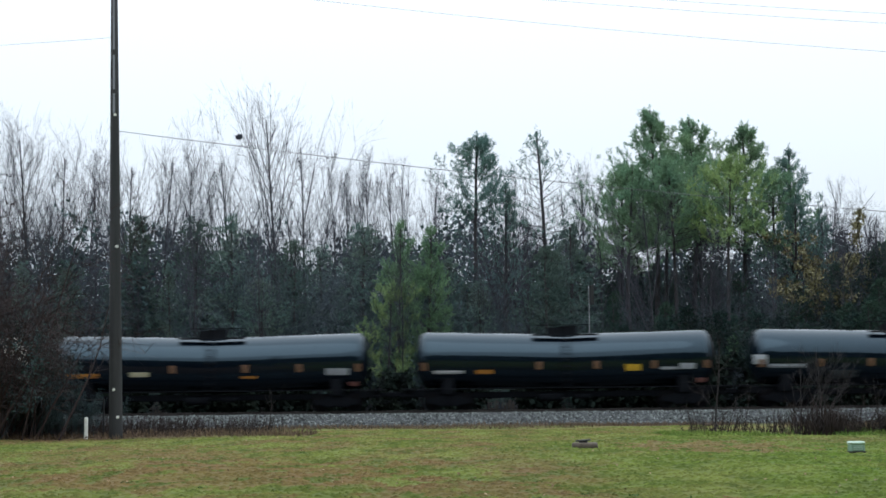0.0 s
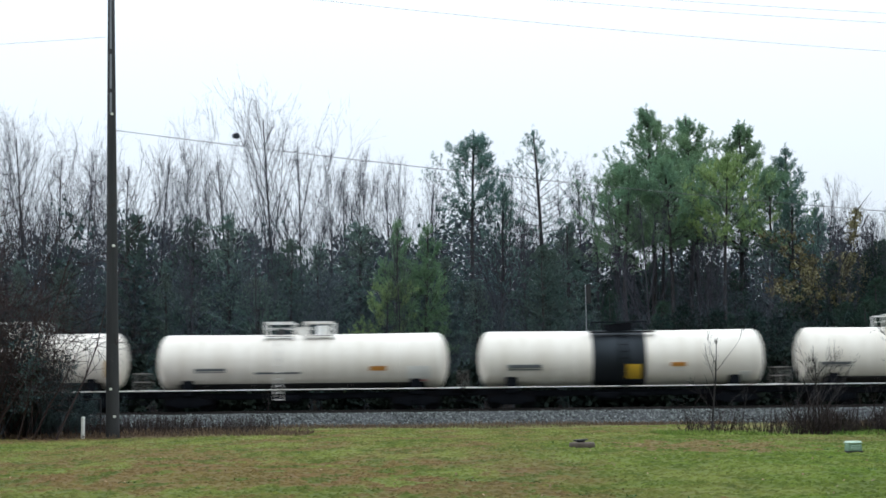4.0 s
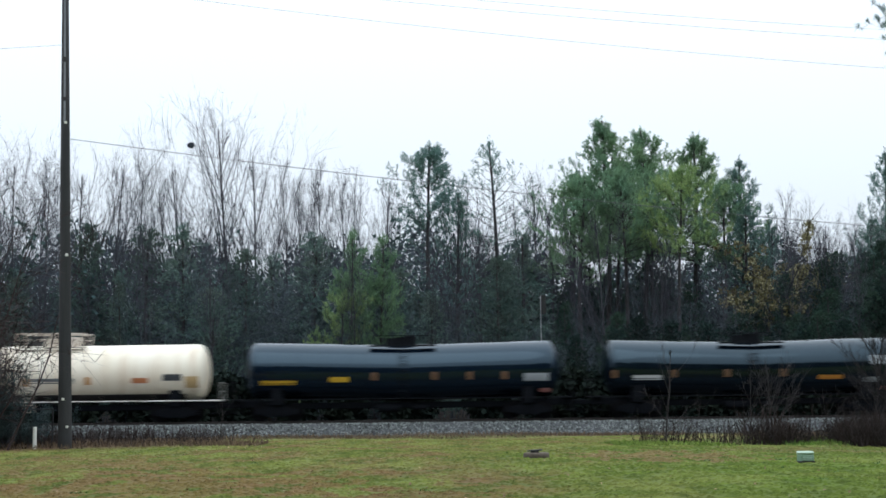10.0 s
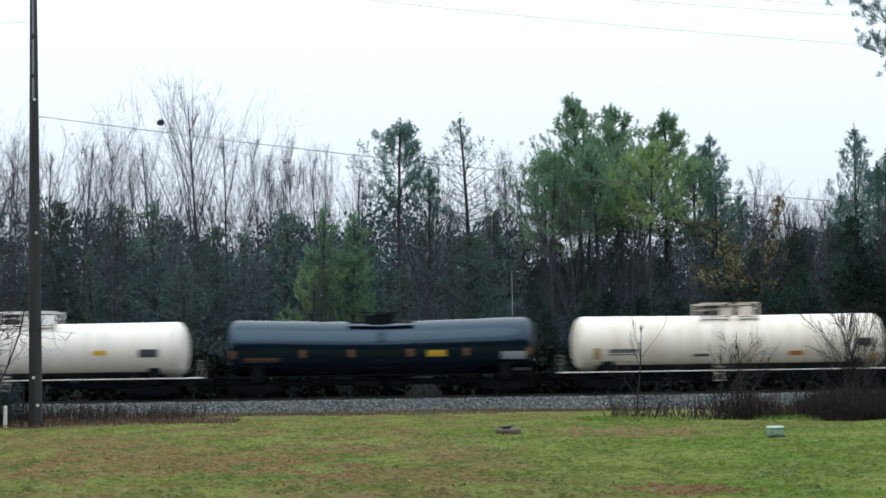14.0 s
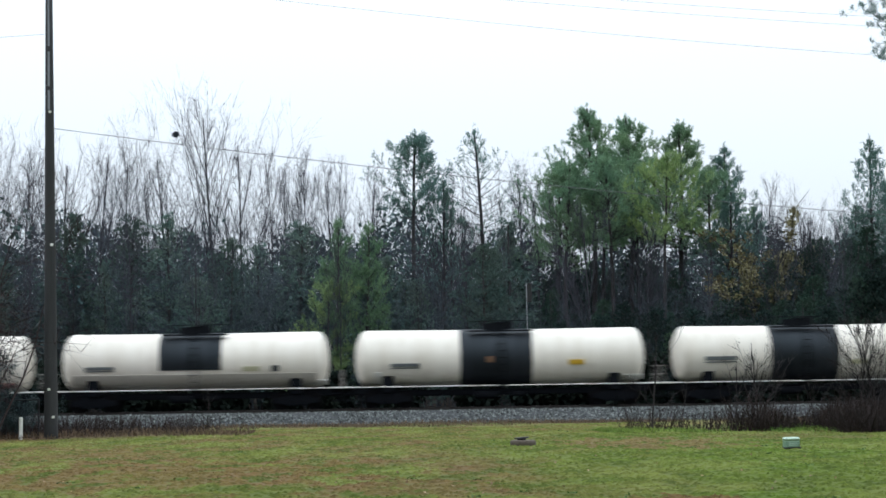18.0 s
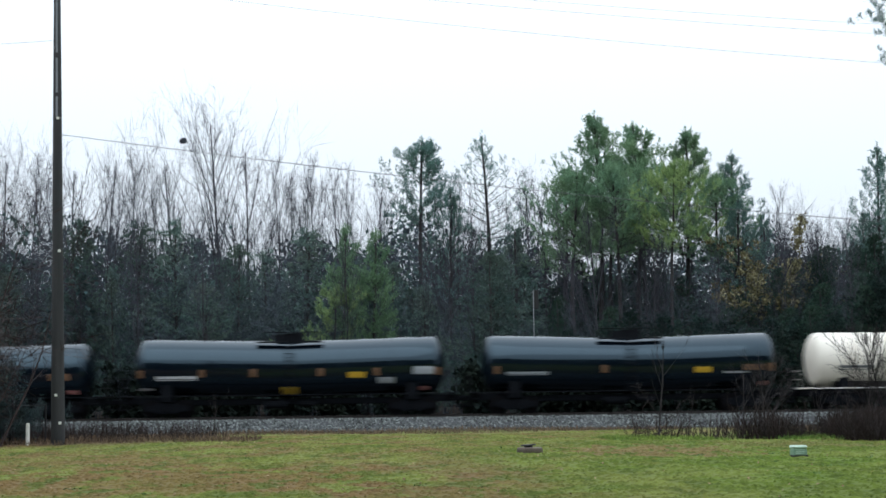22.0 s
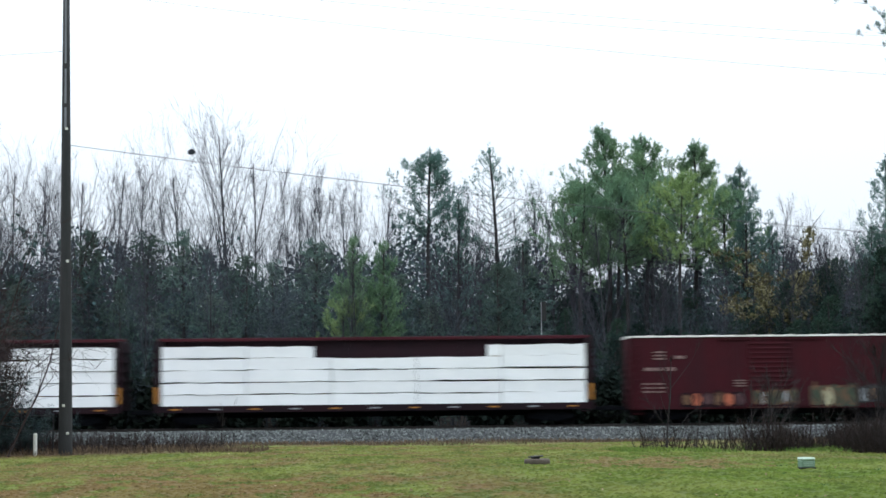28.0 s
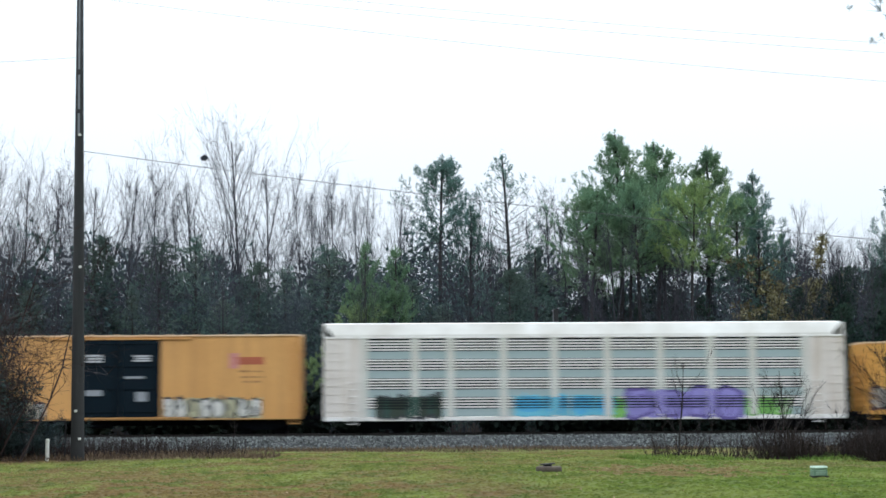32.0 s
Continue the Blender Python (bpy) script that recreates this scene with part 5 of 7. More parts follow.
    blob_row(root, half - 5.6, half - 1.9, 1.0, 2.5, -wide - 0.037, ("d_grey", "d_green", "g_pale", "d_slate"), 3, 7, base="d_slate")
    blob_row(root, -half + 3.2, -half + 6.5, 1.0, 1.9, -wide - 0.037, ("g_white", "d_brown", "g_pale"), 4, 6, base="g_pale")
    blob_row(root, -0.9, 1.5, 1.1, 1.9, -wide - 0.1, ("d_grey", "black_door", "d_green", "d_slate"), 5, 5)
    root, half, wide = box_car("rust-orange boxcar with a black door and blue graffiti", -497.73, -481.74, "orange_box", 4.62, 0.8, (0.40, 0.6), ribs=16,
                               bars=((0.14, 3.75, 1.0, 0.5, "g_brown"), (0.28, 3.1, 2.6, 0.4, "d_dark"), (0.2, 3.9, 1.4, 0.12, "d_dark"), (0.37, 2.7, 0.7, 0.36, "g_white"), (0.04, 3.0, 0.8, 1.6, "g_brown"), (0.75, 4.1, 4.0, 0.1, "g_brown"), (0.84, 3.0, 0.5, 0.2, "g_brown")))
    blob_row(root, -half + 3.3, -half + 6.4, 0.85, 2.0, -wide - 0.037, ("g_cyan", "d_navy", "g_cyan", "g_blue"), 6, 4)
    blob_row(root, -half + 0.8, -half + 3.3, 0.85, 2.3, -wide - 0.037, ("g_lime", "d_green", "g_lime", "g_pale"), 7, 3)
    blob_row(root, 1.7, half - 1.0, 0.85, 2.3, -wide - 0.037, ("g_white", "d_slate", "g_pale", "g_white", "d_grey"), 8, 9, base="g_white")
    root, half, wide = box_car("maroon boxcar with a ribbed door and patchy graffiti", -514.02, -498.79, "maroon_box", 4.68, 0.78, (0.41, 0.57), door_paint="maroon_box", ribs=14,
                               bars=((0.1, 3.6, 0.6, 0.5, "d_brown"), (0.1, 2.9, 1.6, 0.22, "d_brown"), (0.17, 3.5, 0.5, 0.16, "d_brown"), (0.08, 1.9, 1.2, 0.6, "d_brown"), (0.38, 2.1, 0.6, 0.4, "d_grey")))
    blob_row(root, -half + 2.6, -half + 6.0, 0.8, 1.7, -wide - 0.037, ("d_brown", "maroon_dark", "d_rust", "g_brown"), 9, 6)
    blob_row(root, -1.2, 1.2, 0.95, 1.8, -wide - 0.1, ("g_olive", "d_brown", "d_grey", "g_olive"), 10, 6)
    blob_row(root, 1.9, 4.4, 0.8, 2.1, -wide - 0.037, ("g_olive", "d_brown", "g_pale", "g_olive"), 11, 4, base="g_olive")
    blob_row(root, 4.5, half - 0.5, 1.0, 2.0, -wide - 0.037, ("d_grey", "d_dark", "d_brown", "d_dark"), 12, 5)
    centre_beam("centre beam flat car stacked with white wrapped lumber", -539.13, -516.03, 4.77, 0.98, 4, 0.345, 0.225, 21)
    centre_beam("centre beam flat car with a stepped load of white bundles", -563.52, -540.87, 4.77, 0.98, 4, 0.345, 0.235, 22)
    root, half, wide = box_car("yellow boxcar with white block graffiti along its side", -580.82, -564.92, "pale_yellow_box", 4.70, 0.85, (0.41, 0.6), roof="roof_cream", ribs=16,
                               bars=((0.1, 3.8, 1.3, 0.14, "d_dark"), (0.15, 3.3, 2.0, 0.14, "d_dark"), (0.2, 3.7, 0.6, 0.12, "d_dark"), (0.25, 3.3, 0.4, 0.26, "d_dark"), (0.32, 3.3, 0.4, 0.26, "d_dark"), (0.38, 3.3, 0.4, 0.26, "d_dark"), (0.84, 3.6, 0.8, 0.34, "g_white"), (0.77, 3.6, 0.4, 0.2, "d_brown"), (0.91, 3.6, 0.4, 0.2, "d_brown"), (0.74, 2.9, 0.3, 0.4, "d_brown"), (0.96, 3.6, 0.3, 0.2, "d_brown")),
                               door_bars=((0.44, 2.8, 0.7, 0.12, "d_white"), (0.5, 2.0, 1.0, 0.1, "d_grey")))
    blob_row(root, -half + 0.1, -1.4, 0.9, 2.5, -wide - 0.037, ("g_white", "g_brown", "g_white", "g_white", "g_white", "d_red"), 13, 7)
    blob_row(root, 1.7, half - 0.05, 0.9, 2.5, -wide - 0.037, ("g_white", "g_brown", "g_white", "g_pale", "g_white"), 14, 6)
    blob_row(root, -0.9, 1.1, 1.0, 2.3, -wide - 0.1, ("d_grey", "black_door", "d_green"), 27, 3)
    for x, w, c in ((-6.6, 0.7, "g_orange"), (-2.2, 0.6, "d_red"), (4.6, 1.5, "d_red"), (6.6, 0.6, "g_orange"), (2.6, 1.0, "g_orange")):
        sign_bar(root, x, 0.99, w, 0.16, -wide - 0.05, c)
    root, half, wide, slats, posts = auto_rack("long white auto rack car with slatted sides and graffiti", -609.57, -582.0, 5.82, 0.64)
    blob_row(root, -half + 2.7, -half + 6.2, 0.7, 2.1, -wide, ("g_olive", "d_dark", "d_green", "g_olive"), 15, 9, strips=slats)
    blob_row(root, -half + 10.0, -half + 12.9, 0.8, 2.05, -wide, ("g_blue", "g_cyan", "g_blue", "g_blue"), 16, 2, strips=slats)
    blob_row(root, -half + 13.0, -half + 15.5, 0.8, 2.0, -wide, ("g_blue", "g_cyan", "g_blue"), 26, 2, strips=slats)
    blob_row(root, -half + 15.8, -half + 22.2, 0.62, 2.35, -wide, ("g_purple", "d_violet", "g_purple", "g_purple"), 17, 4, strips=slats, base="g_purple")
    blob_row(root, -half + 15.2, -half + 16.0, 0.7, 1.9, -wide, ("g_green", "g_green", "g_green"), 28, 1, strips=slats)
    for x, low, high, c in ((posts[1], 0.9, 1.9, "d_green"), (posts[4], 0.92, 1.85, "g_cyan"), (posts[6], 0.9, 2.22, "g_purple"), (posts[7], 0.9, 2.24, "g_purple")):
        part("graffiti", box(bmesh.new(), x - 0.18, x + 0.18, -wide - 0.056, -wide - 0.051, low, high), c, root)
    blob_row(root, -half + 22.2, -half + 24.6, 0.8, 1.85, -wide, ("g_green", "g_green", "g_green", "g_white"), 18, 3, strips=slats)
    root, half, wide = box_car("tall yellow boxcar with black doors and red lettering bars", -630.1, -610.83, "yellow_box", 5.27, 0.8, (0.405, 0.62), roof="roof_cream", plugs=2,
                               bars=((0.86, 3.85, 1.6, 0.4, "d_rust"), (0.87, 3.3, 1.4, 0.1, "d_brown"), (0.87, 3.0, 1.2, 0.1, "d_brown"), (0.87, 2.75, 1.0, 0.1, "d_brown"), (0.82, 3.85, 0.5, 0.8, "d_pink")),
                               door_bars=((0.44, 4.0, 0.9, 0.5, "d_white"), (0.57, 4.0, 0.9, 0.4, "d_white"), (0.55, 3.0, 1.0, 0.12, "d_grey"), (0.44, 2.2, 0.9, 0.3, "d_grey"), (0.57, 2.0, 0.6, 0.5, "d_grey")))
    blob_row(root, half - 7.2, half - 2.0, 0.75, 2.0, -wide - 0.002, ("g_white", "d_dark", "g_white", "g_pale"), 19, 8, base="g_pale")
    blob_row(root, -half + 1.0, -half + 6.0, 0.75, 1.9, -wide - 0.002, ("g_white", "g_brown", "g_pale"), 20, 7)


build_train()


def travelled(t):
    """How far the train has rolled, in metres."""
    u = t / 32
    return 577.4345 * u ** 1 + 16.2280 * u ** 2 + 39.0668 * u ** 3 - 44.5996 * u ** 4 + 17.0172 * u ** 5


def motions():
    for car in CARS:
        x0 = car.location.x
        walk(car, [(t, Matrix.Translation((x0 + travelled(t), TRACK_Y, RAIL))) for t in range(0, 33, 2)])
# ---- trees and brush ----
def grow(rng, start, way, length, r, steps, wander, lift, out, sides=None):
    """One limb: appends its segments to out; returns the points and directions along it."""
    p, d, pts = np.array(start, float), unit(np.array(way, float)), []
    step = length / steps
    for i in range(steps):
        d = unit(d + rng.normal(size=3) * wander + np.array([0, 0, lift]))
        q = p + d * step
        r0, r1 = r * (1 - i / steps * 0.75), r * (1 - (i + 1) / steps * 0.75)
        out.append((*p, *q, r0, r1))
        pts.append((q, d, r1))
        p = q
    return pts


def along(pts, f):
    """The point and radius at a share f of a limb that grow() made."""
    u = f * len(pts) - 1
    i = int(min(max(u, 0), len(pts) - 2))
    w = min(max(u - i, 0), 1)
    return pts[i][0] * (1 - w) + pts[i + 1][0] * w, pts[i][2] * (1 - w) + pts[i + 1][2] * w


def bare_parts(seed, tall, clear, limbs, angle, reach, twigs=1.0, thick=0.0066, least=0.0105, forked=0.0, subs=1.0):
    """Trunk segments, limb segments and fine twigs (start, direction, length) of a leafless tree.
    Limbs leave the trunk at about angle degrees from upright, curve up and end under a domed outline;
    forked draws their starts together near the first fork."""
    rng = np.random.default_rng(seed)
    trunk, crown, fine = [], [], []
    pts = grow(rng, (0, 0, -0.3), (rng.normal() * 0.03, rng.normal() * 0.03, 1), tall * 0.97 + 0.3, tall * thick, 14, 0.02, 0.05, trunk)
    for k in range(limbs):
        g = ((k + rng.random()) / limbs) ** (1 + forked)
        p, r = along(pts, clear + (0.95 - clear) * g)
        a, tilt = k * 2.4 + rng.normal() * 0.5, radians(angle * rng.uniform(0.55, 1.15) * (1.15 - 0.4 * g))
        way = np.array([math.cos(a) * math.sin(tilt), math.sin(a) * math.sin(tilt), math.cos(tilt)])
        ln = min(reach * tall * rng.uniform(0.6, 1.1), (tall * rng.uniform(0.86, 1.0) - p[2]) / max(0.5, math.cos(tilt))) + 0.25
        one = grow(rng, p, way, ln, max(r * 0.5, least * 2), 7, 0.035, 0.055, crown)
        for j, (q, e, s) in enumerate(one):
            if j < 1:
                continue
            for _ in range(2):
                if rng.random() > subs:
                    continue
                sub = grow(rng, q, e + rng.normal(size=3) * 0.33, ln * rng.uniform(0.14, 0.34) * (1.1 - 0.06 * j), max(s * 0.5, least), 3, 0.07, 0.05, crown)
                for q2, e2, s2 in sub:
                    for _ in range(1 + int(rng.random() < 0.6)):
                        tip = grow(rng, q2, e2 + rng.normal(size=3) * 0.3, ln * rng.uniform(0.05, 0.13) + 0.15, max(s2 * 0.6, least * 0.75), 1, 0.05, 0.05, crown)
                        for q3, e3, s3 in tip:
                            for _ in range(2):
                                if rng.random() < twigs:
                                    fine.append((*q3, *(e3 + rng.normal(size=3) * 0.3 + np.array([0, 0, 0.12])), ln * rng.uniform(0.04, 0.11) + tall * 0.008))
    return trunk, crown, fine


def ribbons(segs, seed):
    """The thinnest branches: one tapered strip for each segment, turned at random."""
    s = np.asarray(segs, float)
    side = unit(np.cross(s[:, 3:6] - s[:, 0:3], np.random.default_rng(seed).normal(size=(len(s), 3))))
    a, b = side * s[:, 6:7], side * s[:, 7:8]
    v = np.stack([s[:, 0:3] - a, s[:, 0:3] + a, s[:, 3:6] + b, s[:, 3:6] - b], 1)
    return v.reshape(-1, 3), np.arange(4)[None] + 4 * np.arange(len(s))[:, None]


def twig_blades(fine, width, seed):
    t = np.array(fine)
    rng = np.random.default_rng(seed)
    side = unit(np.cross(unit(t[:, 3:6]), rng.normal(size=(len(t), 3)))) * width
    d = unit(t[:, 3:6]) * t[:, 6:7]
    v = np.stack([t[:, 0:3] - side, t[:, 0:3] + side, t[:, 0:3] + d + side * 0.3, t[:, 0:3] + d - side * 0.3], 1)
    return v.reshape(-1, 3), np.arange(4)[None] + 4 * np.arange(len(t))[:, None]


def trunk_tube(segs, k):
    """One closed, tapered tube through the segments of a trunk."""
    s = np.asarray(segs, float)
    p, r = np.concatenate([s[:1, 0:3], s[:, 3:6]]), np.concatenate([s[:1, 6], s[:, 7]])
    ang = np.arange(k) * 2 * np.pi / k
    d = unit(np.gradient(p, axis=0))
    a = unit(np.cross(d, [[0, 1.0, 0.01]]))
    b = np.cross(d, a)
    v = p[:, None] + r[:, None, None] * (a[:, None] * np.cos(ang)[None, :, None] + b[:, None] * np.sin(ang)[None, :, None])
    i, j = np.meshgrid(np.arange(len(p) - 1), np.arange(k), indexing="ij")
    f = np.stack([i * k + j, i * k + (j + 1) % k, (i + 1) * k + (j + 1) % k, (i + 1) * k + j], 2).reshape(-1, 4)
    return v.reshape(-1, 3), f


def tree_thing(name, label, trunk, crown, bark, leaf_pieces, leaf_mats, group="trees beyond the track", category="tree"):
    root = tagged(new(name), label, category, group)
    tv, tf = trunk_tube(trunk, 8)
    part("trunk", raw_mesh("trunk", [(tv, tf, 0)], [bark], True), bark, root)
    part("crown", raw_mesh("crown", leaf_pieces, leaf_mats), bark, root)
    return root


def bare_tree(seed, label, bark, twig, tall=18, clear=0.35, limbs=20, angle=26, reach=0.4, twigs=1.0, thick=0.0066, forked=0.0, subs=0.9):
    trunk, crown, fine = bare_parts(seed, tall, clear, limbs, angle, reach, twigs, thick, forked=forked, subs=subs)
    stout = [s for s in crown if s[6] > 0.016]
    thin = [s for s in crown if s[6] <= 0.016]
    return tree_thing("bare_tree", label, trunk, crown, bark, [(*tubes(stout, 3), 0), (*ribbons(thin, seed), 1), (*twig_blades(fine, 0.0065, seed), 1)], [bark, twig])


def brushes(rng, spots, ways, per, axis, length, width):
    """Needle tufts: each a short upright shoot with needles all round it, like a bottle brush."""
    c, w = np.repeat(np.array(spots), per, axis=0), np.repeat(unit(np.array(ways)), per, axis=0)
    c = c + w * axis * rng.random((len(c), 1)) + rng.normal(size=c.shape) * 0.02
    return blades(c, unit(w * 0.75 + rng.normal(size=w.shape) * 0.62), length, width, rng)


def sprays(rng, spots, ways, per, length, width, loose=0.7, up=0.25):
    """Bundles of needles or leaf sprays that fan out from each spot along its way."""
    c, w = np.repeat(np.array(spots), per, axis=0), np.repeat(unit(np.array(ways)), per, axis=0)
    c = c + rng.normal(size=c.shape) * length * 0.14
    return blades(c, unit(w + rng.normal(size=w.shape) * loose + np.array([0, 0, up])), length, width, rng)


def pine_tree(seed, label, leaf, tall=20, clear=0.5, limbs=40, spread=0.13, dense=1.0, name="pine_tree", taper=1.5, axis=0.34, needle=0.25, per=11, width=0.024, shoots=4, rise=0.15):
    """A pine: bare lower trunk, uneven limbs, needles in separate upright tufts on the side shoots.
    taper sets how fast the crown narrows to its tip."""
    rng = np.random.default_rng(seed)
    trunk, wood, spots, ways = [], [], [], []
    pts = grow(rng, (0, 0, -0.3), (0, 0, 1), tall + 0.2, tall * 0.0115, 16, 0.02, 0.05, trunk)
    up = np.array([0, 0, 1.0])
    for k in range(limbs):
        g = ((k + rng.random()) / limbs) ** 1.12
        p, r = along(pts, clear + (0.97 - clear) * g)
        a = k * 2.4 + rng.normal() * 0.5
        full = min(1.0, (1.03 - g) * taper) * min(1.0, 0.55 + 2.2 * g)
        ln = spread * tall * full * rng.uniform(0.5, 1.2) + 0.2
        one = grow(rng, p, (math.cos(a), math.sin(a), rise + 0.75 * g + rng.normal() * 0.12), ln, max(r * 0.3, 0.016), 5, 0.08, 0.06, wood)
        for j, (q, e, s) in enumerate(one):
            if j < (1 if ln > 1.0 else 0):
                continue
            for _ in range(shoots if ln > 0.8 else 1):
                if rng.random() > dense:
                    continue
                sub = grow(rng, q, e + rng.normal(size=3) * 0.6 + up * 0.25, ln * rng.uniform(0.08, 0.24) + 0.15, 0.011, 2, 0.15, 0.16, wood)
                for i, (q2, e2, s2) in enumerate(sub):
                    if i or rng.random() < 0.55:
                        spots.append(q2)
                        ways.append(e2 * 0.5 + up * 0.6 + rng.normal(size=3) * 0.18)
        spots.append(one[-1][0])
        ways.append(one[-1][1] * 0.5 + up * 0.6)
    for k in range(9):
        p, r = along(pts, clear * rng.uniform(0.55, 1.0))
        a = rng.uniform(0, math.tau)
        grow(rng, p, (math.cos(a), math.sin(a), rng.uniform(-0.1, 0.3)), spread * tall * rng.uniform(0.3, 0.9), 0.018, 4, 0.15, 0.02, wood)
    for f in (0.97, 1.0):
        spots.append(along(pts, f)[0])
        ways.append(up)
    stout = [s for s in wood if s[6] > 0.0125]
    thin = [s for s in wood if s[6] <= 0.0125]
    nv, nf = brushes(rng, spots, ways, per, axis, needle, width)
    return tree_thing(name, label, trunk, wood, "pine_bark", [(*tubes(stout, 3), 0), (*ribbons(thin, seed), 0), (nv, nf, 1)], ["pine_bark", leaf])


def cedar_tree(seed, label, leaf, tall=10, wide=0.24, limbs=130, name="cedar_tree", ragged=0.35, skirt=0.04, spray=0.24, rows=8, blunt=0.8):
    """A dark evergreen: many short limbs, each feathered with fine sprays from near the trunk to its tip."""
    rng = np.random.default_rng(seed)
    trunk, wood, spots, ways = [], [], [], []
    grow(rng, (0, 0, -0.2), (0, 0, 1), tall, tall * 0.012, 10, 0.02, 0.05, trunk)
    for k in range(limbs):
        f = skirt + (0.99 - skirt) * (k + rng.random()) / limbs
        a = k * 2.4 + rng.normal() * 0.4
        ln = max(0.2, wide * tall * (1 - f) ** blunt * rng.uniform(1 - ragged, 1 + ragged * 0.6))
        one = grow(rng, (0, 0, tall * f), (math.cos(a), math.sin(a), 0.3 + 0.5 * f), ln, 0.02, 4, 0.1, 0.02, wood)
        for _ in range(int(rows * (0.5 + ln / (wide * tall)))):
            u = 1 - rng.random() ** 1.4 * 0.8
            q, r = along(one, u)
            spots.append(q + rng.normal(size=3) * np.array([0.13, 0.13, 0.09]) * (0.6 + 0.5 * ln))
            ways.append(one[-1][1] + rng.normal(size=3) * 0.6 + np.array([0, 0, 0.15]))
    nv, nf = sprays(rng, spots, ways, 6, spray, spray * 0.11, 0.7, 0.0)
    wv, wf = ribbons(wood, seed)
    return tree_thing(name, label, trunk, wood, "pine_bark", [(wv, wf, 0), (nv, nf, 1)], ["pine_bark", leaf])


def bush_mesh(seed, tall, stems, spread, leaf=None, leaves=0, twigs=1.0, r=0.018, lean=0.35, leaf_from=0.0, stems_apart=None):
    """A many-stemmed leafless bush, with some leaves if asked for."""
    rng = np.random.default_rng(seed)
    wood, spots, fine = [], [], []
    for k in range(stems):
        a = rng.uniform(0, math.tau)
        ln = tall * rng.uniform(0.5, 1.1)
        base = (spread * 0.35 * rng.normal(), spread * 0.35 * rng.normal(), -0.1)
        main = grow(rng, base, (lean * math.cos(a), lean * math.sin(a), 1), ln, r * rng.uniform(0.7, 1.6), 6, 0.12, 0.02, wood)
        if stems_apart is not None:
            stems_apart.append(wood[-6:])
            del wood[-6:]
        for j, (q, e, s) in enumerate(main):
            if j < 1:
                continue
            for _ in range(3):
                sub = grow(rng, q, e + rng.normal(size=3) * 0.7, ln * rng.uniform(0.12, 0.32), max(s * 0.6, r * 0.35), 3, 0.2, 0.03, wood)
                for q2, e2, s2 in sub:
                    for _ in range(3):
                        if rng.random() < twigs:
                            fine.append((*q2, *(e2 + rng.normal(size=3) * 0.8), ln * rng.uniform(0.06, 0.2)))
                    spots.append(q2)
    stout = [s for s in wood if s[6] > r * 0.62]
    thin = [s for s in wood if s[6] <= r * 0.62]
    pieces = [(*tubes(stout, 3), 0), (*ribbons(thin, seed), 0), (*twig_blades(fine, r * 0.38, seed), 0)]
    if leaves:
        spots = np.array(spots)
        spots = spots[spots[:, 2] > leaf_from * tall]
        c = spots[rng.integers(0, len(spots), leaves)] + rng.normal(size=(leaves, 3)) * 0.14
        lv, lf = blades(c, unit(rng.normal(size=(leaves, 3))), leaf[1], leaf[1] * 0.32, rng)
        pieces.append((lv, lf, 1))
    return pieces


def bush(seed, label, twig, name="bush", group="underwood beyond the track", leaf=None, **kw):
    mats = [twig] + ([leaf[0]] if leaf else [])
    if name != "thicket":
        return tagged(new(name, raw_mesh(name, bush_mesh(seed, leaf=leaf, **kw), mats)), label, "shrub", group)
    stems = []
    pieces = bush_mesh(seed, leaf=leaf, stems_apart=stems, **kw)
    root = tagged(new(name), label, "shrub", group)
    for segs in stems:
        part("stem", raw_mesh("stem", [(*trunk_tube(segs, 5), 0)], mats[:1], True), twig, root)
    brushwood = part("brushwood", raw_mesh("brushwood", pieces, mats), twig, root)
    brushwood["kind"] = "stuff"
    return root


def place(thing, x, y, scale=1.0, turn=0.0, lean=0.0, tall=None):
    z = float(height(np.float64(x), np.float64(y)))
    thing.matrix_basis = Matrix.LocRotScale((x, y, z), Euler((lean, 0, turn)), (scale, scale, scale * (tall or 1)))


def top_of(thing):
    """The height of a tree as it was built."""
    parts = [o for o in (thing, *thing.children_recursive) if o.type == "MESH"]
    tops = []
    for o in parts:
        co = np.empty(len(o.data.vertices) * 3, np.float32)
        o.data.vertices.foreach_get("co", co)
        tops.append(np.sort(co[2::3])[-max(6, len(co) // 300)])
    return float(max(tops))


def scatter(kinds, spots, seed, wide=(0.92, 1.08)):
    """Sets a tree at each (x, y, top): the first of each kind is the tree itself, the rest are copies."""
    rng, used = random.Random(seed), set()
    for k, (x, y, top, *kind) in enumerate(spots):
        i = kind[0] if kind else rng.randrange(len(kinds))
        t, tall = kinds[i], top_of(kinds[i])
        s = (top - float(height(np.float64(x), np.float64(y)))) / tall
        ob = t if i not in used else copy_thing(t, Matrix())
        used.add(i)
        w = s * rng.uniform(*wide)
        place(ob, x, y, w, rng.uniform(0, 6.28), 0, s / w)


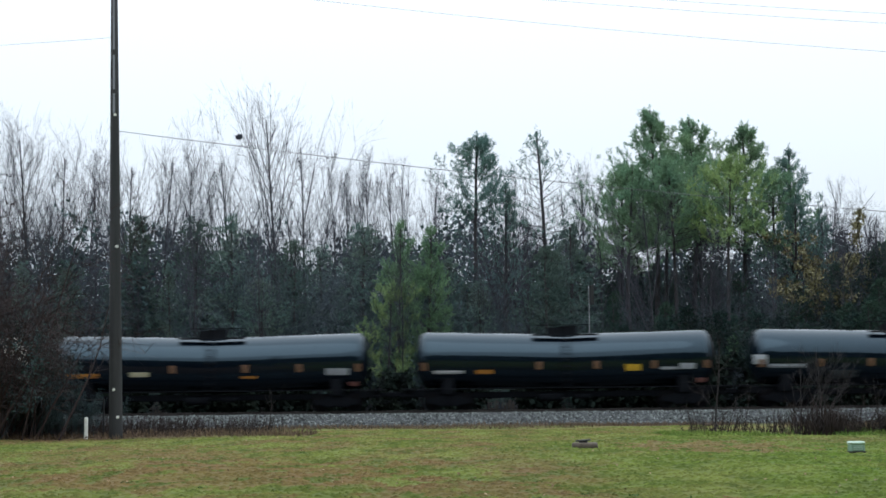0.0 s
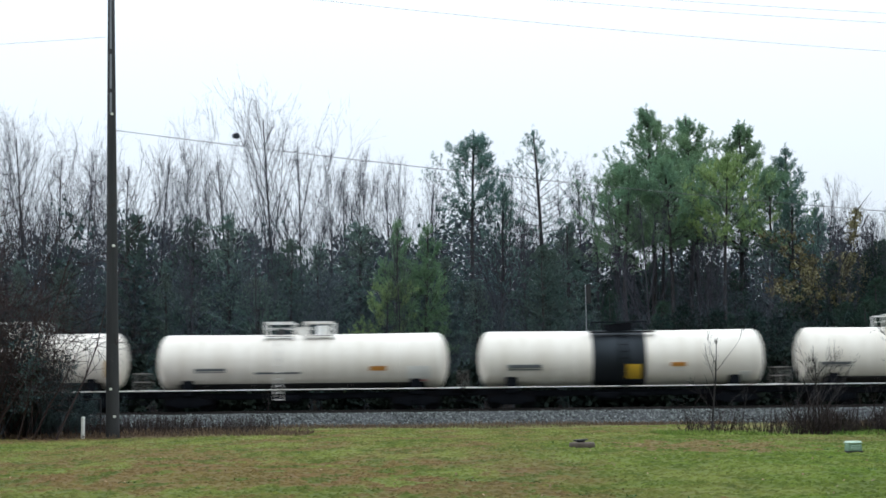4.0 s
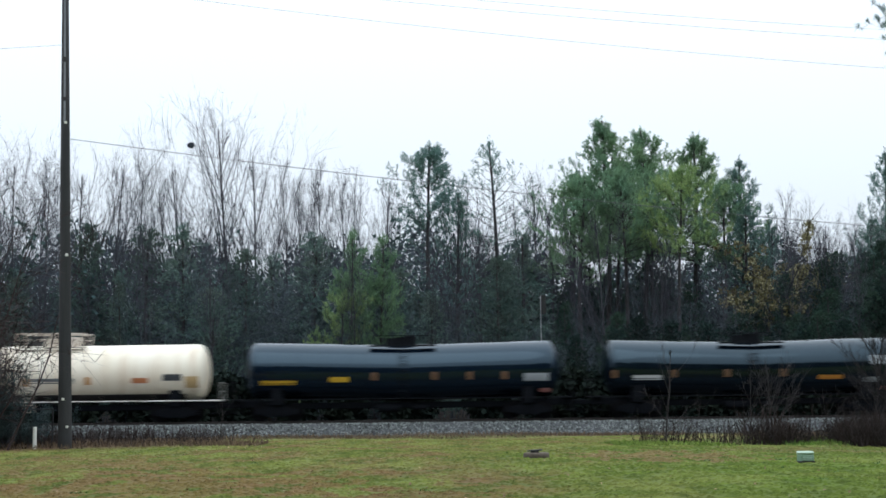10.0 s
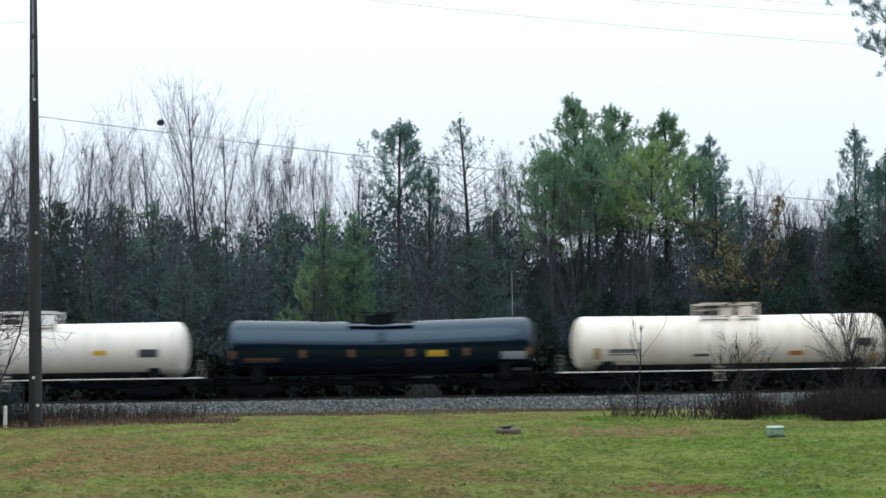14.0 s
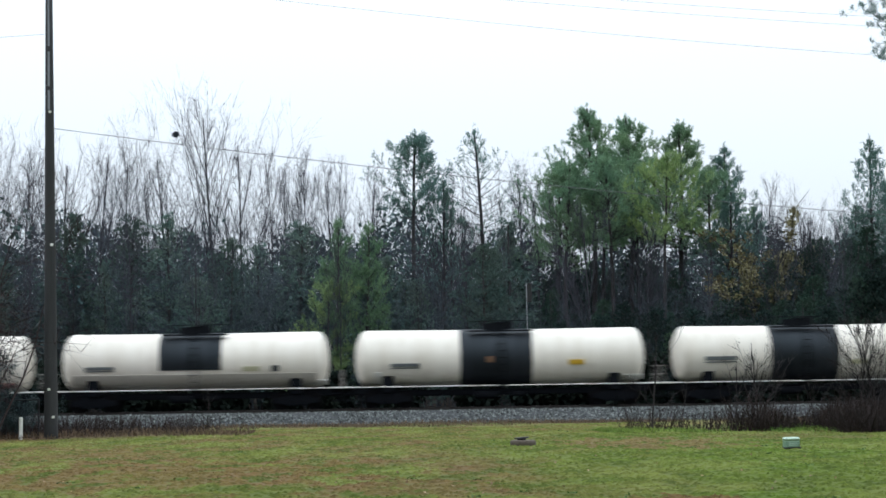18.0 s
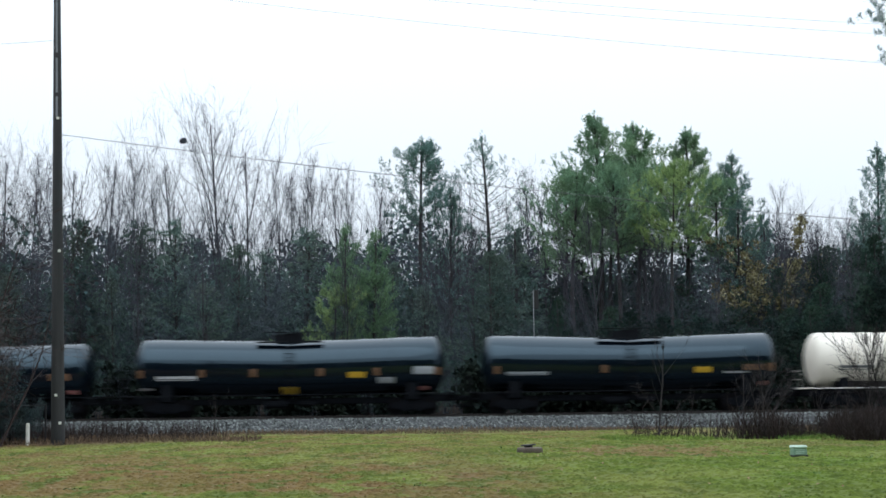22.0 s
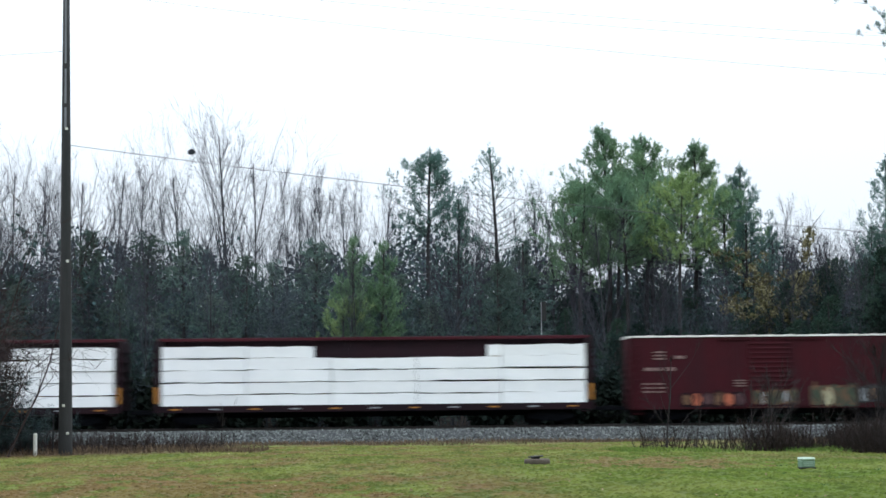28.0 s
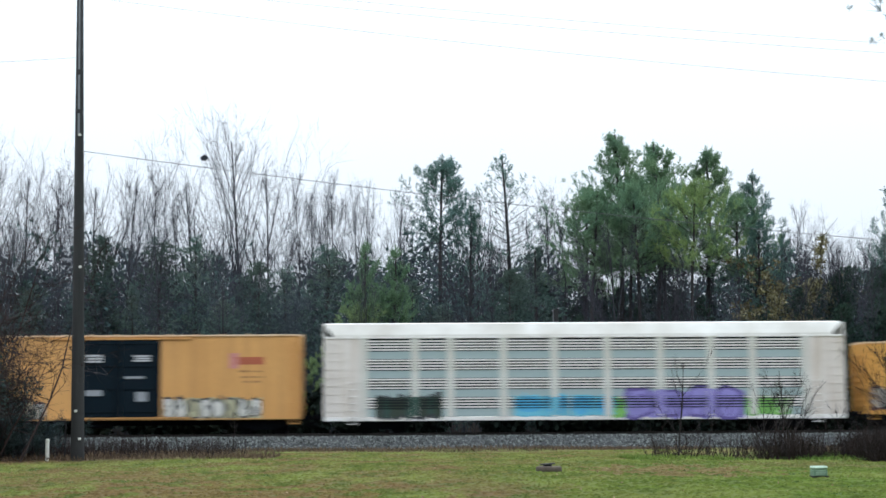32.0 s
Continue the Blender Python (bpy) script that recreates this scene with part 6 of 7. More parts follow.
def build_woods():
    rng = random.Random(11)
    grey = "tall bare grey hardwood tree with fine upswept twigs"
    vase = "bare grey hardwood tree with steep limbs from a low fork"
    bare = [bare_tree(31, grey, "bark", "twig", 21, 0.28, 26, 34, 0.5, 0.6, 0.0075, subs=0.8), bare_tree(32, vase, "bark", "twig", 18, 0.38, 22, 29, 0.6, 0.55, 0.006, 0.9, subs=0.75),
            bare_tree(33, vase, "bark", "twig", 18, 0.30, 20, 31, 0.6, 0.55, 0.006, 0.7, subs=0.75), bare_tree(34, "thin bare tree with a pale trunk among the woods", "pale_bark", "twig", 17, 0.45, 16, 20, 0.3, 0.45, 0.0045),
            bare_tree(35, "thin bare tree with dark twigs among the woods", "bark", "twig", 16, 0.36, 16, 22, 0.34, 0.45, 0.0042, 0.4)]
    heroes = [(-11.7, 112, 22.7, 0), (-14.2, 110, 19.8, 1), (-9.4, 114, 21.2, 2), (-27.9, 108, 20.8, 0), (-26.5, 112, 20.9, 1), (-28.9, 106, 19.1, 2), (-21.5, 110, 19.7, 1), (-19.7, 113, 20.4, 2)]
    heroes += [(-17.6, 108, 18.2, 3), (-24.2, 110, 17.5, 4), (-15.7, 107, 16.6, 4), (-6.5, 112, 17.2, 3), (-5.0, 114, 19.0, 3), (-2.5, 113, 18.1, 4), (-3.8, 116, 17.7, 4), (-0.9, 110, 16.9, 3), (-7.9, 115, 18.9, 4)]
    heroes += [(0.1, 112, 15.9), (5.4, 114, 17.4), (10.3, 112, 17.4, 3), (9.4, 116, 17.6), (10.9, 110, 15.6), (3.8, 109, 15.5), (28.6, 112, 14.0), (29.4, 110, 13.4), (34.8, 114, 15.0), (36.6, 112, 14.3), (-33.1, 110, 20.0), (-36.1, 112, 19.6)]
    for k in range(56):
        x = -46 + 98 * (k + rng.random()) / 56
        top = 14.2 + rng.uniform(-2.4, 2.2) - (2.5 if x > 25 else 0) + (1.5 if x < -15 else 0)
        heroes.append((x, rng.uniform(102, 130), top, rng.choice((1, 2, 3, 4, 4))))
    for k in range(16):
        x = -34 + 74 * (k + rng.random()) / 16
        heroes.append((x, rng.uniform(94.5, 99), rng.uniform(8.5, 13.0), 4))
    heroes += [(x, 104 + (k * 7) % 19, 15.2 - (k * 5) % 4 * 0.8, (4, 2, 1)[k % 3]) for k, x in enumerate((25.5, 26.8, 27.9, 29.3, 30.4, 31.6, 32.7, 33.8, 35.1, 36.4, 37.8, 39.5))]
    scatter(bare, heroes, 1)

    pine = [pine_tree(41, "tall pine with a full green crown beyond the track", "needle", 20, 0.52, 80, 0.185, 0.7, taper=1.35, per=14), pine_tree(42, "tall pine with a blue-green crown beyond the track", "blue_needle", 20, 0.66, 50, 0.125, 0.85, taper=2.0),
            pine_tree(43, "thin pine with a sparse open crown", "blue_needle", 20, 0.58, 52, 0.17, 0.5, shoots=2, per=9, needle=0.2, taper=1.4), pine_tree(44, "tall pine with a broad green crown", "needle", 18, 0.62, 58, 0.19, 0.68, taper=1.6, per=14),
            pine_tree(45, "pine with its lit look put into the yellow-green needles", "lit_tone_needle", 17, 0.64, 40, 0.21, 0.7, taper=2.2, per=15), pine_tree(46, "tall open pine with spiky blue-green tufts", "blue_needle", 19, 0.46, 62, 0.175, 0.65, shoots=3, taper=1.35)]
    scatter(pine, [(2.3, 112, 19.5, 1), (4.4, 114, 16.4, 5), (7.7, 116, 20.5, 2), (14.5, 110, 20.9, 0), (12.6, 108, 16.6, 3), (17.6, 113, 20.7, 0), (18.5, 103.5, 16.6, 4), (21.6, 114, 20.4, 0), (24.8, 112, 18.3, 5),
                   (15.6, 106, 16.8, 3), (33.6, 108, 18.2, 5), (36.6, 112, 16.0, 1), (22.8, 110, 16.6, 3), (16.4, 116, 18.6, 3), (42, 110, 18, 0), (-44, 112, 18, 3), (13.2, 118, 18.3, 0), (19.3, 119, 19.0, 3),
                   (35.2, 106, 16.2, 5), (32.2, 107, 13.5, 5), (24.0, 108, 14.6, 5), (26.6, 113, 14.2, 5)], 2)

    cedar = [cedar_tree(51, "dark green cedar at the edge of the woods", "cedar_leaf", 10, 0.25, 130), cedar_tree(52, "ragged dark evergreen among bare trees", "cedar_leaf", 10, 0.28, 110, ragged=0.6, blunt=0.6),
             cedar_tree(53, "broad dark evergreen at the edge of the woods", "cedar_leaf", 9, 0.36, 140, ragged=0.45, blunt=0.7)]
    spots = [(-19.2, 100, 12.5), (-15.9, 102, 12.5, 1), (-13.1, 99, 12.3, 1), (-5.2, 103, 12.1, 1), (-9.5, 101, 11.0), (6.3, 97, 10.1, 2), (-7.9, 104, 10.9), (-0.9, 103, 11.1, 1), (8.7, 108, 12.6, 0), (-16.8, 98, 9.4, 1), (17.5, 96, 5.8)]
    spots += [(28.0, 103, 10.1, 2), (24.7, 100, 9.1, 2), (30.9, 104, 10.9, 1), (-23.6, 100, 9.3, 2), (-26.9, 102, 9.9, 1), (-11.2, 97, 8.3, 2), (2.3, 99, 8.2, 1), (10.8, 100, 7.5, 2), (13.7, 98, 6.7, 2), (21.2, 99, 6.6, 2), (24.6, 97, 6.5, 2), (27.0, 98, 8.0, 2), (30.0, 100, 8.8, 1), (33.0, 99, 8.4, 2), (36.0, 102, 9.5, 1), (22.8, 101, 7.4, 1), (39, 100, 9, 2), (26, 104, 8.6, 0), (25.5, 95, 6.5, 2), (28.5, 94, 7.6, 2), (31.5, 95, 8.2, 2), (34.5, 94, 8.0, 2), (22.0, 94, 5.0, 2), (37.5, 96, 8.5, 2), (19.0, 95, 4.5, 2), (29.5, 106, 11.0, 2), (32.5, 105, 11.6, 2), (35.5, 104, 11.4, 2), (26.8, 105, 9.8, 2), (38.5, 106, 12, 2), (6.9, 99, 10.0, 2)]
    for k in range(40):
        x = -46 + 98 * (k + rng.random()) / 40
        spots.append((x, rng.uniform(103, 122), rng.uniform(4.5, 7.0) if 11 < x < 19 else rng.uniform(5.5, 11.0)))
    spots += [(12.5 + 0.95 * k, 118 + k * 5 % 8, 9.2 + k * 7 % 5 * 0.55, 2) for k in range(11)]
    scatter(cedar, [p for p in spots if p[0] < 9.5], 3, (0.8, 1.45))
    # from x 9.5 on, cedars take the leaf colour with shade mixed in
    shade = [cedar_tree(55, "green cedar by the pines, shade put into its leaf colour", "painted_shade_cedar_leaf", 10, 0.25, 130), cedar_tree(56, "ragged evergreen beside the pines, shade put into its leaf colour", "painted_shade_cedar_leaf", 10, 0.28, 110, ragged=0.6, blunt=0.6),
             cedar_tree(57, "broad evergreen beside the pines, shade put into its leaf colour", "painted_shade_cedar_leaf", 9, 0.36, 140, ragged=0.45, blunt=0.7)]
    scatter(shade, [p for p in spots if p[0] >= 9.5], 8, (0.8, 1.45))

    # low evergreens whose near-black leaves stand for shade under the pines
    under = [cedar_tree(54, "low evergreen under the pines, shade put into its leaf colour", "under_pine_shade_leaf", 7, 0.40, 110, ragged=0.5, blunt=0.6)]
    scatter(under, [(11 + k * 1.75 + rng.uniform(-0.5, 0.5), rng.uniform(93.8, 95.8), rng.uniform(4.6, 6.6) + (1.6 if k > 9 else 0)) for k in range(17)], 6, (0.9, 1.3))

    young = [pine_tree(61, "young pine with light green needles", "light_needle", 10, 0.16, 50, 0.135, 0.7, "young_pine", 2.2, 0.26, 0.22, 10, 0.02, rise=0.35)]
    young.append(pine_tree(62, "young pine with bright yellow-green boughs", "bright_needle", 8, 0.34, 18, 0.25, 0.8, "young_pine", 2.6, 0.24, 0.24, 15, 0.022, rise=0.0))
    scatter(young, [(-3.0, 97, 11.7, 0), (-1.25, 98, 11.5, 0), (-3.5, 95.2, 8.0, 1), (-5.3, 93.5, 4.8, 1), (17.0, 95, 4.6, 0)], 4)

    wood = bush_mesh(71, 13, 5, 1.2, ("yellow_leaf", 0.2), 5200, 0.8, 0.06, 0.34, 0.5)
    leafy = tagged(new("yellowing_tree"), "small hardwood with thin yellow-green leaves", "tree", "trees beyond the track")
    part("trunk", raw_mesh("trunk", wood[:1], ["bark"]), "bark", leafy)
    part("crown", raw_mesh("crown", wood[1:], ["bark", "yellow_leaf"]), "bark", leafy)
    place(leafy, 23.9, 104)
    ob = copy_thing(leafy, Matrix())
    place(ob, 27.0, 106, 0.85, 2.0)

    brown = "tangled leafless underwood of thin brown stems"
    brush = [bush(81, brown, "brush_twig", tall=7, stems=9, spread=2.2), bush(82, brown, "brush_twig", tall=6, stems=11, spread=2.6),
             bush(83, "dark underwood with evergreen leaves", "brush_twig", leaf=("evergreen_leaf", 0.2), leaves=1500, tall=6, stems=7, spread=2.4)]
    spots = []
    for row, (y0, y1, n, lo, hi) in enumerate(((94, 97, 32, 3.0, 6.0), (97, 103, 40, 5.0, 9.0), (103, 112, 52, 7.0, 10.5), (112, 126, 46, 8.0, 11.5))):
        for k in range(n):
            x = -48 + 102 * (k + rng.random()) / n
            spots.append((x, rng.uniform(y0, y1), rng.uniform(lo, hi) * (0.85 if 11.5 < x < 18.5 else 1.0)))
    spots += [(-34 + 2.1 * k + rng.uniform(-0.8, 0.8), rng.uniform(99, 109), rng.uniform(9.5, 12.5)) for k in range(17)]
    scatter(brush, spots, 5)

    # hedge added to darken the view under the cars, shade in its colour
    hedge = [bush(86, "low hedge added to darken the gaps under the train", "brush_twig", "hedge_bush", "hedge behind the track", leaf=("shade_hedge_leaf", 0.32), leaves=3200, tall=2.4, stems=6, spread=2.2, r=0.012, twigs=0.2)]
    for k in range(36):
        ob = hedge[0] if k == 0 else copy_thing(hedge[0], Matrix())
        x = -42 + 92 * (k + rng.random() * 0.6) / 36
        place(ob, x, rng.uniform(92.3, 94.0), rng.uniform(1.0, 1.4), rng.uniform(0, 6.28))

    # the woods go on behind: one mass of thin trunks, twigs and dark leaves
    g = np.random.default_rng(9)
    trunk, crown, fine = bare_parts(91, 13, 0.2, 9, 22, 0.3, 0.5)
    tv, tf = tubes(trunk + crown, 3)
    fv, ff = twig_blades(fine, 0.02, 91)
    pieces = []
    for k in range(80):
        x, y, s = g.uniform(-75, 85), g.uniform(124, 175), g.uniform(0.75, 1.1)
        a = g.uniform(0, 6.28)
        rot = np.array([[math.cos(a), -math.sin(a), 0], [math.sin(a), math.cos(a), 0], [0, 0, 1]])
        at = np.array([x, y, height(x, y)])
        pieces += [(tv @ rot.T * s + at, tf, 0), (fv @ rot.T * s + at, ff, 0)]
    for slot, n in ((1, 50000), (2, 110000)):
        x, y = g.uniform(-62, 74, n), g.uniform(122, 152, n)
        bear = x / y
        top = np.where(bear > 0.19, 11.0, np.where(bear > 0.10, 11.2, 12.3)) + 1.3 * np.sin(x * 0.7) + np.sin(x * 0.23 + 1)
        c = np.stack([x, y, height(x, y) + g.random(n) * top], 1)
        lv, lf = blades(c, unit(g.normal(size=(n, 3)) + np.array([0, 0, 0.8])), 0.5, 0.11, g)
        pieces.append((lv, lf, slot))
    n = 30000
    x, y = g.uniform(-80, 90, n), g.uniform(132, 160, n)
    bear = x / y
    low = np.where((bear > 0.10) & (bear < 0.175), 0.9, 1.0)
    c = np.stack([x, y, height(x, y) + g.random(n) * low * (7.8 + 0.8 * np.sin(x * 0.5) + 0.8 * np.sin(x * 0.21))], 1)
    lv, lf = blades(c, unit(g.normal(size=(n, 3)) + np.array([0, 0, 0.5])), 1.1, 0.3, g)
    pieces.append((lv, lf, 1))
    n = 20000
    x, y = g.uniform(-60, 72, n), g.uniform(116, 150, n)
    bear = x / y
    top = np.where(bear > 0.175, 10.5, np.where(bear > 0.09, 11.0, 14.0)) + 1.2 * np.sin(x * 0.9 + y) + np.sin(x * 0.31)
    c = np.stack([x, y, height(x, y) + g.random(n) ** 0.8 * top], 1)
    lv, lf = blades(c, unit(g.normal(size=(n, 3)) * 0.32 + np.array([0, 0, 1.0])), 1.3, 0.016, g)
    pieces.append((lv, lf, 0))
    # and an unseen leaf mass behind the yard, added to darken the tanks' reflections
    n = 40000
    x, y = g.uniform(-120, 120, n), g.uniform(-30, -9, n)
    c = np.stack([x, y, g.random(n) ** 0.9 * (35 + 2 * np.sin(x * 0.31) + 2 * np.sin(x * 0.13 + 2))], 1)
    lv, lf = blades(c, unit(g.normal(size=(n, 3)) + np.array([0, 0, 0.4])), 2.2, 0.6, g)
    pieces.append((lv, lf, 1))
    tagged(new("far_woods", raw_mesh("far_woods", pieces, ["twig", "cedar_leaf", "far_brush"])), "distant grey winter woods with dark undergrowth, and an unseen leaf mass behind the yard", "woods", kind="stuff")


def build_near_growth():
    rng = random.Random(21)
    # thicket at the lawn's edge behind the utility pole's side of the yard
    red = [bush(101, "dense leafless thicket with reddish twigs at the lawn's edge", "red_twig", "thicket", "thicket by the lawn", tall=7.2, stems=18, spread=3.0, r=0.028, lean=0.45),
           bush(102, "dark evergreen tangle at the lawn's edge", "brush_twig", "thicket", "thicket by the lawn", leaf=("evergreen_leaf", 0.12), leaves=5200, tall=4.2, stems=14, spread=2.6, lean=0.5)]
    for k, (i, x, y, s) in enumerate(((0, -18.6, 57.5, 1.0), (0, -21.5, 60, 1.05), (0, -20.2, 55.5, 0.85), (1, -16.9, 59.0, 0.95), (1, -19.0, 57.0, 1.1), (1, -21.5, 57.5, 1.2), (1, -15.6, 60.5, 0.7), (1, -24.5, 58.5, 1.2), (0, -25.0, 59, 1.1), (0, -17.6, 60.5, 0.8), (1, -17.4, 57.6, 0.6), (1, -14.4, 60.0, 0.42), (1, -13.5, 60.6, 0.36), (1, -15.6, 59.9, 0.5), (1, -16.6, 60.2, 0.75), (0, -16.2, 59.2, 0.6), (1, -18.6, 60.5, 1.3), (0, -19.5, 58.5, 1.1), (0, -16.6, 58.6, 1.05), (0, -15.7, 59.6, 0.72), (0, -17.4, 59.6, 1.12), (1, -17.9, 59.4, 0.66), (1, -19.2, 59.2, 0.72), (1, -16.2, 59.8, 0.5), (1, -14.9, 60.4, 0.45))):
        ob = red[i] if k in (0, 3) else copy_thing(red[i], Matrix())
        place(ob, x, y, s, rng.uniform(0, 6.28))
    # low brown weeds behind the pole and the saplings across the lawn
    g = np.random.default_rng(23)
    low, thin, shrub, hedge = 1100, 300, 420, 9500
    n = low + thin + shrub + hedge
    x = np.concatenate([-16 + 9 * g.random(low) ** 1.6, g.choice((9.4, 10.0, 11.4, 12.3, 14.6), thin) + g.normal(size=thin) * 0.55, g.normal(13.4, 0.6, shrub), 15.2 + 9.5 * g.random(hedge)])
    y = np.concatenate([g.uniform(59.5, 70, low), g.uniform(54.8, 58.8, thin), g.uniform(54.6, 56.8, shrub), g.uniform(52.2, 57.5, hedge)])
    clump = 0.82 + 0.22 * np.sin(x * 2.3 + 0.6) * np.sin(x * 0.9 + y) + 0.12 * np.sin(x * 5.1 + 1)
    tall = g.uniform(0.4, 1.0, n) * clump * np.concatenate([np.full(low, 0.85), g.uniform(0.3, 1.4, thin), g.uniform(0.6, 1.7, shrub), g.uniform(0.8, 1.35, hedge)])
    stem = np.stack([x, y, height(x, y) - 0.03], 1)
    way = unit(g.normal(size=(n, 3)) * 0.36 + np.array([0, 0, 1.0])) * tall[:, None]
    segs = [np.concatenate([stem, stem + way, np.full((n, 1), 0.014), np.full((n, 1), 0.006)], 1)]
    for _ in range(4):
        p = stem + way * g.uniform(0.3, 1.0, (n, 1))
        q = p + unit(way / tall[:, None] + g.normal(size=(n, 3)) * 0.55) * tall[:, None] * g.uniform(0.15, 0.45, (n, 1))
        segs.append(np.concatenate([p, q, np.full((n, 1), 0.007), np.full((n, 1), 0.003)], 1))
    v, f = tubes(np.concatenate(segs), 3)
    tagged(new("dead_weeds", raw_mesh("dead_weeds", [(v, f, 0)], ["weed_stem"])), "low tangle of brown dead weeds along the ballast", "weeds", kind="stuff")
    def sapling(seed, label, tall, limbs, spread, rise, subs=0.28):
        trunk, crown, fine = bare_parts(seed, tall, 0.12, limbs, spread, rise, 0.5, 0.0125, 0.0068, subs=subs)
        root = tagged(new("sapling"), label, "sapling", "saplings by the ballast")
        v, f = trunk_tube(trunk, 6)
        part("trunk", raw_mesh("trunk", [(v, f, 0)], ["sapling_bark"], True), "sapling_bark", root)
        v, f = tubes(crown, 3)
        tv, tf = twig_blades(fine, 0.006, seed)
        part("crown", raw_mesh("crown", [(v, f, 0), (tv, tf, 0)], ["sapling_bark"]), "sapling_bark", root)
        return root
    sap = [sapling(121, "bare slender sapling beside the track", 3.5, 8, 50, 0.4), sapling(122, "bare spreading sapling beside the track", 2.6, 10, 45, 0.6), sapling(123, "spreading bare shrub with many fine dark twigs", 3.4, 18, 46, 0.55, 0.95)]
    for k, (i, x, y, s, lean) in enumerate(((0, 9.9, 58.7, 1.0, 0.0), (1, 13.4, 57.0, 1.0, 0.1), (2, 17.7, 56.5, 1.05, -0.2), (1, 13.9, 57.6, 0.9, -0.15), (1, 12.9, 58.2, 0.85, 0.2), (0, 11.3, 60.5, 0.5, 0.1), (2, 20.5, 58.5, 0.9, 0.1), (2, 18.4, 55.0, 0.95, 0.15), (2, 17.2, 57.5, 0.8, 0.2), (1, 16.9, 55.6, 0.75, 0.1), (1, 16.0, 59.0, 0.6, 0.0), (0, -7.2, 66, 0.5, 0.0), (1, -15.0, 61, 0.6, 0.1))):
        ob = sap[i] if k < 3 else copy_thing(sap[i], Matrix())
        z = float(height(np.float64(x), np.float64(y)))
        ob.matrix_basis = Matrix.LocRotScale((x, y, z), Euler((0, lean, rng.uniform(0, 0.8))), (s, s, s))
    # a pine whose outer boughs hang over the lawn
    near = pine_tree(131, "near pine with long drooping green boughs", "blue_needle", 18, 0.58, 110, 0.2, 1.0, taper=2.6, shoots=5, axis=0.14, needle=0.15, per=38, width=0.007, rise=0.0)
    tagged(near, group="trees by the lawn")
    place(near, 18.1, 45.0, 0.99, 0.6)


def build_grass():
    g = np.random.default_rng(17)
    pieces = []
    n = 60000
    y = 19 + 51 * g.random(n) ** 0.9
    x = (g.random(n) * 2 - 1) * (y * 0.30 + 1.5) + y * 0.025
    keep = ~((y > 58.5) & (x < -8)) & ~((y > 57) & (x > 11))
    x, y = x[keep], y[keep]
    n = len(x)
    ang = np.arange(5) * math.tau / 5
    r = g.uniform(0.03, 0.1, (n, 1)) * g.uniform(0.7, 1.3, (n, 5))
    ring = np.stack([x[:, None] + r * np.cos(ang) * 1.5, y[:, None] + r * np.sin(ang), np.broadcast_to((height(x, y) - 0.01)[:, None], r.shape)], 2)
    tip = np.stack([x, y, height(x, y) + g.uniform(0.008, 0.04, n)], 1)[:, None]
    v = np.concatenate([ring, tip], 1).reshape(-1, 3)
    i = np.arange(5)
    f = (np.stack([i, (i + 1) % 5, np.full(5, 5)], 1)[None] + 6 * np.arange(n)[:, None, None]).reshape(-1, 3)
    pieces.append((v, f, 2))
    # broad-leaved weeds here and there, and fallen leaves
    for count, leaves, length, wide, slot in ((46, 16, 0.06, 0.015, 4), (220, 1, 0.06, 0.025, 5)):
        y = 22 + 36 * g.random(count)
        x = (g.random(count) * 2 - 1) * (y * 0.28 + 1)
        keep = ~((y > 56) & (np.abs(x) > 8))
        c = np.repeat(np.stack([x, y, height(x, y) + 0.01], 1)[keep], leaves, 0)
        c = c + g.normal(size=c.shape) * np.array([0.07, 0.07, 0.006]) * (leaves > 1)
        v, f = blades(c, unit(g.normal(size=c.shape) * np.array([1, 1, 0.3]) + np.array([0, 0, 0.45])), length, wide, g)
        pieces.append((v, f, slot))
    n = 9000
    x, y = 7.5 + 9 * g.random(n) ** 1.3, g.normal(55.5, 1.2, n)
    keep = np.sin(x * 2.1 + y) + np.sin(x * 0.9) + g.normal(size=n) * 0.5 > 0.2
    x, y = x[keep], y[keep]
    c = np.stack([x, y, height(x, y) - 0.005], 1)
    v, f = blades(c, unit(g.normal(size=c.shape) * 0.5 + np.array([0, 0, 1.0])), 0.15, 0.013, g)
    pieces.append((v, f, 0))
    n = 15000
    x = np.concatenate([g.uniform(-18, -5, n // 3), g.uniform(-12, 14, n // 3), g.uniform(14, 27, n - 2 * (n // 3))])
    y = np.concatenate([g.uniform(57.6, 64, n // 3), g.uniform(71, 80.8, n // 3), g.uniform(57.5, 68, n - 2 * (n // 3))])
    c = np.stack([x, y, height(x, y) - 0.005], 1)
    v, f = blades(c, unit(g.normal(size=c.shape) * 0.6 + np.array([0, 0, 1.0])), 0.22, 0.014, g)
    pieces.append((v, f, 1))
    tagged(new("grass", raw_mesh("grass", pieces, ["lush_blade", "dead_grass", "lawn_tuft", "lush_blade", "weed_leaf", "fallen_leaf"])), "short winter grass with lush and dead brown tufts", "grass", kind="stuff")


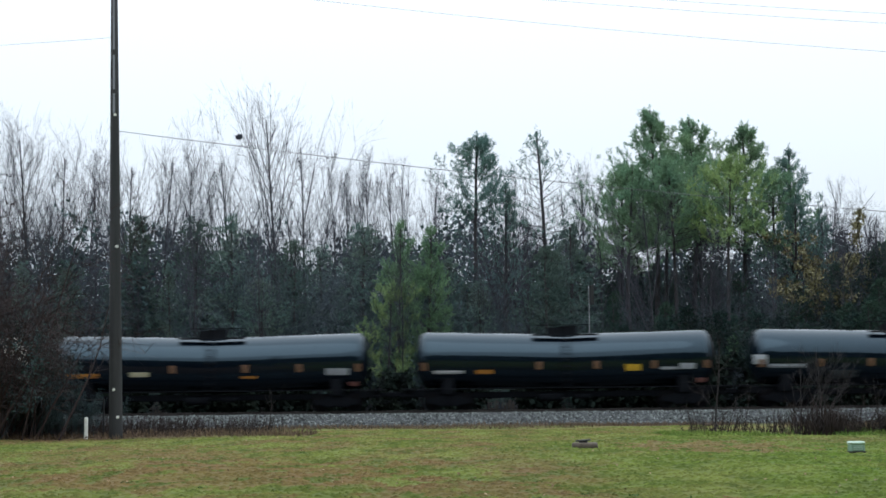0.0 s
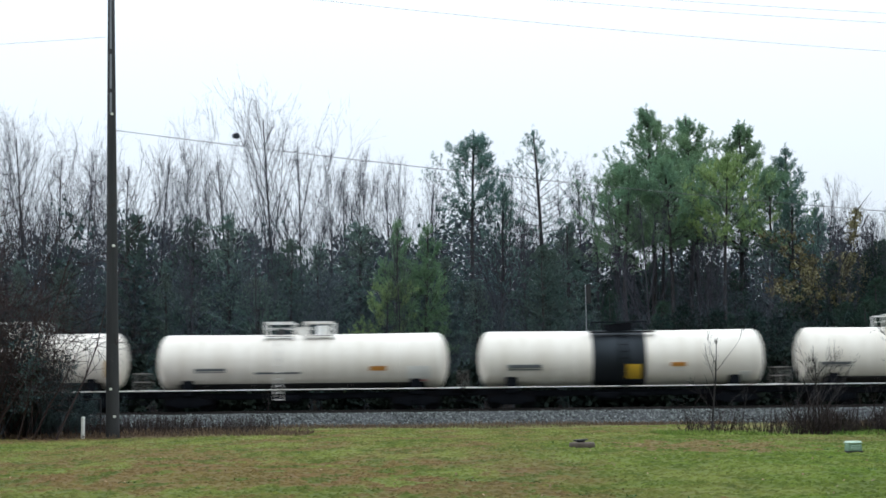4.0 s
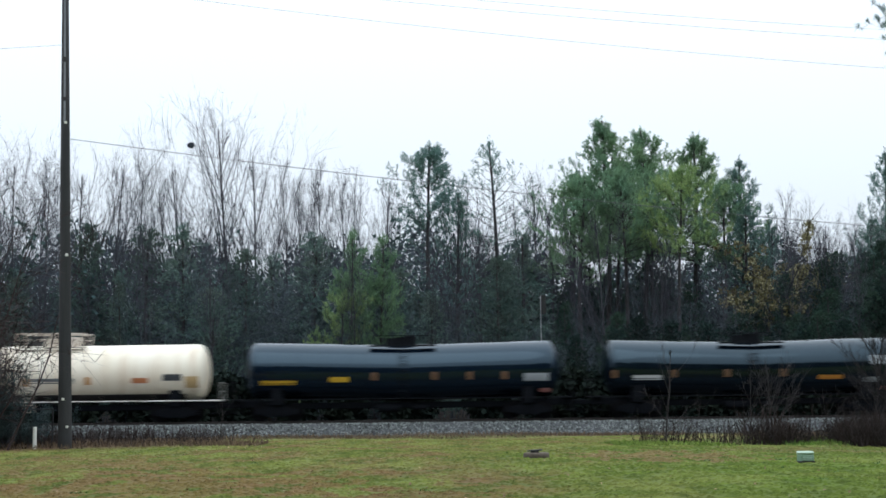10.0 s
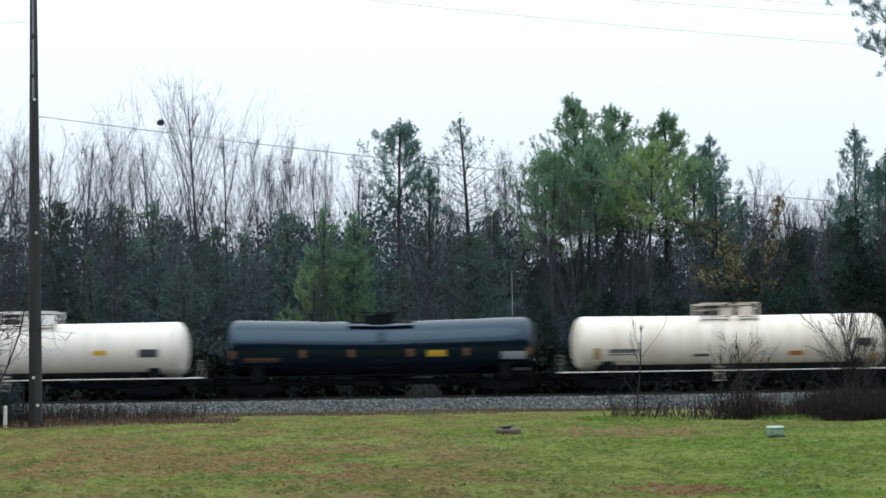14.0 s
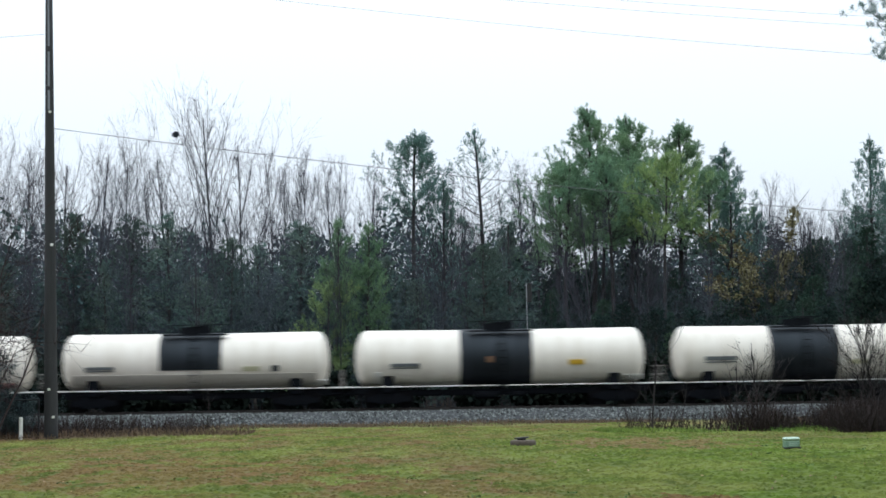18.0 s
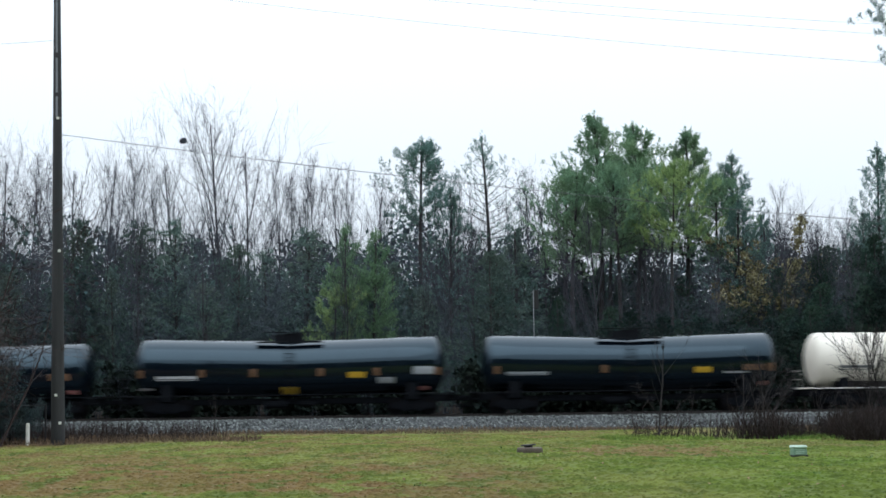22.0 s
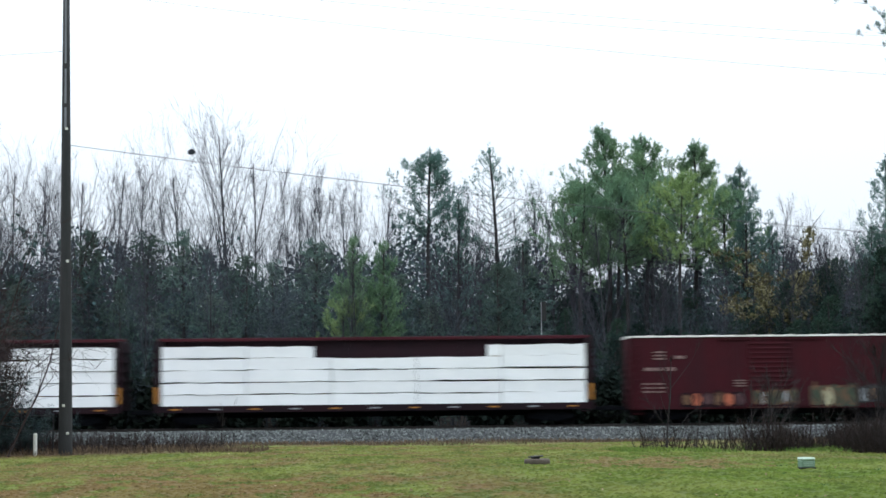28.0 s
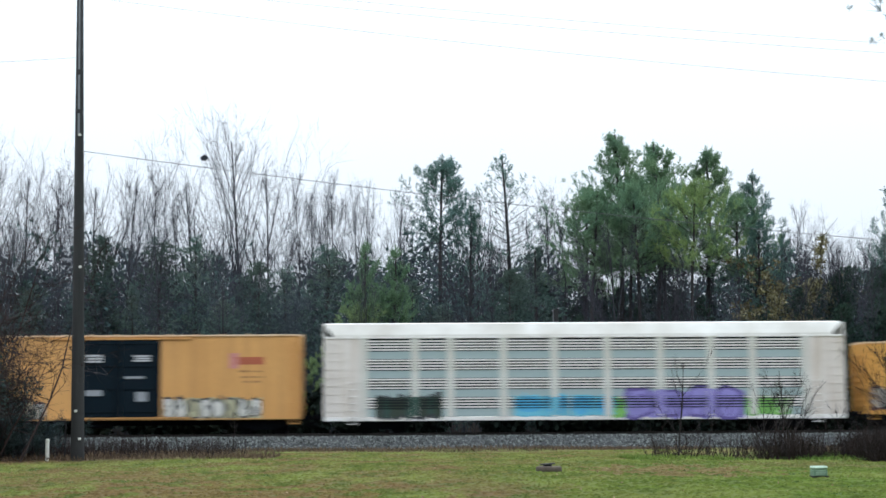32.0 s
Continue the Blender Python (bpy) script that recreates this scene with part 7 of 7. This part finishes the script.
# ---- things by the lawn ----
def build_lawn_things():
    pole = tagged(new("utility_pole"), "tall weathered wooden utility pole at the lawn's edge", "utility pole", "utility poles")
    bm = lathe(bmesh.new(), [(z, 0.25 - 0.0075 * z) for z in (-0.4, 0.3, 2, 5, 8, 11, 14, 17.6)], None, 22)
    bmesh.ops.rotate(bm, verts=bm.verts, matrix=Matrix.Rotation(radians(-90), 3, "Y"))
    part("shaft", bm, "pole_wood", pole)
    bm = bmesh.new()
    for z0, z1 in ((14.4, 17.2), (12.9, 14.2), (12.0, 12.75)):
        r = 0.245 - 0.0075 * (z0 + z1) / 2
        curve = [(-0.2 + 0.5 * i / 4) for i in range(5)]
        lo = [bm.verts.new(((r + 0.016) * math.sin(a), -(r + 0.016) * math.cos(a), z0)) for a in curve]
        hi = [bm.verts.new(((r + 0.006) * math.sin(a), -(r + 0.006) * math.cos(a), z1)) for a in curve]
        for i in range(4):
            bm.faces.new((lo[i], lo[i + 1], hi[i + 1], hi[i]))
    part("cable_guard", bm, "pale_wood", pole, "pale weathered strip up the pole")
    for z, a in ((0.75, 0.5), (1.75, -0.1), (7.0, 0.5), (11.9, 0.3)):
        r = 0.245 - 0.0075 * z
        part("tag", box(bmesh.new(), r * math.sin(a) - 0.05, r * math.sin(a) + 0.05, -r * math.cos(a) - 0.03, -r * math.cos(a) + 0.03, z, z + 0.09, 0.01), "post_plastic", pole, "small white tag")
    part("crossarm", box(bmesh.new(), -1.3, 1.3, -0.32, -0.2, 17.4, 17.54, 0.01), "pole_wood", pole)
    for x in (-1.2, 0.0, 1.2):
        part("insulator", rod(bmesh.new(), (x, -0.26, 17.54), (x, -0.26, 17.76), 0.05, 0.035, 10), "iron", pole)
    place(pole, -12.0, 58.6, 1.0, 0.0)
    pole.rotation_euler = (0, radians(-0.6), 0)
    other = copy_thing(pole, Matrix.Translation((46, 58.0, -1.5)))
    for name, a, b, sag in (("power_line", (-12.1, 58.5, 11.35), (46, 58, 6.0), 0.75), ("power_line", (-13.3, 58.3, 17.3), (46, 57.7, 12.3), 0.9), ("power_line", (-12.1, 58.3, 17.75), (46, 57.7, 13.6), 0.75), ("power_line", (-10.9, 58.3, 17.9), (46, 57.7, 14.1), 0.75), ("power_line", (-12.2, 58.5, 14.85), (-60, 58.5, 15.0), 0.8)):
        a, b = np.array(a), np.array(b)
        pts = [a + (b - a) * i / 40 - np.array([0, 0, sag * 4 * (i / 40) * (1 - i / 40)]) for i in range(41)]
        v, f = tube_path(pts, 0.012 if a[2] < 12 else 0.006, 5)
        tagged(new(name, raw_mesh(name, [(v, f, 0)], ["wire"])), "thin dark overhead cable hung from the utility pole", "cable", "overhead cables")

    post = tagged(new("marker_post"), "short white plastic marker post on the lawn", "marker post")
    bm = rod(bmesh.new(), (0, 0, -0.1), (0, 0, 0.74), 0.07, seg=14)
    part("post", bm, "post_plastic", post)
    part("cap", rod(bmesh.new(), (0, 0, 0.74), (0, 0, 0.80), 0.076, 0.05, 14), "post_plastic", post)
    place(post, -13.0, 58.2)

    fence = tagged(new("wire_fence"), "dark wire fence with steel posts behind the pole", "fence")
    for x in (-17.9, -15.9, -13.85, -12.66):
        part("post", rod(bmesh.new(), (x, 59.6, -0.3), (x, 59.6, 1.45), 0.03, seg=8), "fence_steel", fence)
    part("top_rail", rod(bmesh.new(), (-17.9, 59.6, 1.36), (-12.66, 59.6, 1.42), 0.02, seg=8), "fence_steel", fence)
    segs = []
    for k in range(60):
        x = -17.9 + k * 0.088
        segs.append((x, 59.6, 0.02, x, 59.6, 1.36, 0.002, 0.002))
    for k in range(12):
        segs.append((-17.9, 59.6, 0.05 + k * 0.115, -12.66, 59.6, 0.05 + k * 0.115, 0.002, 0.002))
    v, f = tubes(segs, 3)
    part("mesh_wire", raw_mesh("mesh_wire", [(v, f, 0)], ["fence_steel"]), "fence_steel", fence)

    cab = tagged(new("utility_box"), "low pale green utility box on the grass", "utility box")
    part("body", box(bmesh.new(), -0.175, 0.175, -0.16, 0.16, 0.03, 0.20, 0.02), "box_green", cab)
    part("lid", box(bmesh.new(), -0.19, 0.19, -0.175, 0.175, 0.2, 0.285, 0.035), "box_top", cab, "paler rounded lid")
    part("base", box(bmesh.new(), -0.2, 0.2, -0.18, 0.18, -0.05, 0.04, 0.01), "iron", cab)
    for k in range(3):
        part("vent", box(bmesh.new(), -0.13, 0.13, -0.166, -0.16, 0.08 + k * 0.04, 0.095 + k * 0.04), "box_top", cab)
    place(cab, 10.42, 40.7, 1.0, 0.1)

    man = tagged(new("manhole"), "low concrete manhole ring with its lid ajar", "manhole")
    bm = lathe(bmesh.new(), [(-0.05, 0.36), (0.13, 0.352), (0.155, 0.335), (0.165, 0.27), (0.15, 0.24)], None, 28)
    bmesh.ops.rotate(bm, verts=bm.verts, matrix=Matrix.Rotation(radians(-90), 3, "Y"))
    part("ring", bm, "concrete", man)
    bm = rod(bmesh.new(), (0, 0, 0), (0, 0, 0.035), 0.215, 0.205, seg=28)
    lid = part("lid", bm, "iron", man, "dark iron lid tilted on the ring")
    lid.matrix_basis = pose(-0.04, -0.02, 0.205, 0, -4, 0)
    bm = rod(bmesh.new(), (-0.04, 0, 0.13), (-0.04, 0, 0.21), 0.12, seg=18)
    part("neck", bm, "iron", man)
    place(man, 3.82, 43.8)

    sig = tagged(new("signal_mast"), "thin grey mast with a dark box behind the track", "mast")
    part("mast", rod(bmesh.new(), (0, 0, -0.3), (0, 0, 7.7), 0.024, 0.02, 10), "mast_grey", sig)
    part("cabinet", box(bmesh.new(), 0.04, 0.29, -0.13, 0.13, 6.6, 7.7, 0.02), "iron", sig)
    place(sig, 8.4, 92)

    nest = tagged(new("squirrel_nest"), "dark ball of leaves and twigs in a bare tree", "nest")
    g = np.random.default_rng(5)
    c = unit(g.normal(size=(500, 3))) * g.random((500, 1)) ** 0.4 * np.array([0.2, 0.2, 0.13])
    v, f = blades(c, unit(g.normal(size=(500, 3))), 0.16, 0.03, g)
    part("leaf_ball", raw_mesh("leaf_ball", [(v, f, 0)], ["brush_twig"]), "brush_twig", nest)
    nest.location = (-14.1, 110, 19.3)


build_woods()
build_near_growth()
build_grass()
build_lawn_things()
motions()
